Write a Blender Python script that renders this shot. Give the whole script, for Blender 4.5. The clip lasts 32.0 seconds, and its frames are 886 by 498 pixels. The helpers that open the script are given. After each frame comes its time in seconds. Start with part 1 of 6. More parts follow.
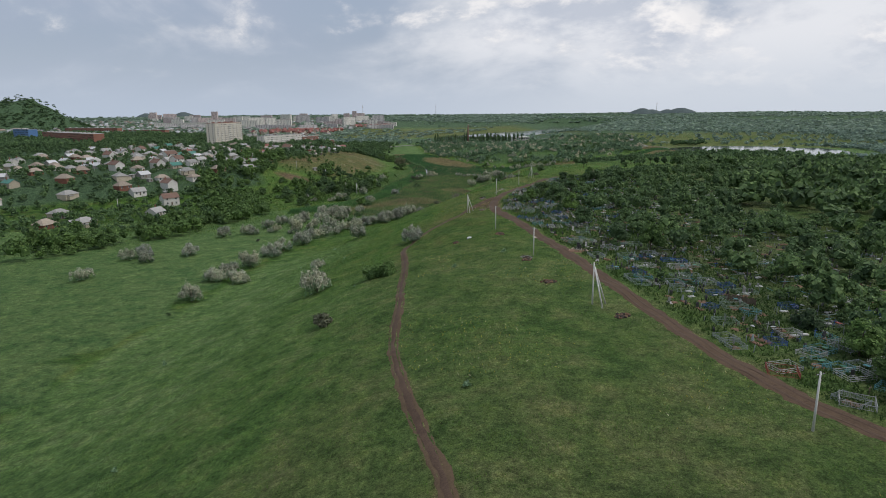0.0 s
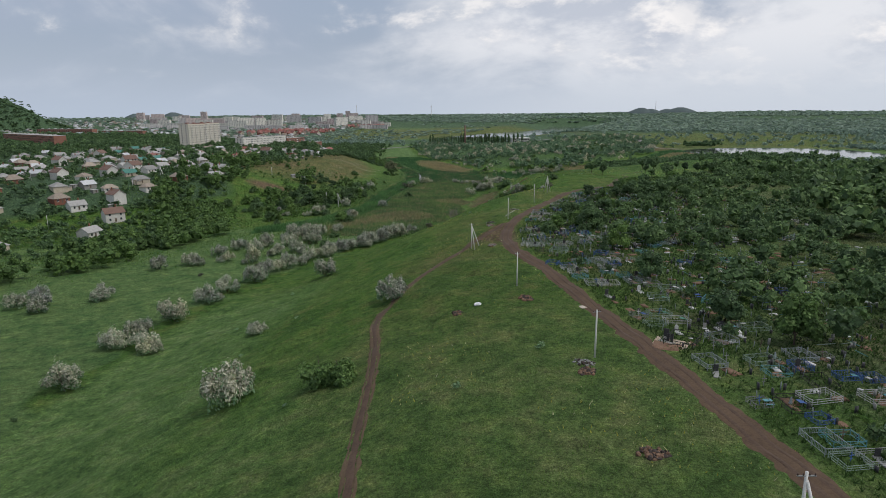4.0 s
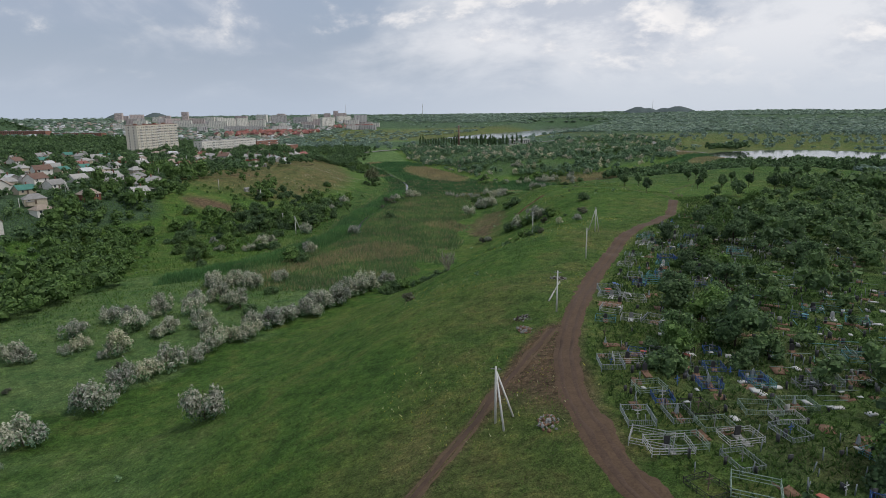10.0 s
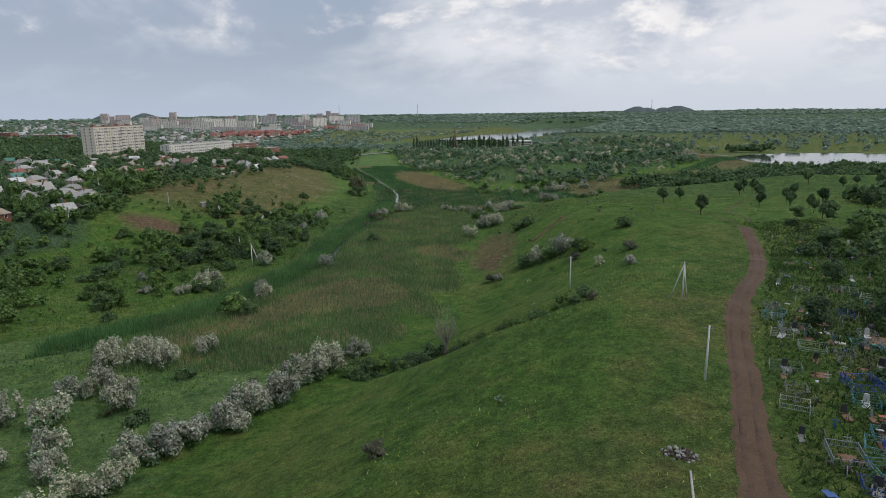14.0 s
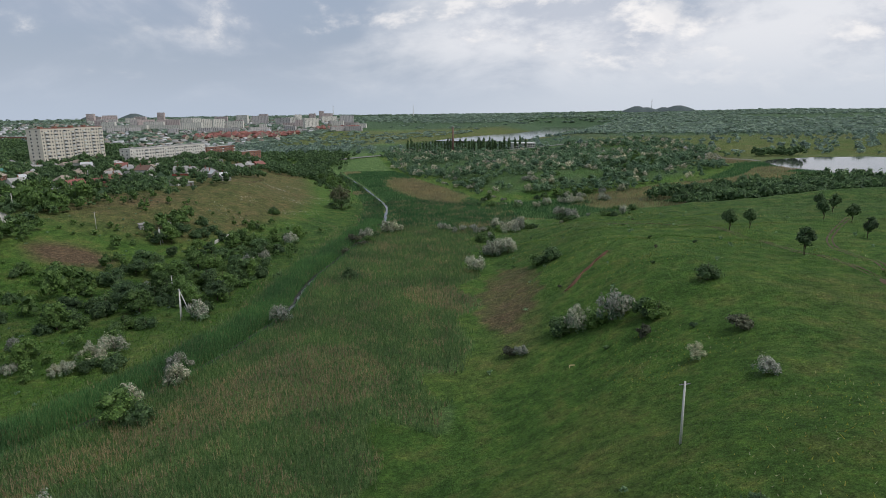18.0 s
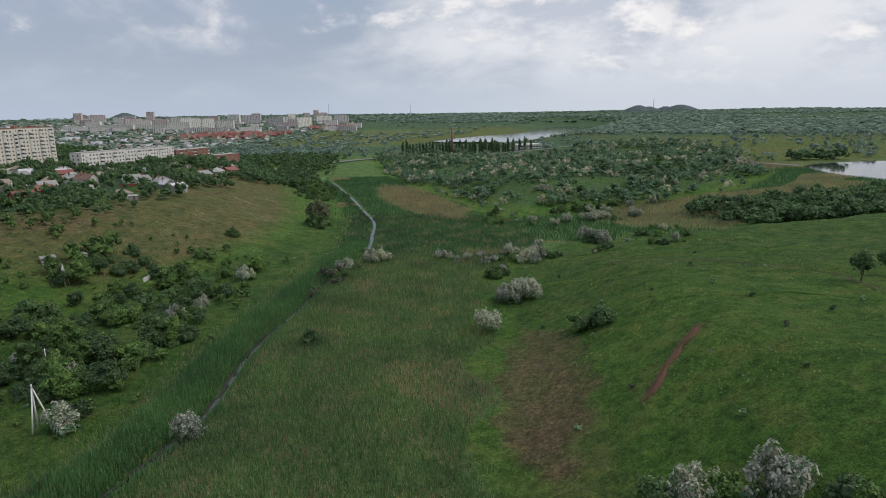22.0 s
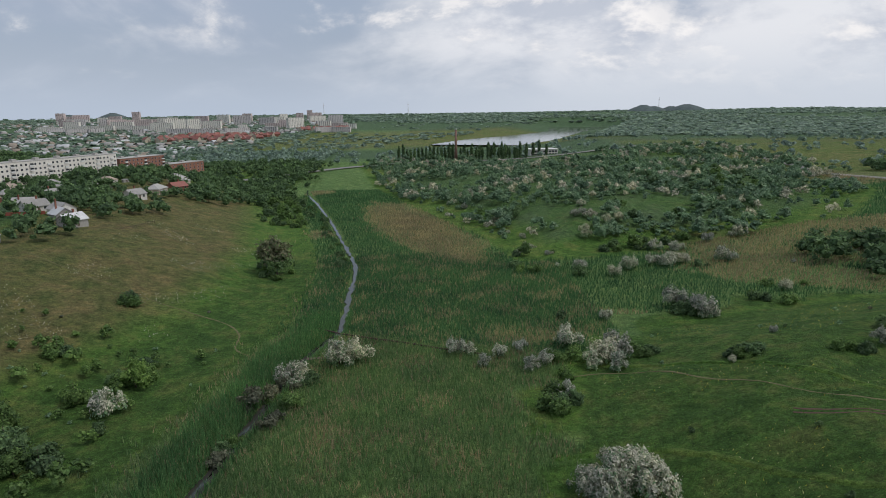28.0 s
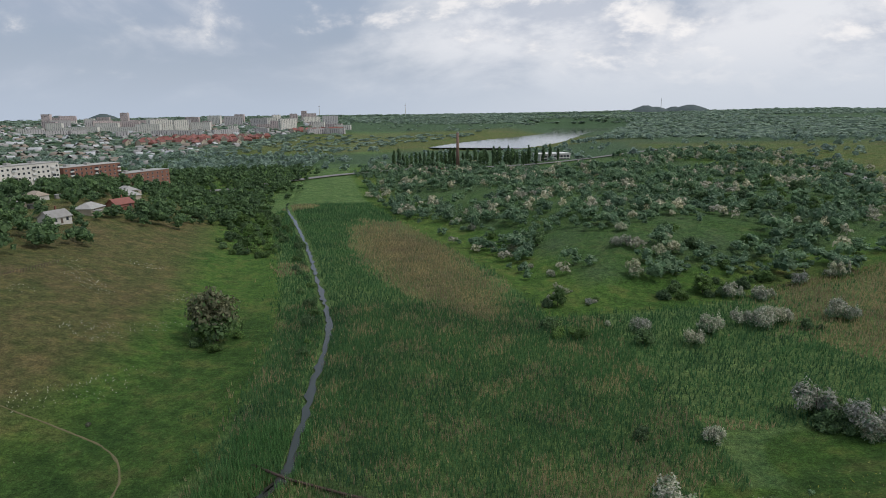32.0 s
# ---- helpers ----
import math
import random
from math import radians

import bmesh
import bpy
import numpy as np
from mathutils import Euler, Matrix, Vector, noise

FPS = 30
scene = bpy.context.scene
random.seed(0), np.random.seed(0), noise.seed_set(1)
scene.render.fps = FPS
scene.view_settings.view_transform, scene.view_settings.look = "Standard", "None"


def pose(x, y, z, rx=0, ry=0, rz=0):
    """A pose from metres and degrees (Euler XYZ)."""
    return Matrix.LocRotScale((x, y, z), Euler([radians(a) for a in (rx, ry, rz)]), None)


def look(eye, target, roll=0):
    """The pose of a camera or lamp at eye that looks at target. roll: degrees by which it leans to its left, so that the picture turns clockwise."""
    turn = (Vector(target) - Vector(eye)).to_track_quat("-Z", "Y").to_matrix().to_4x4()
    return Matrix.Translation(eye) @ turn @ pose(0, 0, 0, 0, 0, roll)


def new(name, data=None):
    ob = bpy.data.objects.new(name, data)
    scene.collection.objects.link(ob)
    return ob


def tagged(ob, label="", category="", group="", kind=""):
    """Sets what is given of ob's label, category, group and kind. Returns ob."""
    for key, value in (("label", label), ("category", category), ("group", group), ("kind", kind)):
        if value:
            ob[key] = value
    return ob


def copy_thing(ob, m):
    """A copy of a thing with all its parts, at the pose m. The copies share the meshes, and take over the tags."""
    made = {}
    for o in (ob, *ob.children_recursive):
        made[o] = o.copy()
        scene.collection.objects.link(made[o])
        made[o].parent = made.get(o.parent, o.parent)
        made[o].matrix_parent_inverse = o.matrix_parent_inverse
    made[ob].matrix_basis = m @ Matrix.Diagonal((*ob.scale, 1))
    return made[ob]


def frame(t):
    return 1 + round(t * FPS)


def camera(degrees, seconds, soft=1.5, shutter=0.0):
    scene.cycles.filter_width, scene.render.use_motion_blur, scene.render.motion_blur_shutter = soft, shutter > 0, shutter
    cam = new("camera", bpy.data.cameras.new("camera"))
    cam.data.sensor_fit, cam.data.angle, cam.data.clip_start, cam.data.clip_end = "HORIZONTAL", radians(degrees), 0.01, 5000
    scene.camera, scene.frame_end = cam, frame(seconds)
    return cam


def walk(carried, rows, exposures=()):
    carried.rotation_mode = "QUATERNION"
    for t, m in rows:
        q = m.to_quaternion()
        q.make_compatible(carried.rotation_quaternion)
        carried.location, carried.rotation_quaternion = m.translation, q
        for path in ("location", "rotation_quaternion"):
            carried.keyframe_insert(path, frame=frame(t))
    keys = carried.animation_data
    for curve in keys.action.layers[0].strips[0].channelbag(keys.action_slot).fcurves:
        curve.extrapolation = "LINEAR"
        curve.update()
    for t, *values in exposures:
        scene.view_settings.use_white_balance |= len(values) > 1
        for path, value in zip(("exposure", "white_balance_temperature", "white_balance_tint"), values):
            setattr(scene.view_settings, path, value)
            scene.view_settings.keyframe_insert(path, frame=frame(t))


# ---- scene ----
cam = camera(72.0, 32.0, soft=0.9)
PATH = [
    (0, pose(-0.06, 0.00, 62.54, 77.470, 0.435, 0.818)),
    (2, pose(-0.39, 40.00, 62.18, 77.469, 0.470, 0.624)),
    (4, pose(-0.65, 80.00, 61.76, 77.467, 0.509, 0.415)),
    (6, pose(-0.77, 120.00, 61.27, 77.465, 0.555, 0.179)),
    (8, pose(-0.65, 160.00, 60.74, 77.462, 0.606, -0.076)),
    (10, pose(-0.29, 200.00, 60.24, 77.458, 0.659, -0.333)),
    (12, pose(0.10, 240.00, 59.89, 77.459, 0.709, -0.566)),
    (14, pose(0.31, 280.00, 59.73, 77.466, 0.749, -0.755)),
    (16, pose(0.54, 320.00, 59.62, 77.472, 0.775, -0.928)),
    (18, pose(0.97, 360.00, 59.38, 77.465, 0.785, -1.108)),
    (20, pose(1.47, 400.00, 59.05, 77.444, 0.789, -1.252)),
    (22, pose(1.75, 440.00, 58.73, 77.411, 0.800, -1.321)),
    (24, pose(1.46, 480.00, 58.57, 77.385, 0.812, -1.359)),
    (26, pose(0.42, 520.00, 58.69, 77.383, 0.819, -1.421)),
    (28, pose(-0.72, 560.00, 58.89, 77.401, 0.823, -1.512)),
    (30, pose(-1.29, 600.00, 58.96, 77.429, 0.829, -1.623)),
    (32, pose(-1.49, 640.00, 58.93, 77.463, 0.838, -1.744)),
]
walk(cam, PATH)

# ---- sky and sun ----
SUN_AZ, SUN_EL = radians(105), radians(56)      # azimuth clockwise from +y
world = bpy.data.worlds.new("overcast_sky")
scene.world = world
world.use_nodes = True
wn, wl = world.node_tree.nodes, world.node_tree.links
wn.clear()


def wnode(kind, **kw):
    n = wn.new(kind)
    for k, v in kw.items():
        if k == "op":
            n.operation = v
        else:
            n.inputs[k].default_value = v
    return n


def wmath(op, a, b=None, c=None):
    n = wn.new("ShaderNodeMath")
    n.operation = op
    for i, v in enumerate((a, b, c)):
        if v is None:
            continue
        if isinstance(v, (int, float)):
            n.inputs[i].default_value = v
        else:
            wl.new(v, n.inputs[i])
    return n.outputs[0]


def wramp(val, stops, interp="EASE"):
    n = wn.new("ShaderNodeValToRGB")
    n.color_ramp.interpolation = interp
    el = n.color_ramp.elements
    while len(el) < len(stops):
        el.new(0.5)
    for e, (p, c) in zip(el, stops):
        e.position = p
        e.color = (c, c, c, 1) if isinstance(c, (int, float)) else (*c, 1)
    wl.new(val, n.inputs[0])
    return n.outputs[0]


def wmix(fac, a, b):
    n = wn.new("ShaderNodeMix")
    n.data_type = "RGBA"
    for sock, v in ((n.inputs[0], fac), (n.inputs[6], a), (n.inputs[7], b)):
        if isinstance(v, (int, float)):
            sock.default_value = v
        elif isinstance(v, tuple):
            sock.default_value = (*v, 1)
        else:
            wl.new(v, sock)
    return n.outputs[2]


sky = wn.new("ShaderNodeTexSky")
sky.sky_type = "NISHITA"
sky.sun_disc = False
sky.sun_elevation, sky.sun_rotation = SUN_EL, SUN_AZ
sky.air_density, sky.dust_density, sky.ozone_density = 1.0, 2.5, 1.5
coord = wn.new("ShaderNodeTexCoord")
sep = wn.new("ShaderNodeSeparateXYZ")
wl.new(coord.outputs["Generated"], sep.inputs[0])
dx, dy, dz = sep.outputs
# cloud layer: the direction carried onto a flat sheet, squashed towards the horizon
den = wmath("ADD", wmath("MAXIMUM", dz, 0.0), 0.42)
comb = wn.new("ShaderNodeCombineXYZ")
wl.new(wmath("DIVIDE", dx, den), comb.inputs[0])
wl.new(wmath("DIVIDE", dy, den), comb.inputs[1])


def cloud_noise(scale, detail, rough, offset, dist=0.0):
    mp = wn.new("ShaderNodeMapping")
    mp.inputs["Location"].default_value = offset
    wl.new(comb.outputs[0], mp.inputs[0])
    n = wnode("ShaderNodeTexNoise", Scale=scale, Detail=detail, Roughness=rough, Distortion=dist)
    wl.new(mp.outputs[0], n.inputs["Vector"])
    return n.outputs[0]


big = cloud_noise(0.9, 4, 0.5, (3.1, 0.4, 0))
mid = cloud_noise(1.9, 8, 0.56, (1.7, 5.2, 0.3), 0.3)
puff = cloud_noise(2.5, 9, 0.60, (4.4, 1.35, 0.8), 0.15)
puff_above = cloud_noise(2.5, 9, 0.60, (4.4, 1.25, 0.8), 0.15)         # the same heap, a little higher up
azr = wmath("DIVIDE", dx, wmath("MAXIMUM", dy, 0.05))              # tangent of the bearing
right = wramp(wmath("MULTIPLY_ADD", azr, 0.7, 0.5), [(0.30, 0.0), (0.75, 1.0)])
cover = wmath("ADD", wmath("ADD", wmath("MULTIPLY", big, 0.55), wmath("MULTIPLY", mid, 0.45)), wmath("MULTIPLY_ADD", right, 0.13, -0.04))
mask = wramp(cover, [(0.36, 0.0), (0.62, 1.0)])
tops = wramp(wmath("ADD", mid, wmath("MULTIPLY_ADD", right, 0.20, -0.03)), [(0.42, 0.0), (0.68, 1.0)])
layer = wmix(tops, (0.38, 0.44, 0.555), (0.78, 0.795, 0.84))
# heaped clouds: sharp lit crowns, grey undersides, thinning towards the horizon
heaped = wmath("ADD", puff, wmath("MULTIPLY_ADD", right, 0.115, wmath("MULTIPLY", wramp(dz, [(0.0, 1.0), (0.16, 0.15)]), -0.08)))
heap_mask = wramp(heaped, [(0.485, 0.0), (0.645, 0.85)])
lit = wramp(wmath("MULTIPLY_ADD", wmath("SUBTRACT", puff, puff_above), 3.8, 0.46), [(0.28, 0.0), (0.86, 1.0)])
cloud = wmix(heap_mask, layer, wmix(lit, (0.50, 0.545, 0.64), (0.97, 0.94, 0.93)))
mask = wmath("MAXIMUM", mask, heap_mask)
scaled = wn.new("ShaderNodeVectorMath")
scaled.operation = "SCALE"
scaled.inputs[3].default_value = 0.10
wl.new(sky.outputs[0], scaled.inputs[0])
veil = wmix(0.72, scaled.outputs[0], (0.40, 0.465, 0.585))            # thin high cloud over the blue
body = wmix(mask, veil, cloud)
low = wramp(dz, [(0.0, 1.0), (0.12, 0.0)])
air = wmix(right, (0.46, 0.53, 0.64), (0.60, 0.65, 0.73))
full = wmix(low, body, air)
bg = wnode("ShaderNodeBackground", Strength=1.0)
wl.new(full, bg.inputs[0])
out = wn.new("ShaderNodeOutputWorld")
wl.new(bg.outputs[0], out.inputs[0])

sun_data = bpy.data.lights.new("sun", "SUN")
sun_data.energy, sun_data.angle, sun_data.color = 1.5, radians(14), (1.0, 0.97, 0.93)
sun = new("sun", sun_data)
sun.matrix_world = look((0, 0, 300), (-math.sin(SUN_AZ) * math.cos(SUN_EL), -math.cos(SUN_AZ) * math.cos(SUN_EL), 300 - math.sin(SUN_EL)))
scene.view_settings.exposure = 0.0


# ---- materials ----
def nodes_of(m):
    m.use_nodes = True
    t = m.node_tree
    return t, t.nodes["Principled BSDF"]


def link_noise(t, scale, detail=4.0, rough=0.6, space="Object"):
    tc = t.nodes.new("ShaderNodeTexCoord")
    n = t.nodes.new("ShaderNodeTexNoise")
    n.inputs["Scale"].default_value = scale
    n.inputs["Detail"].default_value = detail
    n.inputs["Roughness"].default_value = rough
    if space == "World":
        g = t.nodes.new("ShaderNodeNewGeometry")
        t.links.new(g.outputs["Position"], n.inputs["Vector"])
    else:
        t.links.new(tc.outputs[space], n.inputs["Vector"])
    return n.outputs[0]


def ramp(t, val, stops):
    n = t.nodes.new("ShaderNodeValToRGB")
    el = n.color_ramp.elements
    while len(el) < len(stops):
        el.new(0.5)
    for e, (p, c) in zip(el, stops):
        e.position, e.color = p, (*c, 1) if isinstance(c, tuple) else (c, c, c, 1)
    t.links.new(val, n.inputs[0])
    return n.outputs[0]


def mixc(t, fac, a, b, mode="MIX"):
    n = t.nodes.new("ShaderNodeMix")
    n.data_type, n.blend_type = "RGBA", mode
    for sock, v in ((n.inputs[0], fac), (n.inputs[6], a), (n.inputs[7], b)):
        if isinstance(v, (int, float)):
            sock.default_value = v
        elif isinstance(v, tuple):
            sock.default_value = (*v, 1)
        else:
            t.links.new(v, sock)
    return n.outputs[2]


def bump(t, bs, height, strength, dist):
    b = t.nodes.new("ShaderNodeBump")
    b.inputs["Strength"].default_value, b.inputs["Distance"].default_value = strength, dist
    t.links.new(height, b.inputs["Height"])
    t.links.new(b.outputs[0], bs.inputs["Normal"])


def plain(name, dark, light, scale=3.0, rough=0.7, metal=0.0, bumpy=0.3, dist=0.02, spread=0.0):
    """A worn surface: two scales of noise between a dark and a light tone; spread lets each object differ."""
    m = bpy.data.materials.new(name)
    t, bs = nodes_of(m)
    a, b = link_noise(t, scale), link_noise(t, scale * 7.3, 5, 0.65)
    c = ramp(t, a, [(0.3, dark), (0.7, light)])
    c = mixc(t, 0.45, c, ramp(t, b, [(0.3, tuple(0.62 * v for v in dark)), (0.7, tuple(min(1, 1.12 * v) for v in light))]))
    if spread:
        oi = t.nodes.new("ShaderNodeObjectInfo")
        c = mixc(t, 1.0, c, ramp(t, oi.outputs["Random"], [(0, 1 - spread), (1, 1.0)]), "MULTIPLY")
    t.links.new(c, bs.inputs["Base Color"])
    bs.inputs["Roughness"].default_value, bs.inputs["Metallic"].default_value = rough, metal
    bs.inputs["Specular IOR Level"].default_value = 0.3
    bump(t, bs, b, bumpy, dist)
    return m


def leafy(name, tones, rough=0.65, spread=0.35, through_light=0.38):
    """Leaves: a tone for every leaf clump, drawn from a ramp, and a shade for every plant."""
    m = bpy.data.materials.new(name)
    t, bs = nodes_of(m)
    g = t.nodes.new("ShaderNodeNewGeometry")
    n = len(tones)
    c = ramp(t, g.outputs["Random Per Island"], [(i / max(1, n - 1), tone) for i, tone in enumerate(tones)])
    oi = t.nodes.new("ShaderNodeObjectInfo")
    c = mixc(t, 1.0, c, ramp(t, oi.outputs["Random"], [(0, 1 - spread), (0.6, 1.0), (1, (1.07, 1.03, 0.92))]), "MULTIPLY")
    big_var = ramp(t, link_noise(t, 0.06, 3, 0.5, "World"), [(0.35, 0.75), (0.65, (1.15, 1.12, 0.95))])
    c = mixc(t, 1.0, c, big_var, "MULTIPLY")
    c = mixc(t, 1.0, c, ramp(t, link_noise(t, 2.6, 3, 0.6, "World"), [(0.34, 0.66), (0.66, 1.30)]), "MULTIPLY")
    t.links.new(c, bs.inputs["Base Color"])
    bs.inputs["Roughness"].default_value = rough
    bs.inputs["Specular IOR Level"].default_value = 0.25
    tr = t.nodes.new("ShaderNodeBsdfTranslucent")
    t.links.new(c, tr.inputs[0])
    mx = t.nodes.new("ShaderNodeMixShader")
    mx.inputs[0].default_value = through_light
    t.links.new(bs.outputs[0], mx.inputs[1])
    t.links.new(tr.outputs[0], mx.inputs[2])
    t.links.new(mx.outputs[0], t.nodes["Material Output"].inputs[0])
    return m


def ground_material():
    m = bpy.data.materials.new("meadow_ground")
    t, bs = nodes_of(m)

    def attr(n):
        a = t.nodes.new("ShaderNodeAttribute")
        a.attribute_name = n
        return a.outputs["Fac"]
    broad = link_noise(t, 0.018, 5, 0.6, "World")
    mid = link_noise(t, 0.13, 6, 0.65, "World")
    small = link_noise(t, 0.9, 6, 0.7, "World")
    grain = link_noise(t, 5.0, 4, 0.7, "World")
    green = ramp(t, broad, [(0.38, (0.054, 0.118, 0.025)), (0.50, (0.084, 0.166, 0.034)), (0.63, (0.138, 0.180, 0.048))])
    green = mixc(t, 0.55, green, ramp(t, mid, [(0.36, (0.044, 0.098, 0.021)), (0.5, (0.082, 0.166, 0.034)), (0.64, (0.156, 0.180, 0.055))]))
    reed = ramp(t, mid, [(0.35, (0.075, 0.150, 0.048)), (0.65, (0.140, 0.215, 0.075))])
    dry = ramp(t, mid, [(0.35, (0.094, 0.104, 0.042)), (0.65, (0.182, 0.146, 0.072))])
    bare = ramp(t, small, [(0.3, (0.105, 0.074, 0.046)), (0.7, (0.185, 0.134, 0.084))])
    # wood floor: its blue is raised to paint haze over the far ground
    wood = ramp(t, small, [(0.3, (0.046, 0.090, 0.046)), (0.7, (0.088, 0.144, 0.074))])
    herb = ramp(t, mid, [(0.36, (0.041, 0.092, 0.022)), (0.5, (0.064, 0.128, 0.030)), (0.64, (0.104, 0.142, 0.042))])
    tuft = link_noise(t, 0.34, 5, 0.62, "World")
    sward = link_noise(t, 2.3, 3, 0.6, "World")

    blot = mixc(t, 0.4, broad, mixc(t, 0.45, mid, small))

    def zone(a, lo, hi):
        n = t.nodes.new("ShaderNodeMath")
        n.operation = "MULTIPLY_ADD"
        n.inputs[1].default_value = 1.5
        t.links.new(blot, n.inputs[0])
        t.links.new(a, n.inputs[2])
        r = t.nodes.new("ShaderNodeMapRange")
        r.inputs["From Min"].default_value, r.inputs["From Max"].default_value = lo, hi
        t.links.new(n.outputs[0], r.inputs[0])
        return r.outputs[0]
    lush = ramp(t, mid, [(0.36, (0.078, 0.150, 0.044)), (0.5, (0.120, 0.210, 0.064)), (0.64, (0.162, 0.238, 0.088))])
    green = mixc(t, zone(attr("lush"), 0.9, 1.6), green, lush)
    green = mixc(t, zone(attr("herb"), 1.0, 1.6), green, herb)
    c = mixc(t, zone(attr("reed"), 1.0, 1.5), green, reed)
    c = mixc(t, zone(attr("wood"), 1.05, 1.5), c, wood)
    c = mixc(t, zone(attr("dry"), 1.15, 2.1), c, dry)
    c = mixc(t, zone(attr("bare"), 1.25, 1.75), c, bare)
    c = mixc(t, 1.0, c, ramp(t, grain, [(0.3, 0.45), (0.7, 1.45)]), "MULTIPLY")
    c = mixc(t, 1.0, c, ramp(t, small, [(0.32, 0.62), (0.68, 1.32)]), "MULTIPLY")
    c = mixc(t, 1.0, c, ramp(t, tuft, [(0.34, (0.70, 0.74, 0.70)), (0.5, 1.0), (0.68, (1.30, 1.22, 1.10))]), "MULTIPLY")
    c = mixc(t, 1.0, c, ramp(t, sward, [(0.32, 0.70), (0.68, 1.30)]), "MULTIPLY")
    t.links.new(c, bs.inputs["Base Color"])
    bs.inputs["Roughness"].default_value = 0.95
    bs.inputs["Specular IOR Level"].default_value = 0.12
    add = t.nodes.new("ShaderNodeMath")
    add.operation = "ADD"
    t.links.new(small, add.inputs[0])
    t.links.new(grain, add.inputs[1])
    bump(t, bs, add.outputs[0], 1.0, 0.6)
    return m


def water_material():
    m = bpy.data.materials.new("still_water")
    t, bs = nodes_of(m)
    bs.inputs["Base Color"].default_value = (0.045, 0.055, 0.05, 1)
    bs.inputs["Roughness"].default_value = 0.08
    bs.inputs["IOR"].default_value = 1.33
    bump(t, bs, link_noise(t, 0.8, 4, 0.6, "World"), 0.12, 0.05)
    return m


GROUND, WATER = ground_material(), water_material()
EARTH = plain("trodden_earth", (0.066, 0.041, 0.025), (0.118, 0.077, 0.048), 0.35, 0.95, bumpy=0.6, dist=0.06)
PATHM = plain("dusty_path", (0.075, 0.050, 0.029), (0.128, 0.088, 0.052), 0.4, 0.95, bumpy=0.6, dist=0.06)
# creek mud, coloured near black to hold bank shade and the reeds' reflection
MUD = plain("wet_dark_mud", (0.018, 0.018, 0.014), (0.040, 0.038, 0.030), 0.6, 0.45)
REDSOIL = plain("red_brown_bank_soil", (0.080, 0.042, 0.026), (0.145, 0.078, 0.049), 0.5, 0.95, bumpy=0.8, dist=0.1)
RUT = plain("dark_wheel_rut", (0.058, 0.036, 0.024), (0.102, 0.066, 0.045), 0.5, 0.9, bumpy=0.5, dist=0.04)
POLE = plain("pale_pole_concrete", (0.52, 0.51, 0.48), (0.72, 0.71, 0.68), 1.2, 0.85, spread=0.1)
ASPHALT = plain("grey_asphalt", (0.17, 0.17, 0.165), (0.26, 0.255, 0.24), 0.3, 0.9)
CONCRETE = plain("weathered_concrete", (0.34, 0.33, 0.31), (0.52, 0.51, 0.48), 1.2, 0.85, spread=0.15)
BARK = plain("grey_brown_bark", (0.045, 0.035, 0.027), (0.12, 0.095, 0.075), 4, 0.9, bumpy=0.8)
STEEL = plain("galvanised_steel", (0.25, 0.26, 0.27), (0.42, 0.43, 0.44), 6, 0.5, 0.6)
LEAF = leafy("dark_green_leaves", [(0.054, 0.102, 0.054), (0.086, 0.158, 0.074), (0.124, 0.216, 0.098), (0.180, 0.284, 0.134)])
LEAF_LIGHT = leafy("fresh_green_leaves", [(0.064, 0.124, 0.044), (0.102, 0.190, 0.060), (0.146, 0.258, 0.080), (0.200, 0.320, 0.112)])
LEAF_SILVER = leafy("silver_leaves", [(0.20, 0.235, 0.165), (0.34, 0.37, 0.30), (0.47, 0.49, 0.43), (0.58, 0.585, 0.54), (0.68, 0.675, 0.64)], spread=0.22)
LEAF_GREY = leafy("grey_green_leaves", [(0.084, 0.102, 0.070), (0.144, 0.162, 0.114), (0.216, 0.228, 0.168)])
# scrub and far leaves: distance haze painted in as a paler, bluer base colour
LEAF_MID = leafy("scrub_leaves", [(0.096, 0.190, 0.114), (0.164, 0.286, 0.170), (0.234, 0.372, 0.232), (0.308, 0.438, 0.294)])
LEAF_HAZE = leafy("distant_foliage", [(0.185, 0.272, 0.248), (0.245, 0.345, 0.310), (0.305, 0.418, 0.372)])
TWIG = plain("bare_twigs", (0.20, 0.175, 0.15), (0.34, 0.30, 0.26), 3, 0.9)
# ---- the lie of the land ----
def ss(v):
    v = np.clip(v, 0.0, 1.0)
    return v * v * (3 - 2 * v)


def polyline(x, y, pts):
    """Signed distance to a line (positive on its right hand) and the place along it."""
    x, y = np.asarray(x, float), np.asarray(y, float)
    best, side, along, run = np.full(x.shape, 1e12), np.zeros(x.shape), np.zeros(x.shape), 0.0
    for (ax, ay), (bx, by) in zip(pts[:-1], pts[1:]):
        ex, ey = bx - ax, by - ay
        ln = math.hypot(ex, ey)
        u = np.clip(((x - ax) * ex + (y - ay) * ey) / ln ** 2, 0, 1)
        qx, qy = x - ax - u * ex, y - ay - u * ey
        d = np.hypot(qx, qy)
        s = np.sign((x - (ax + bx) / 2) * ey - (y - (ay + by) / 2) * ex)
        sel = d < best - 1e-9
        best, side, along = np.where(sel, d, best), np.where(sel, s, side), np.where(sel, run + u * ln, along)
        run += ln
    return best * np.where(side == 0, 1, side), along


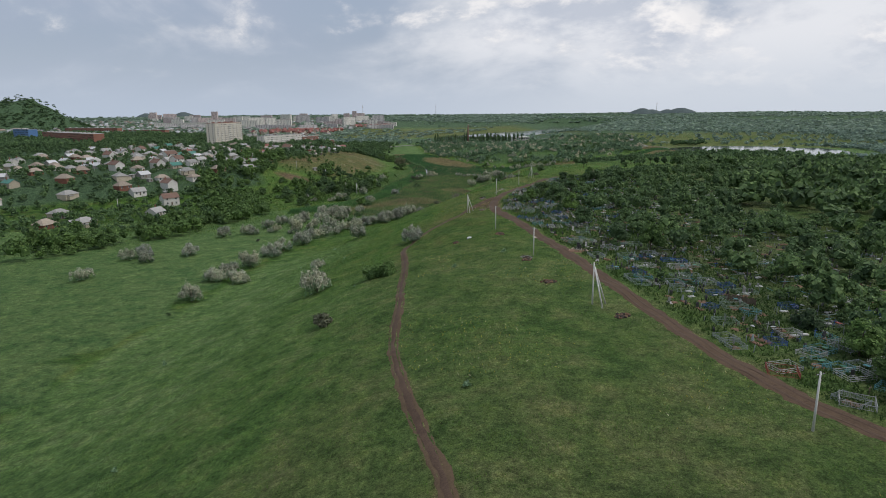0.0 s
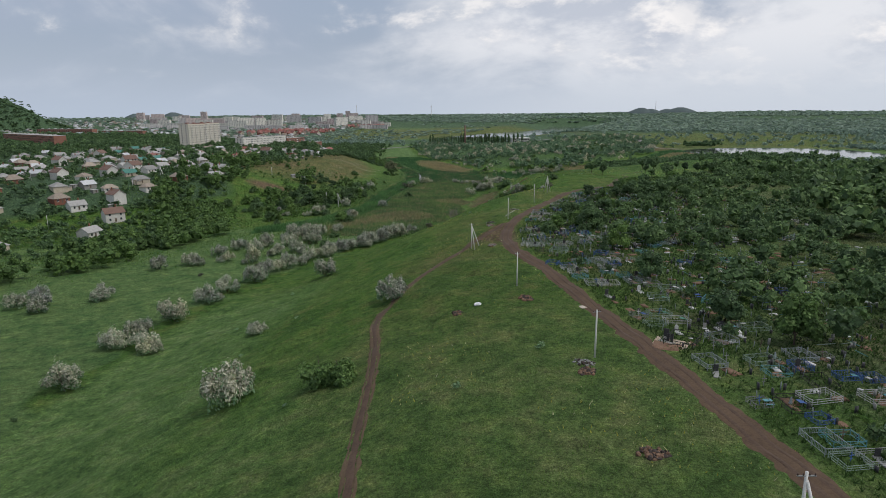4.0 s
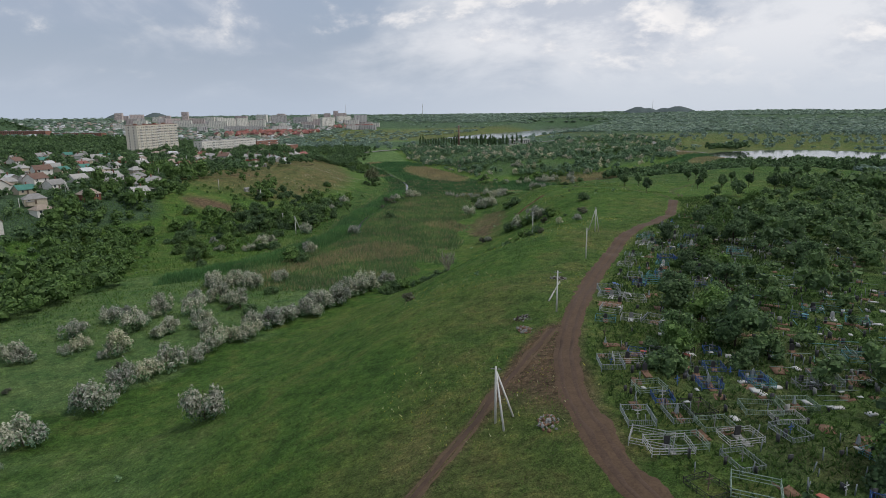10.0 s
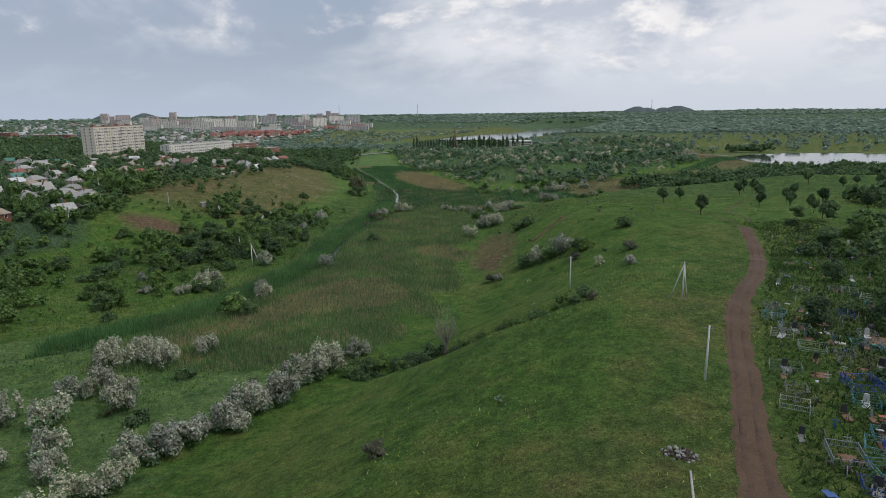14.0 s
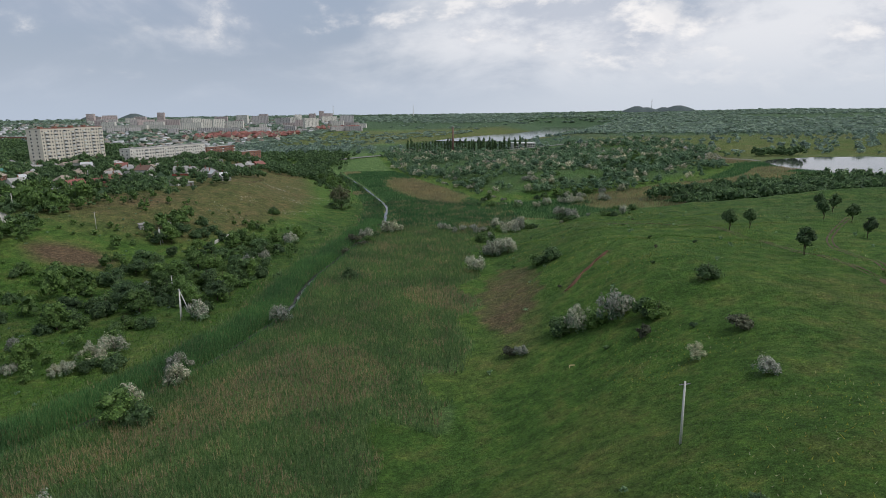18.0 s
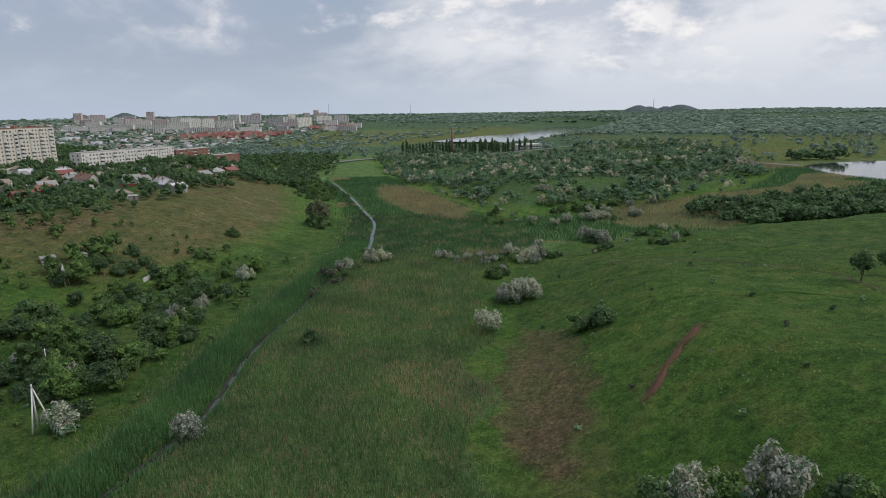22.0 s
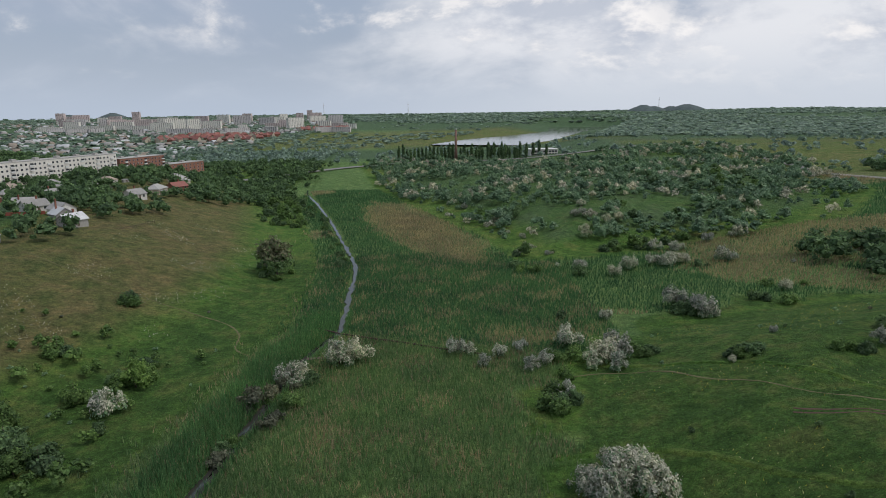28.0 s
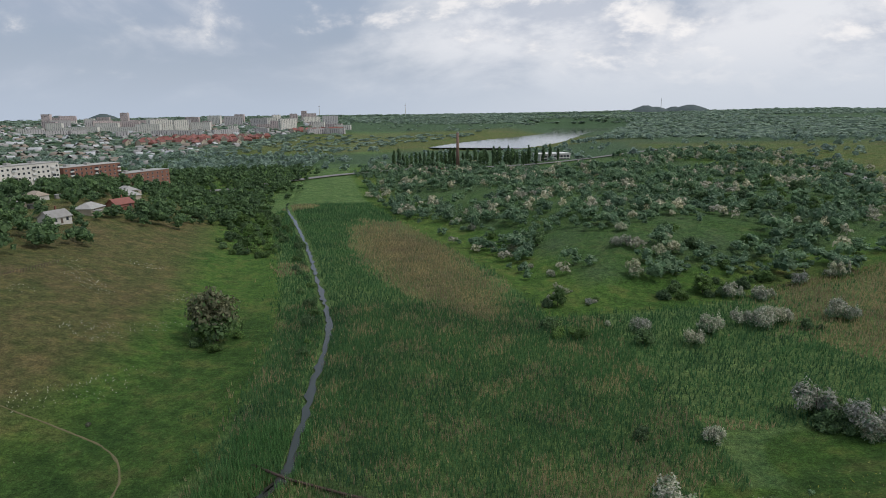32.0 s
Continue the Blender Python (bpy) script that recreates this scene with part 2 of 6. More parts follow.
RIDGE = [(-125, -444), (-112, 150), (-100, 269), (-92, 308), (-84, 340), (-62, 386), (-42, 410), (-33, 430), (-20, 455), (-4, 480), (5, 510), (14, 560),
         (21, 620), (26, 680), (36, 715), (66, 750), (112, 764), (182, 770), (250, 774), (330, 758), (450, 680), (900, 600), (5000, 333)]
LEFT = [(-5000, -333), (-520, 230), (-330, 400), (-205, 500), (-120, 600), (-95, 680), (-72, 740), (-60, 800), (-66, 860), (-85, 950),
        (-120, 1080), (-180, 1185), (-400, 1320), (-700, 1500)]
MIDHILL = [(-70, 1700), (-83, 1307), (-50, 1147), (-20, 1050), (0, 987), (30, 906), (42, 842), (96, 850), (164, 868), (240, 895), (300, 960), (330, 1060),
           (430, 1090), (900, 1000), (5000, 700)]
CREEK = [(-330, 330), (-210, 410), (-106, 468), (-83, 495), (-67, 528), (-60, 550), (-53.5, 578), (-54, 604), (-53, 626), (-48, 656), (-38, 731), (-31, 752),
         (-33, 797), (-36, 842), (-50, 901), (-66, 965), (-90, 1050), (-114, 1134), (-120, 1225)]
LAKE = [(85, 1715), (140, 1830), (215, 1990), (315, 2190), (410, 2400), (500, 2640), (560, 2880)]
TRAIL = [(4, 30), (-1, 63), (-7, 87), (-12, 114), (-13, 142), (-14.5, 165), (-15, 185), (-16.5, 203), (-18, 219), (-14, 240), (-8, 257), (1.5, 275), (12, 294), (20.5, 308)]
ROAD = [(72, 45), (57, 75), (51, 86), (46, 104), (40, 139), (34, 181), (30, 207), (25, 240), (19.5, 265), (20.5, 296), (35, 339), (45, 362), (61, 397), (82, 430),
        (101, 466), (112, 492), (120, 512)]
TRACK = [(120, 512), (119.5, 531), (120, 556), (120.5, 590), (118, 620), (100, 648), (70, 668)]
BRANCH = [(126, 520), (131, 532), (132, 548), (141, 568), (155.5, 588), (183, 620)]
SCARP = [(44, 552), (48.5, 556.6), (52.9, 562), (58.4, 567.3), (63, 571.2)]
TERRACES = [[(24, 673), (45, 669), (69, 638), (93, 627), (113, 621), (150, 612)], [(34, 724), (73, 701), (98, 665), (145, 662)], [(60, 600), (80, 592), (100, 590), (128, 575)]]
GULLY = [(-26, 433), (-12, 432), (2, 427), (13, 420), (22, 415), (36, 411)]
POND = (455, 930, 122, 132)
POND_Z, LAKE_Z = 5.0, -0.5


def land(x, y):
    """Height of the ground."""
    x, y = np.asarray(x, float), np.asarray(y, float)
    r_ridge, _ = polyline(x, y, RIDGE)
    r_left, _ = polyline(x, y, LEFT)
    r_left = -r_left
    r_mid, _ = polyline(x, y, MIDHILL)
    r_mid = -r_mid
    away = np.hypot(x, y - 330)
    floor = -11 + 9 * ss((y - 1120) / 180) + 14 * ss((x - 60) / 270) * ss((y - 640) / 100) + 1.5 * ss((480 - y) / 60)
    crest = 30.5 - 3.5 * ss((y - 400) / 70) - 5 * ss((y - 520) / 90) - 9 * ss((y - 590) / 110) + 6 * ss((x - 90) / 120) * ss((y - 560) / 100) * ss((735 - y) / 90)
    width = 128 - 46 * ss((y - 270) / 150) - 22 * ss((y - 490) / 90)
    h = floor + crest * ss(r_ridge / width)
    h = h + (23 * ss(r_left / 110) + 8 * ss((r_left - 110) / 320))
    h = h + 14 * ss((r_mid - 2) / 80) * (1 - 0.7 * ss((x - 60) / 260)) * (1 - 0.8 * ss((y - 1090) / 190))
    # gentle waves, a terrace on the slope
    h = h + 0.5 * np.sin(x * 0.05 + 1.3 * np.sin(y * 0.021)) * ss(r_ridge / 30) + 0.9 * np.sin(y * 0.045 + x * 0.03) * ss(r_left / 60)
    h = h + 0.45 * np.sin(x * 0.16 + 1.5 * np.sin(y * 0.05)) * np.sin(y * 0.13 + 1.2 * np.sin(x * 0.07)) * ss((r_ridge - 8) / 20) * ss((70 - np.abs(r_ridge - 60)) / 30)
    h = h + 0.28 * np.sin(x * 0.31 + 2 * np.sin(y * 0.083)) * np.sin(y * 0.27 + 1.7 * np.sin(x * 0.11)) * ss((r_ridge + 5) / 20)
    # gully below the spur
    gd, ga = polyline(x, y, GULLY)
    h = h - 2.8 * np.exp(-(gd / 4.5) ** 2) * ss(ga / 12) * ss((64 - ga) / 16)
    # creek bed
    dc, _ = polyline(x, y, CREEK)
    h = h - 1.9 * np.exp(-(dc / 3.2) ** 2)
    # far country climbs slowly to the eye's level
    rise = ss((away - 1150) / 3500)
    h = h * (1 - rise) + rise * (53 + 3.0 * np.sin(x * 0.0019 + 1.0) * np.sin(y * 0.0023))
    # waters
    dp = np.hypot((x - POND[0]) / POND[2], (y - POND[1]) / POND[3])
    h = np.where(dp < 1.6, h * ss((dp - 1.0) / 0.6) + (1 - ss((dp - 1.0) / 0.6)) * (POND_Z + 0.8), h)
    h = h - 4 * ss((1.05 - dp) / 0.12)
    dl, al = polyline(x, y, LAKE)
    wide = 84 + 22 * np.sin(al * 0.006 + 0.5)
    inlake = ss((np.abs(dl) - wide) / 130)
    h = np.where(y > 1390, h * inlake + (1 - inlake) * (LAKE_Z + 1.2), h)
    h = h - np.where(y > 1390, 5 * ss((wide - np.abs(dl)) / 15), 0)
    # spoil hill
    d = np.hypot(x + 1215, y - 1750) / 230
    h = h + 84 * np.clip(1 - d, 0, 1) ** 0.85 * (1 + 0.10 * np.sin(np.arctan2(y - 1750, x + 1215) * 7)) * ss((1 - d) / 0.15)
    return h


def axis(lo, fine_lo, fine_hi, hi, step, grow):
    a, s = [fine_lo], step
    while a[-1] > lo:
        s *= grow
        a.append(a[-1] - s)
    b, s = [fine_hi], step
    while b[-1] < hi:
        s *= grow
        b.append(b[-1] + s)
    b[-1] = hi
    return np.concatenate([a[:0:-1], np.arange(fine_lo, fine_hi, step), b])


def grid_mesh(name, xs, ys, zs, material):
    X, Y = np.meshgrid(xs, ys)
    co = np.stack([X, Y, zs], -1).reshape(-1, 3)
    n, m = len(xs), len(ys)
    i = np.arange(n * m).reshape(m, n)
    q = np.stack([i[:-1, :-1], i[:-1, 1:], i[1:, 1:], i[1:, :-1]], -1).reshape(-1, 4)
    return array_mesh(name, co, q, material, smooth=True)


def array_mesh(name, co, faces, material, smooth=False):
    """A mesh from arrays of corners and of faces with one count of corners."""
    me = bpy.data.meshes.new(name)
    k = faces.shape[1]
    me.vertices.add(len(co))
    me.vertices.foreach_set("co", np.ascontiguousarray(co, dtype=np.float32).ravel())
    me.loops.add(faces.size)
    me.loops.foreach_set("vertex_index", np.ascontiguousarray(faces, dtype=np.int32).ravel())
    me.polygons.add(len(faces))
    me.polygons.foreach_set("loop_start", np.arange(0, faces.size, k, dtype=np.int32))
    me.polygons.foreach_set("loop_total", np.full(len(faces), k, dtype=np.int32))
    me.update(calc_edges=True)
    me.validate()
    if smooth:
        me.polygons.foreach_set("use_smooth", np.ones(len(faces), dtype=bool))
    me.materials.append(material)
    return me


def patch_of_soil(x, y):
    """The bare field at the foot of the spur."""
    d = np.hypot((x - 29 - (y - 580) * 0.13) / 15.5, (y - 583) / 52)
    return ss((1.15 - d + 0.10 * np.sin(x * 0.5 + y * 0.21) + 0.08 * np.sin(y * 0.63 - x * 0.3)) / 0.55)


def zones(x, y):
    """How far each place is reed bed, dry meadow, bare earth or wood floor."""
    dc, _ = polyline(x, y, CREEK)
    r_ridge, _ = polyline(x, y, RIDGE)
    r_left = -polyline(x, y, LEFT)[0]
    r_mid = -polyline(x, y, MIDHILL)[0]
    wave = 5 * (np.sin(x * 0.21 + 1.3 * np.sin(y * 0.17)) + np.sin(y * 0.13 + 2 * np.sin(x * 0.09)))
    valley = ss((2 - r_ridge + wave) / 10) * ss((2 - r_mid) / 8) * ss((2 - r_left) / 12)
    reed = valley * ss((dc + 20) / 10) + 0.9 * np.exp(-(dc / 12) ** 2) * ss((y - 367) / 67)
    dry = 1.35 * ss((r_left - 8) / 40) * ss((150 - r_left) / 50) * ss((y - 622) / 89) * ss((1111 - y) / 67)
    dry = dry + 0.9 * ss((y - 1500) / 222) * ss((2667 - y) / 444) * ss((500 - np.abs(x)) / 200)
    dry = dry + 0.8 * ss((x - 240) / 60) * ss((y - 956) / 67) * ss((1667 - y) / 222)
    dry = dry + 0.7 * ss((x - 90) / 50) * ss((y - 790) / 20) * ss((900 - y) / 20) * ss((340 - x) / 40)
    dry = dry + 0.8 * np.exp(-(((x - 28 - (y - 548) * 0.10) / 15) ** 2 + ((y - 552) / 48) ** 2))
    # patchy dry grass on the ridge
    dry = dry + 0.62 * ss((r_ridge - 55) / 40) * ss((560 - y) / 60)
    # tan patch of last year's reed
    dry = dry + 1.2 * np.exp(-(((x + 10 + (y - 940) * 0.27) / 26) ** 2 + ((y - 940) / 100) ** 2) ** 2)
    bare = 0.75 * np.exp(-(polyline(x, y, SCARP)[0] / 4.0) ** 2)
    dt, _ = polyline(x, y, TRAIL)
    dr, _ = polyline(x, y, ROAD)
    bare = bare + 0.75 * np.exp(-(dt / 2.6) ** 2) + 0.68 * np.exp(-(dr / 4.5) ** 2)
    bare = bare + 1.1 * np.exp(-(((x + 165) / 24) ** 2 + ((y - 633) / 16) ** 2)) + 0.55 * ss((r_left - 62) / 20) * ss((112 - r_left) / 25) * ss((y - 667) / 44) * ss((889 - y) / 44)
    bare = bare + 0.95 * np.exp(-(((x - 16.0 - (y - 296) * 0.15) / 6) ** 2 + ((y - 292) / 19) ** 2))
    bare = bare + 0.95 * np.exp(-(((x - 340) / 40) ** 2 + ((y - 1085) / 42) ** 2))
    village = ss((r_left - 90) / 30) * ss((1278 - y) / 67)
    bare = bare + 0.42 * village
    wood = ss((dr - 5) / 12) * ss((520 - y) / 33) * ss(r_ridge / 30) + 0.55 * ss((r_mid - 6) / 30) + ss((y - 1667) / 333) * ss((x - 500) / 300)
    wood = wood + 0.95 * ss((np.hypot(x, y - 330) - 900) / 300) * np.where(np.abs(x) < 330, ss((y - 1320) / 60), 1) + ss((330 - np.hypot(x + 1215, y - 1750)) / 60)
    wood = np.maximum(wood, 0.9 * ss((r_left - 70 + 45 * ss((640 - y) / 60)) / 25) * ss((1330 - y) / 40))
    wood = wood * (1 - 0.9 * np.clip(dry, 0, 1))
    lush = 0.55 * ss((r_ridge - 2) / 10) * ss((250 - y) / 90) + ss((r_ridge + 2) / 10) * ss((62 - r_ridge) / 25) * ss((350 - y) / 90) + 0.18 * ss(r_ridge / 10) * ss((y - 600) / 60) * ss((900 - y) / 60) * ss((260 - x) / 60) + 0.15 * valley * ss((-dc - 8) / 8)
    herb = ss((r_ridge - 1) / 8) * ss((y - 560) / 110) * ss((860 - y) / 40) + 0.8 * ss((-dc - 6) / 8) * ss((y - 520) / 60) * ss((30 - r_left) / 20) * ss((900 - y) / 60) + ss((x - 45) / 15) * ss((y - 680) / 30) * ss((850 - y) / 30) * ss((3 - r_ridge) / 5) + 0.9 * ss((-r_ridge - 1) / 6) * ss((490 - y) / 40)
    bare = bare * ss((1.2 - patch_of_soil(x, y)) / 0.2) + 0.84 * patch_of_soil(x, y)
    return dict(herb=herb, lush=np.clip(lush, 0, 1), reed=np.clip(reed, 0, 1.2), dry=np.clip(dry, 0, 1.2), bare=np.clip(bare, 0, 1.2), wood=np.clip(wood, 0, 1.0))


xs = axis(-4900, -120, 150, 4900, 2.0, 1.055)
ys = axis(-260, 34, 844, 4990, 2.4, 1.03)
GX, GY = np.meshgrid(xs, ys)
ground_mesh = grid_mesh("ground", xs, ys, land(GX, GY), GROUND)
for key, values in zones(GX, GY).items():
    ground_mesh.attributes.new(key, "FLOAT", "POINT").data.foreach_set("value", values.astype(np.float32).ravel())
tagged(new("ground", ground_mesh), "green rolling meadow falling from a ridge to a reedy valley", "ground", kind="structure")


def at(x, y):
    return float(land(np.array([x]), np.array([y]))[0])


def resample(pts, step):
    p = [Vector((*q, 0)) for q in pts]
    res = []
    for i in range(len(p) - 1):
        a, b, c, d = p[max(0, i - 1)], p[i], p[i + 1], p[min(len(p) - 1, i + 2)]
        n = max(1, int((c - b).length / step))
        for j in range(n):
            u = j / n
            res.append(0.5 * ((2 * b) + (c - a) * u + (2 * a - 5 * b + 4 * c - d) * u * u + (3 * b - a - 3 * c + d) * u ** 3))
    return res + [p[-1]]


def ribbon(name, pts, profile, material, step=1.5, rag=0.35, lift=0.03, level=None):
    """A strip laid along a line. profile: (offset, height) across; its edges wander and dip into the ground."""
    line = resample(pts, step)
    co, rows = [], len(line)
    for i, p in enumerate(line):
        tan = (line[min(rows - 1, i + 1)] - line[max(0, i - 1)]).normalized()
        side = Vector((tan.y, -tan.x, 0))
        for j, (o, hgt) in enumerate(profile):
            edge = rag if j in (0, len(profile) - 1) else rag * 0.3
            o2 = o + edge * noise.noise((p.x * 0.35, p.y * 0.35, j * 3.7)) * 2
            q = p + side * o2
            co.append((q.x, q.y, level if level is not None else at(q.x, q.y) + hgt + lift + 0.03 * noise.noise((q.x * 1.3, q.y * 1.3, 0))))
    k = len(profile)
    i = np.arange(rows * k).reshape(rows, k)
    q = np.stack([i[:-1, :-1], i[:-1, 1:], i[1:, 1:], i[1:, :-1]], -1).reshape(-1, 4)
    return new(name, array_mesh(name, np.array(co), q, material, smooth=True))


tagged(ribbon("trail", TRAIL, [(-1.4, -0.14), (-0.95, 0.02), (-0.6, -0.04), (0, 0.04), (0.6, -0.04), (0.95, 0.02), (1.4, -0.14)], PATHM, rag=0.55),
       "narrow rutted earth trail through grass", "trail", kind="structure")
tagged(ribbon("road", ROAD, [(-2.6, -0.12), (-1.7, 0.04), (-1.0, 0.0), (0, 0.07), (1.0, 0.0), (1.7, 0.04), (2.6, -0.12)], EARTH, rag=0.8),
       "brown unpaved road with wheel ruts", "road", kind="structure")
for k, off in enumerate((-0.95, 0.85)):
    tagged(ribbon("wheel_rut", ROAD, [(off - 0.42, -0.03), (off - 0.2, 0.012), (off + 0.2, 0.012), (off + 0.42, -0.03)], RUT, rag=0.30, lift=0.075), "dark wheel rut worn into the earth road", "rut", kind="structure")
tagged(ribbon("wheel_rut", TRAIL, [(-0.45, -0.02), (-0.2, 0.012), (0.2, 0.012), (0.45, -0.02)], RUT, rag=0.25, lift=0.06), "dark rut worn into the trail", "rut", kind="structure")
for line_pts in (TRACK, BRANCH):
    for off in (-0.8, 0.8):
        tagged(ribbon("track_rut", line_pts, [(off - 0.4, -0.1), (off - 0.15, 0.02), (off + 0.15, 0.02), (off + 0.4, -0.1)], RUT, 1.2, 0.4), "narrow rut of a grassy vehicle track", "track", kind="structure")
tagged(ribbon("creek_bed", CREEK[:12] + [(-31, 760)], [(-1.35, 0), (0, 0), (1.35, 0)], MUD, step=3, rag=0.5, level=-12.15), "muddy creek bed between reeds, bank shade put into its dark colour", "water", kind="structure")
tagged(ribbon("creek_water", CREEK[2:12], [(-0.3, 0), (0, 0), (0.45, 0)], WATER, step=3, rag=0.8, level=-12.1), "thin dark trickle of water in the creek bed", "water", kind="structure")
tagged(ribbon("creek_water", CREEK[11:], [(-0.85, 0), (0, 0), (0.85, 0)], WATER, step=3, rag=0.7, level=-12.1), "narrow slow creek between reeds", "water", kind="structure")
FOOTPATHS = [[(-53, 730), (-60.7, 737.6), (-63.3, 750), (-71.2, 761), (-85, 768), (-112.7, 776), (-132, 781), (-155, 790)], [(30, 712), (52, 709), (68, 690), (84, 668), (110, 655)]]
DRYPATH = plain("trampled_dry_grass", (0.094, 0.092, 0.042), (0.150, 0.135, 0.066), 0.5, 0.95)
for line_pts in FOOTPATHS:
    tagged(ribbon("footpath", line_pts, [(-0.36, -0.12), (-0.15, 0.02), (0.15, 0.02), (0.36, -0.12)], DRYPATH, 1.2, 0.3), "faint trodden footpath in the meadow", "footpath", kind="structure")
tagged(ribbon("eroded_bank", SCARP, [(-1.2, -0.2), (-0.6, 0.03), (-0.1, 0.06), (0.2, 0.62), (0.4, 0.6), (0.9, -0.25)], REDSOIL, 1.0, 0.7), "red-brown eroded bank of bare soil on the slope", "bank", kind="structure")
for line_pts in TERRACES:
    tagged(ribbon("terrace_edge", line_pts, [(-1.3, -0.25), (-0.5, 0.22), (0.1, 0.34), (0.5, 0.28), (1.5, -0.25)], GROUND, 1.2, 0.6), "low grassy terrace edge across the slope", "terrace", kind="structure")
an = np.linspace(0, 2 * math.pi, 65)[:-1]


def pool(name, cx, cy, rx, ry, z, label):
    co = np.stack([cx + rx * np.cos(an) * (1 + 0.06 * np.sin(3 * an)), cy + ry * np.sin(an) * (1 + 0.08 * np.sin(2 * an + 1)), np.full(64, z)], -1)
    return tagged(new(name, array_mesh(name, co, np.arange(64)[None, :], WATER)), label, "water", kind="structure")


pool("pond_water", POND[0], POND[1], POND[2] * 1.03, POND[3] * 1.03, POND_Z - 0.3, "calm grey pond reflecting the sky")
tagged(ribbon("lake_water", LAKE, [(-125, 0), (0, 0), (125, 0)], WATER, step=60, rag=0, level=LAKE_Z - 0.2), "long grey reservoir in the distance", "water", kind="structure")
# ---- building blocks ----
def part(name, bm, material, parent=None, label="", smooth=False):
    """Links a bmesh as one mesh object under a thing or a part."""
    me = bpy.data.meshes.new(name)
    bm.to_mesh(me)
    bm.free()
    return attach(name, me, material, parent, label, smooth)


def attach(name, me, material, parent=None, label="", smooth=False):
    if material and not me.materials:
        me.materials.append(material)
    if smooth:
        me.polygons.foreach_set("use_smooth", np.ones(len(me.polygons), dtype=bool))
    ob = new(name, me)
    ob.parent = parent
    if label:
        tagged(ob, label)
    return ob


def shared(ob, parent, m):
    """The same mesh again as another piece of a thing."""
    o = new(ob.name.split(".")[0], ob.data)
    o.parent = parent
    o.matrix_basis = m
    return o


def box(sx, sy, sz, x=0, y=0, z=0, bm=None, bevel=0.0):
    bm = bm or bmesh.new()
    r = bmesh.ops.create_cube(bm, size=1, matrix=Matrix.Translation((x, y, z + sz / 2)) @ Matrix.Diagonal((sx, sy, sz, 1)))
    if bevel:
        es = list({e for v in r["verts"] for e in v.link_edges})
        bmesh.ops.bevel(bm, geom=es, offset=bevel, segments=1, affect="EDGES")
    return bm


def tube(pts, radii, seg=6, bm=None):
    """A tapered round bar along points."""
    bm = bm or bmesh.new()
    rings = []
    for i, p in enumerate(pts):
        p = Vector(p)
        d = (Vector(pts[min(i + 1, len(pts) - 1)]) - Vector(pts[max(0, i - 1)])).normalized()
        u = d.orthogonal().normalized()
        v = d.cross(u)
        rings.append([bm.verts.new(p + radii[i] * (math.cos(a) * u + math.sin(a) * v)) for a in (2 * math.pi * k / seg for k in range(seg))])
    for a, b in zip(rings[:-1], rings[1:]):
        for k in range(seg):
            bm.faces.new((a[k], a[(k + 1) % seg], b[(k + 1) % seg], b[k]))
    for ring in (rings[0][::-1], rings[-1]):
        bm.faces.new(ring)
    return bm


def thing(name, label, category, group=""):
    return tagged(new(name), label, category, group)


def spread(proto, poses):
    """Copies of a thing at all poses but the first, where the thing itself goes."""
    made = [copy_thing(proto, m) for m in poses[1:]]
    if poses:
        proto.matrix_basis = poses[0]
    return made


def stand(x, y, turn=0.0, size=1.0, sink=0.0, sz=None, tilt=0.0):
    return Matrix.LocRotScale((x, y, at(x, y) - sink), Euler((radians(tilt), radians(tilt * 0.6), radians(turn))), (size, size, sz or size))


# ---- plants ----
def leaf_cloud(rng, lobes, count, size, upright=0.0, shell=0.55, long=1.0):
    """Corners of many small leaf clumps set round lobes (centre, radii), denser on the outside."""
    c = np.array([l[0] for l in lobes], float)
    r = np.array([l[1] for l in lobes], float)
    w = (r[:, 0] * r[:, 1] + r[:, 2] * r[:, 0])
    k = rng.choice(len(lobes), count, p=w / w.sum())
    d = rng.normal(size=(count, 3))
    d /= np.linalg.norm(d, axis=1)[:, None]
    d[:, 2] = np.where(d[:, 2] < -0.45, -d[:, 2], d[:, 2])
    rad = 1 - (1 - shell) * rng.random(count) ** 1.6 + rng.normal(0, 0.10, count)
    ph = rng.uniform(0, 6.28, (len(lobes), 3))[k]
    rad *= 1 + 0.20 * np.sin(4.3 * d[:, 0] + ph[:, 0]) * np.sin(4.9 * d[:, 1] + ph[:, 1]) + 0.14 * np.sin(5.3 * d[:, 2] + ph[:, 2])
    p = c[k] + d * r[k] * rad[:, None]
    nrm = d + rng.normal(0, 0.42, (count, 3)) + np.array([0, 0, 0.3])
    nrm /= np.linalg.norm(nrm, axis=1)[:, None]
    up = rng.normal(size=(count, 3)) + np.array([0, 0, upright])
    u = np.cross(nrm, up)
    u /= np.linalg.norm(u, axis=1)[:, None] + 1e-9
    v = np.cross(u, nrm)
    s = size * rng.uniform(0.55, 1.25, count)[:, None]
    u, v = u * s * 0.5, v * s * 0.5 * long
    bend = nrm * s * 0.18
    return np.stack([p - u - v * 0.6 - bend, p + u * 0.7 - v - bend, p + u + v * 0.7 - bend * 0.3, p - u * 0.6 + v + bend], 1)


def cards_mesh(name, quads, material):
    co = quads.reshape(-1, 3)
    return array_mesh(name, co, np.arange(len(co)).reshape(-1, 4), material)


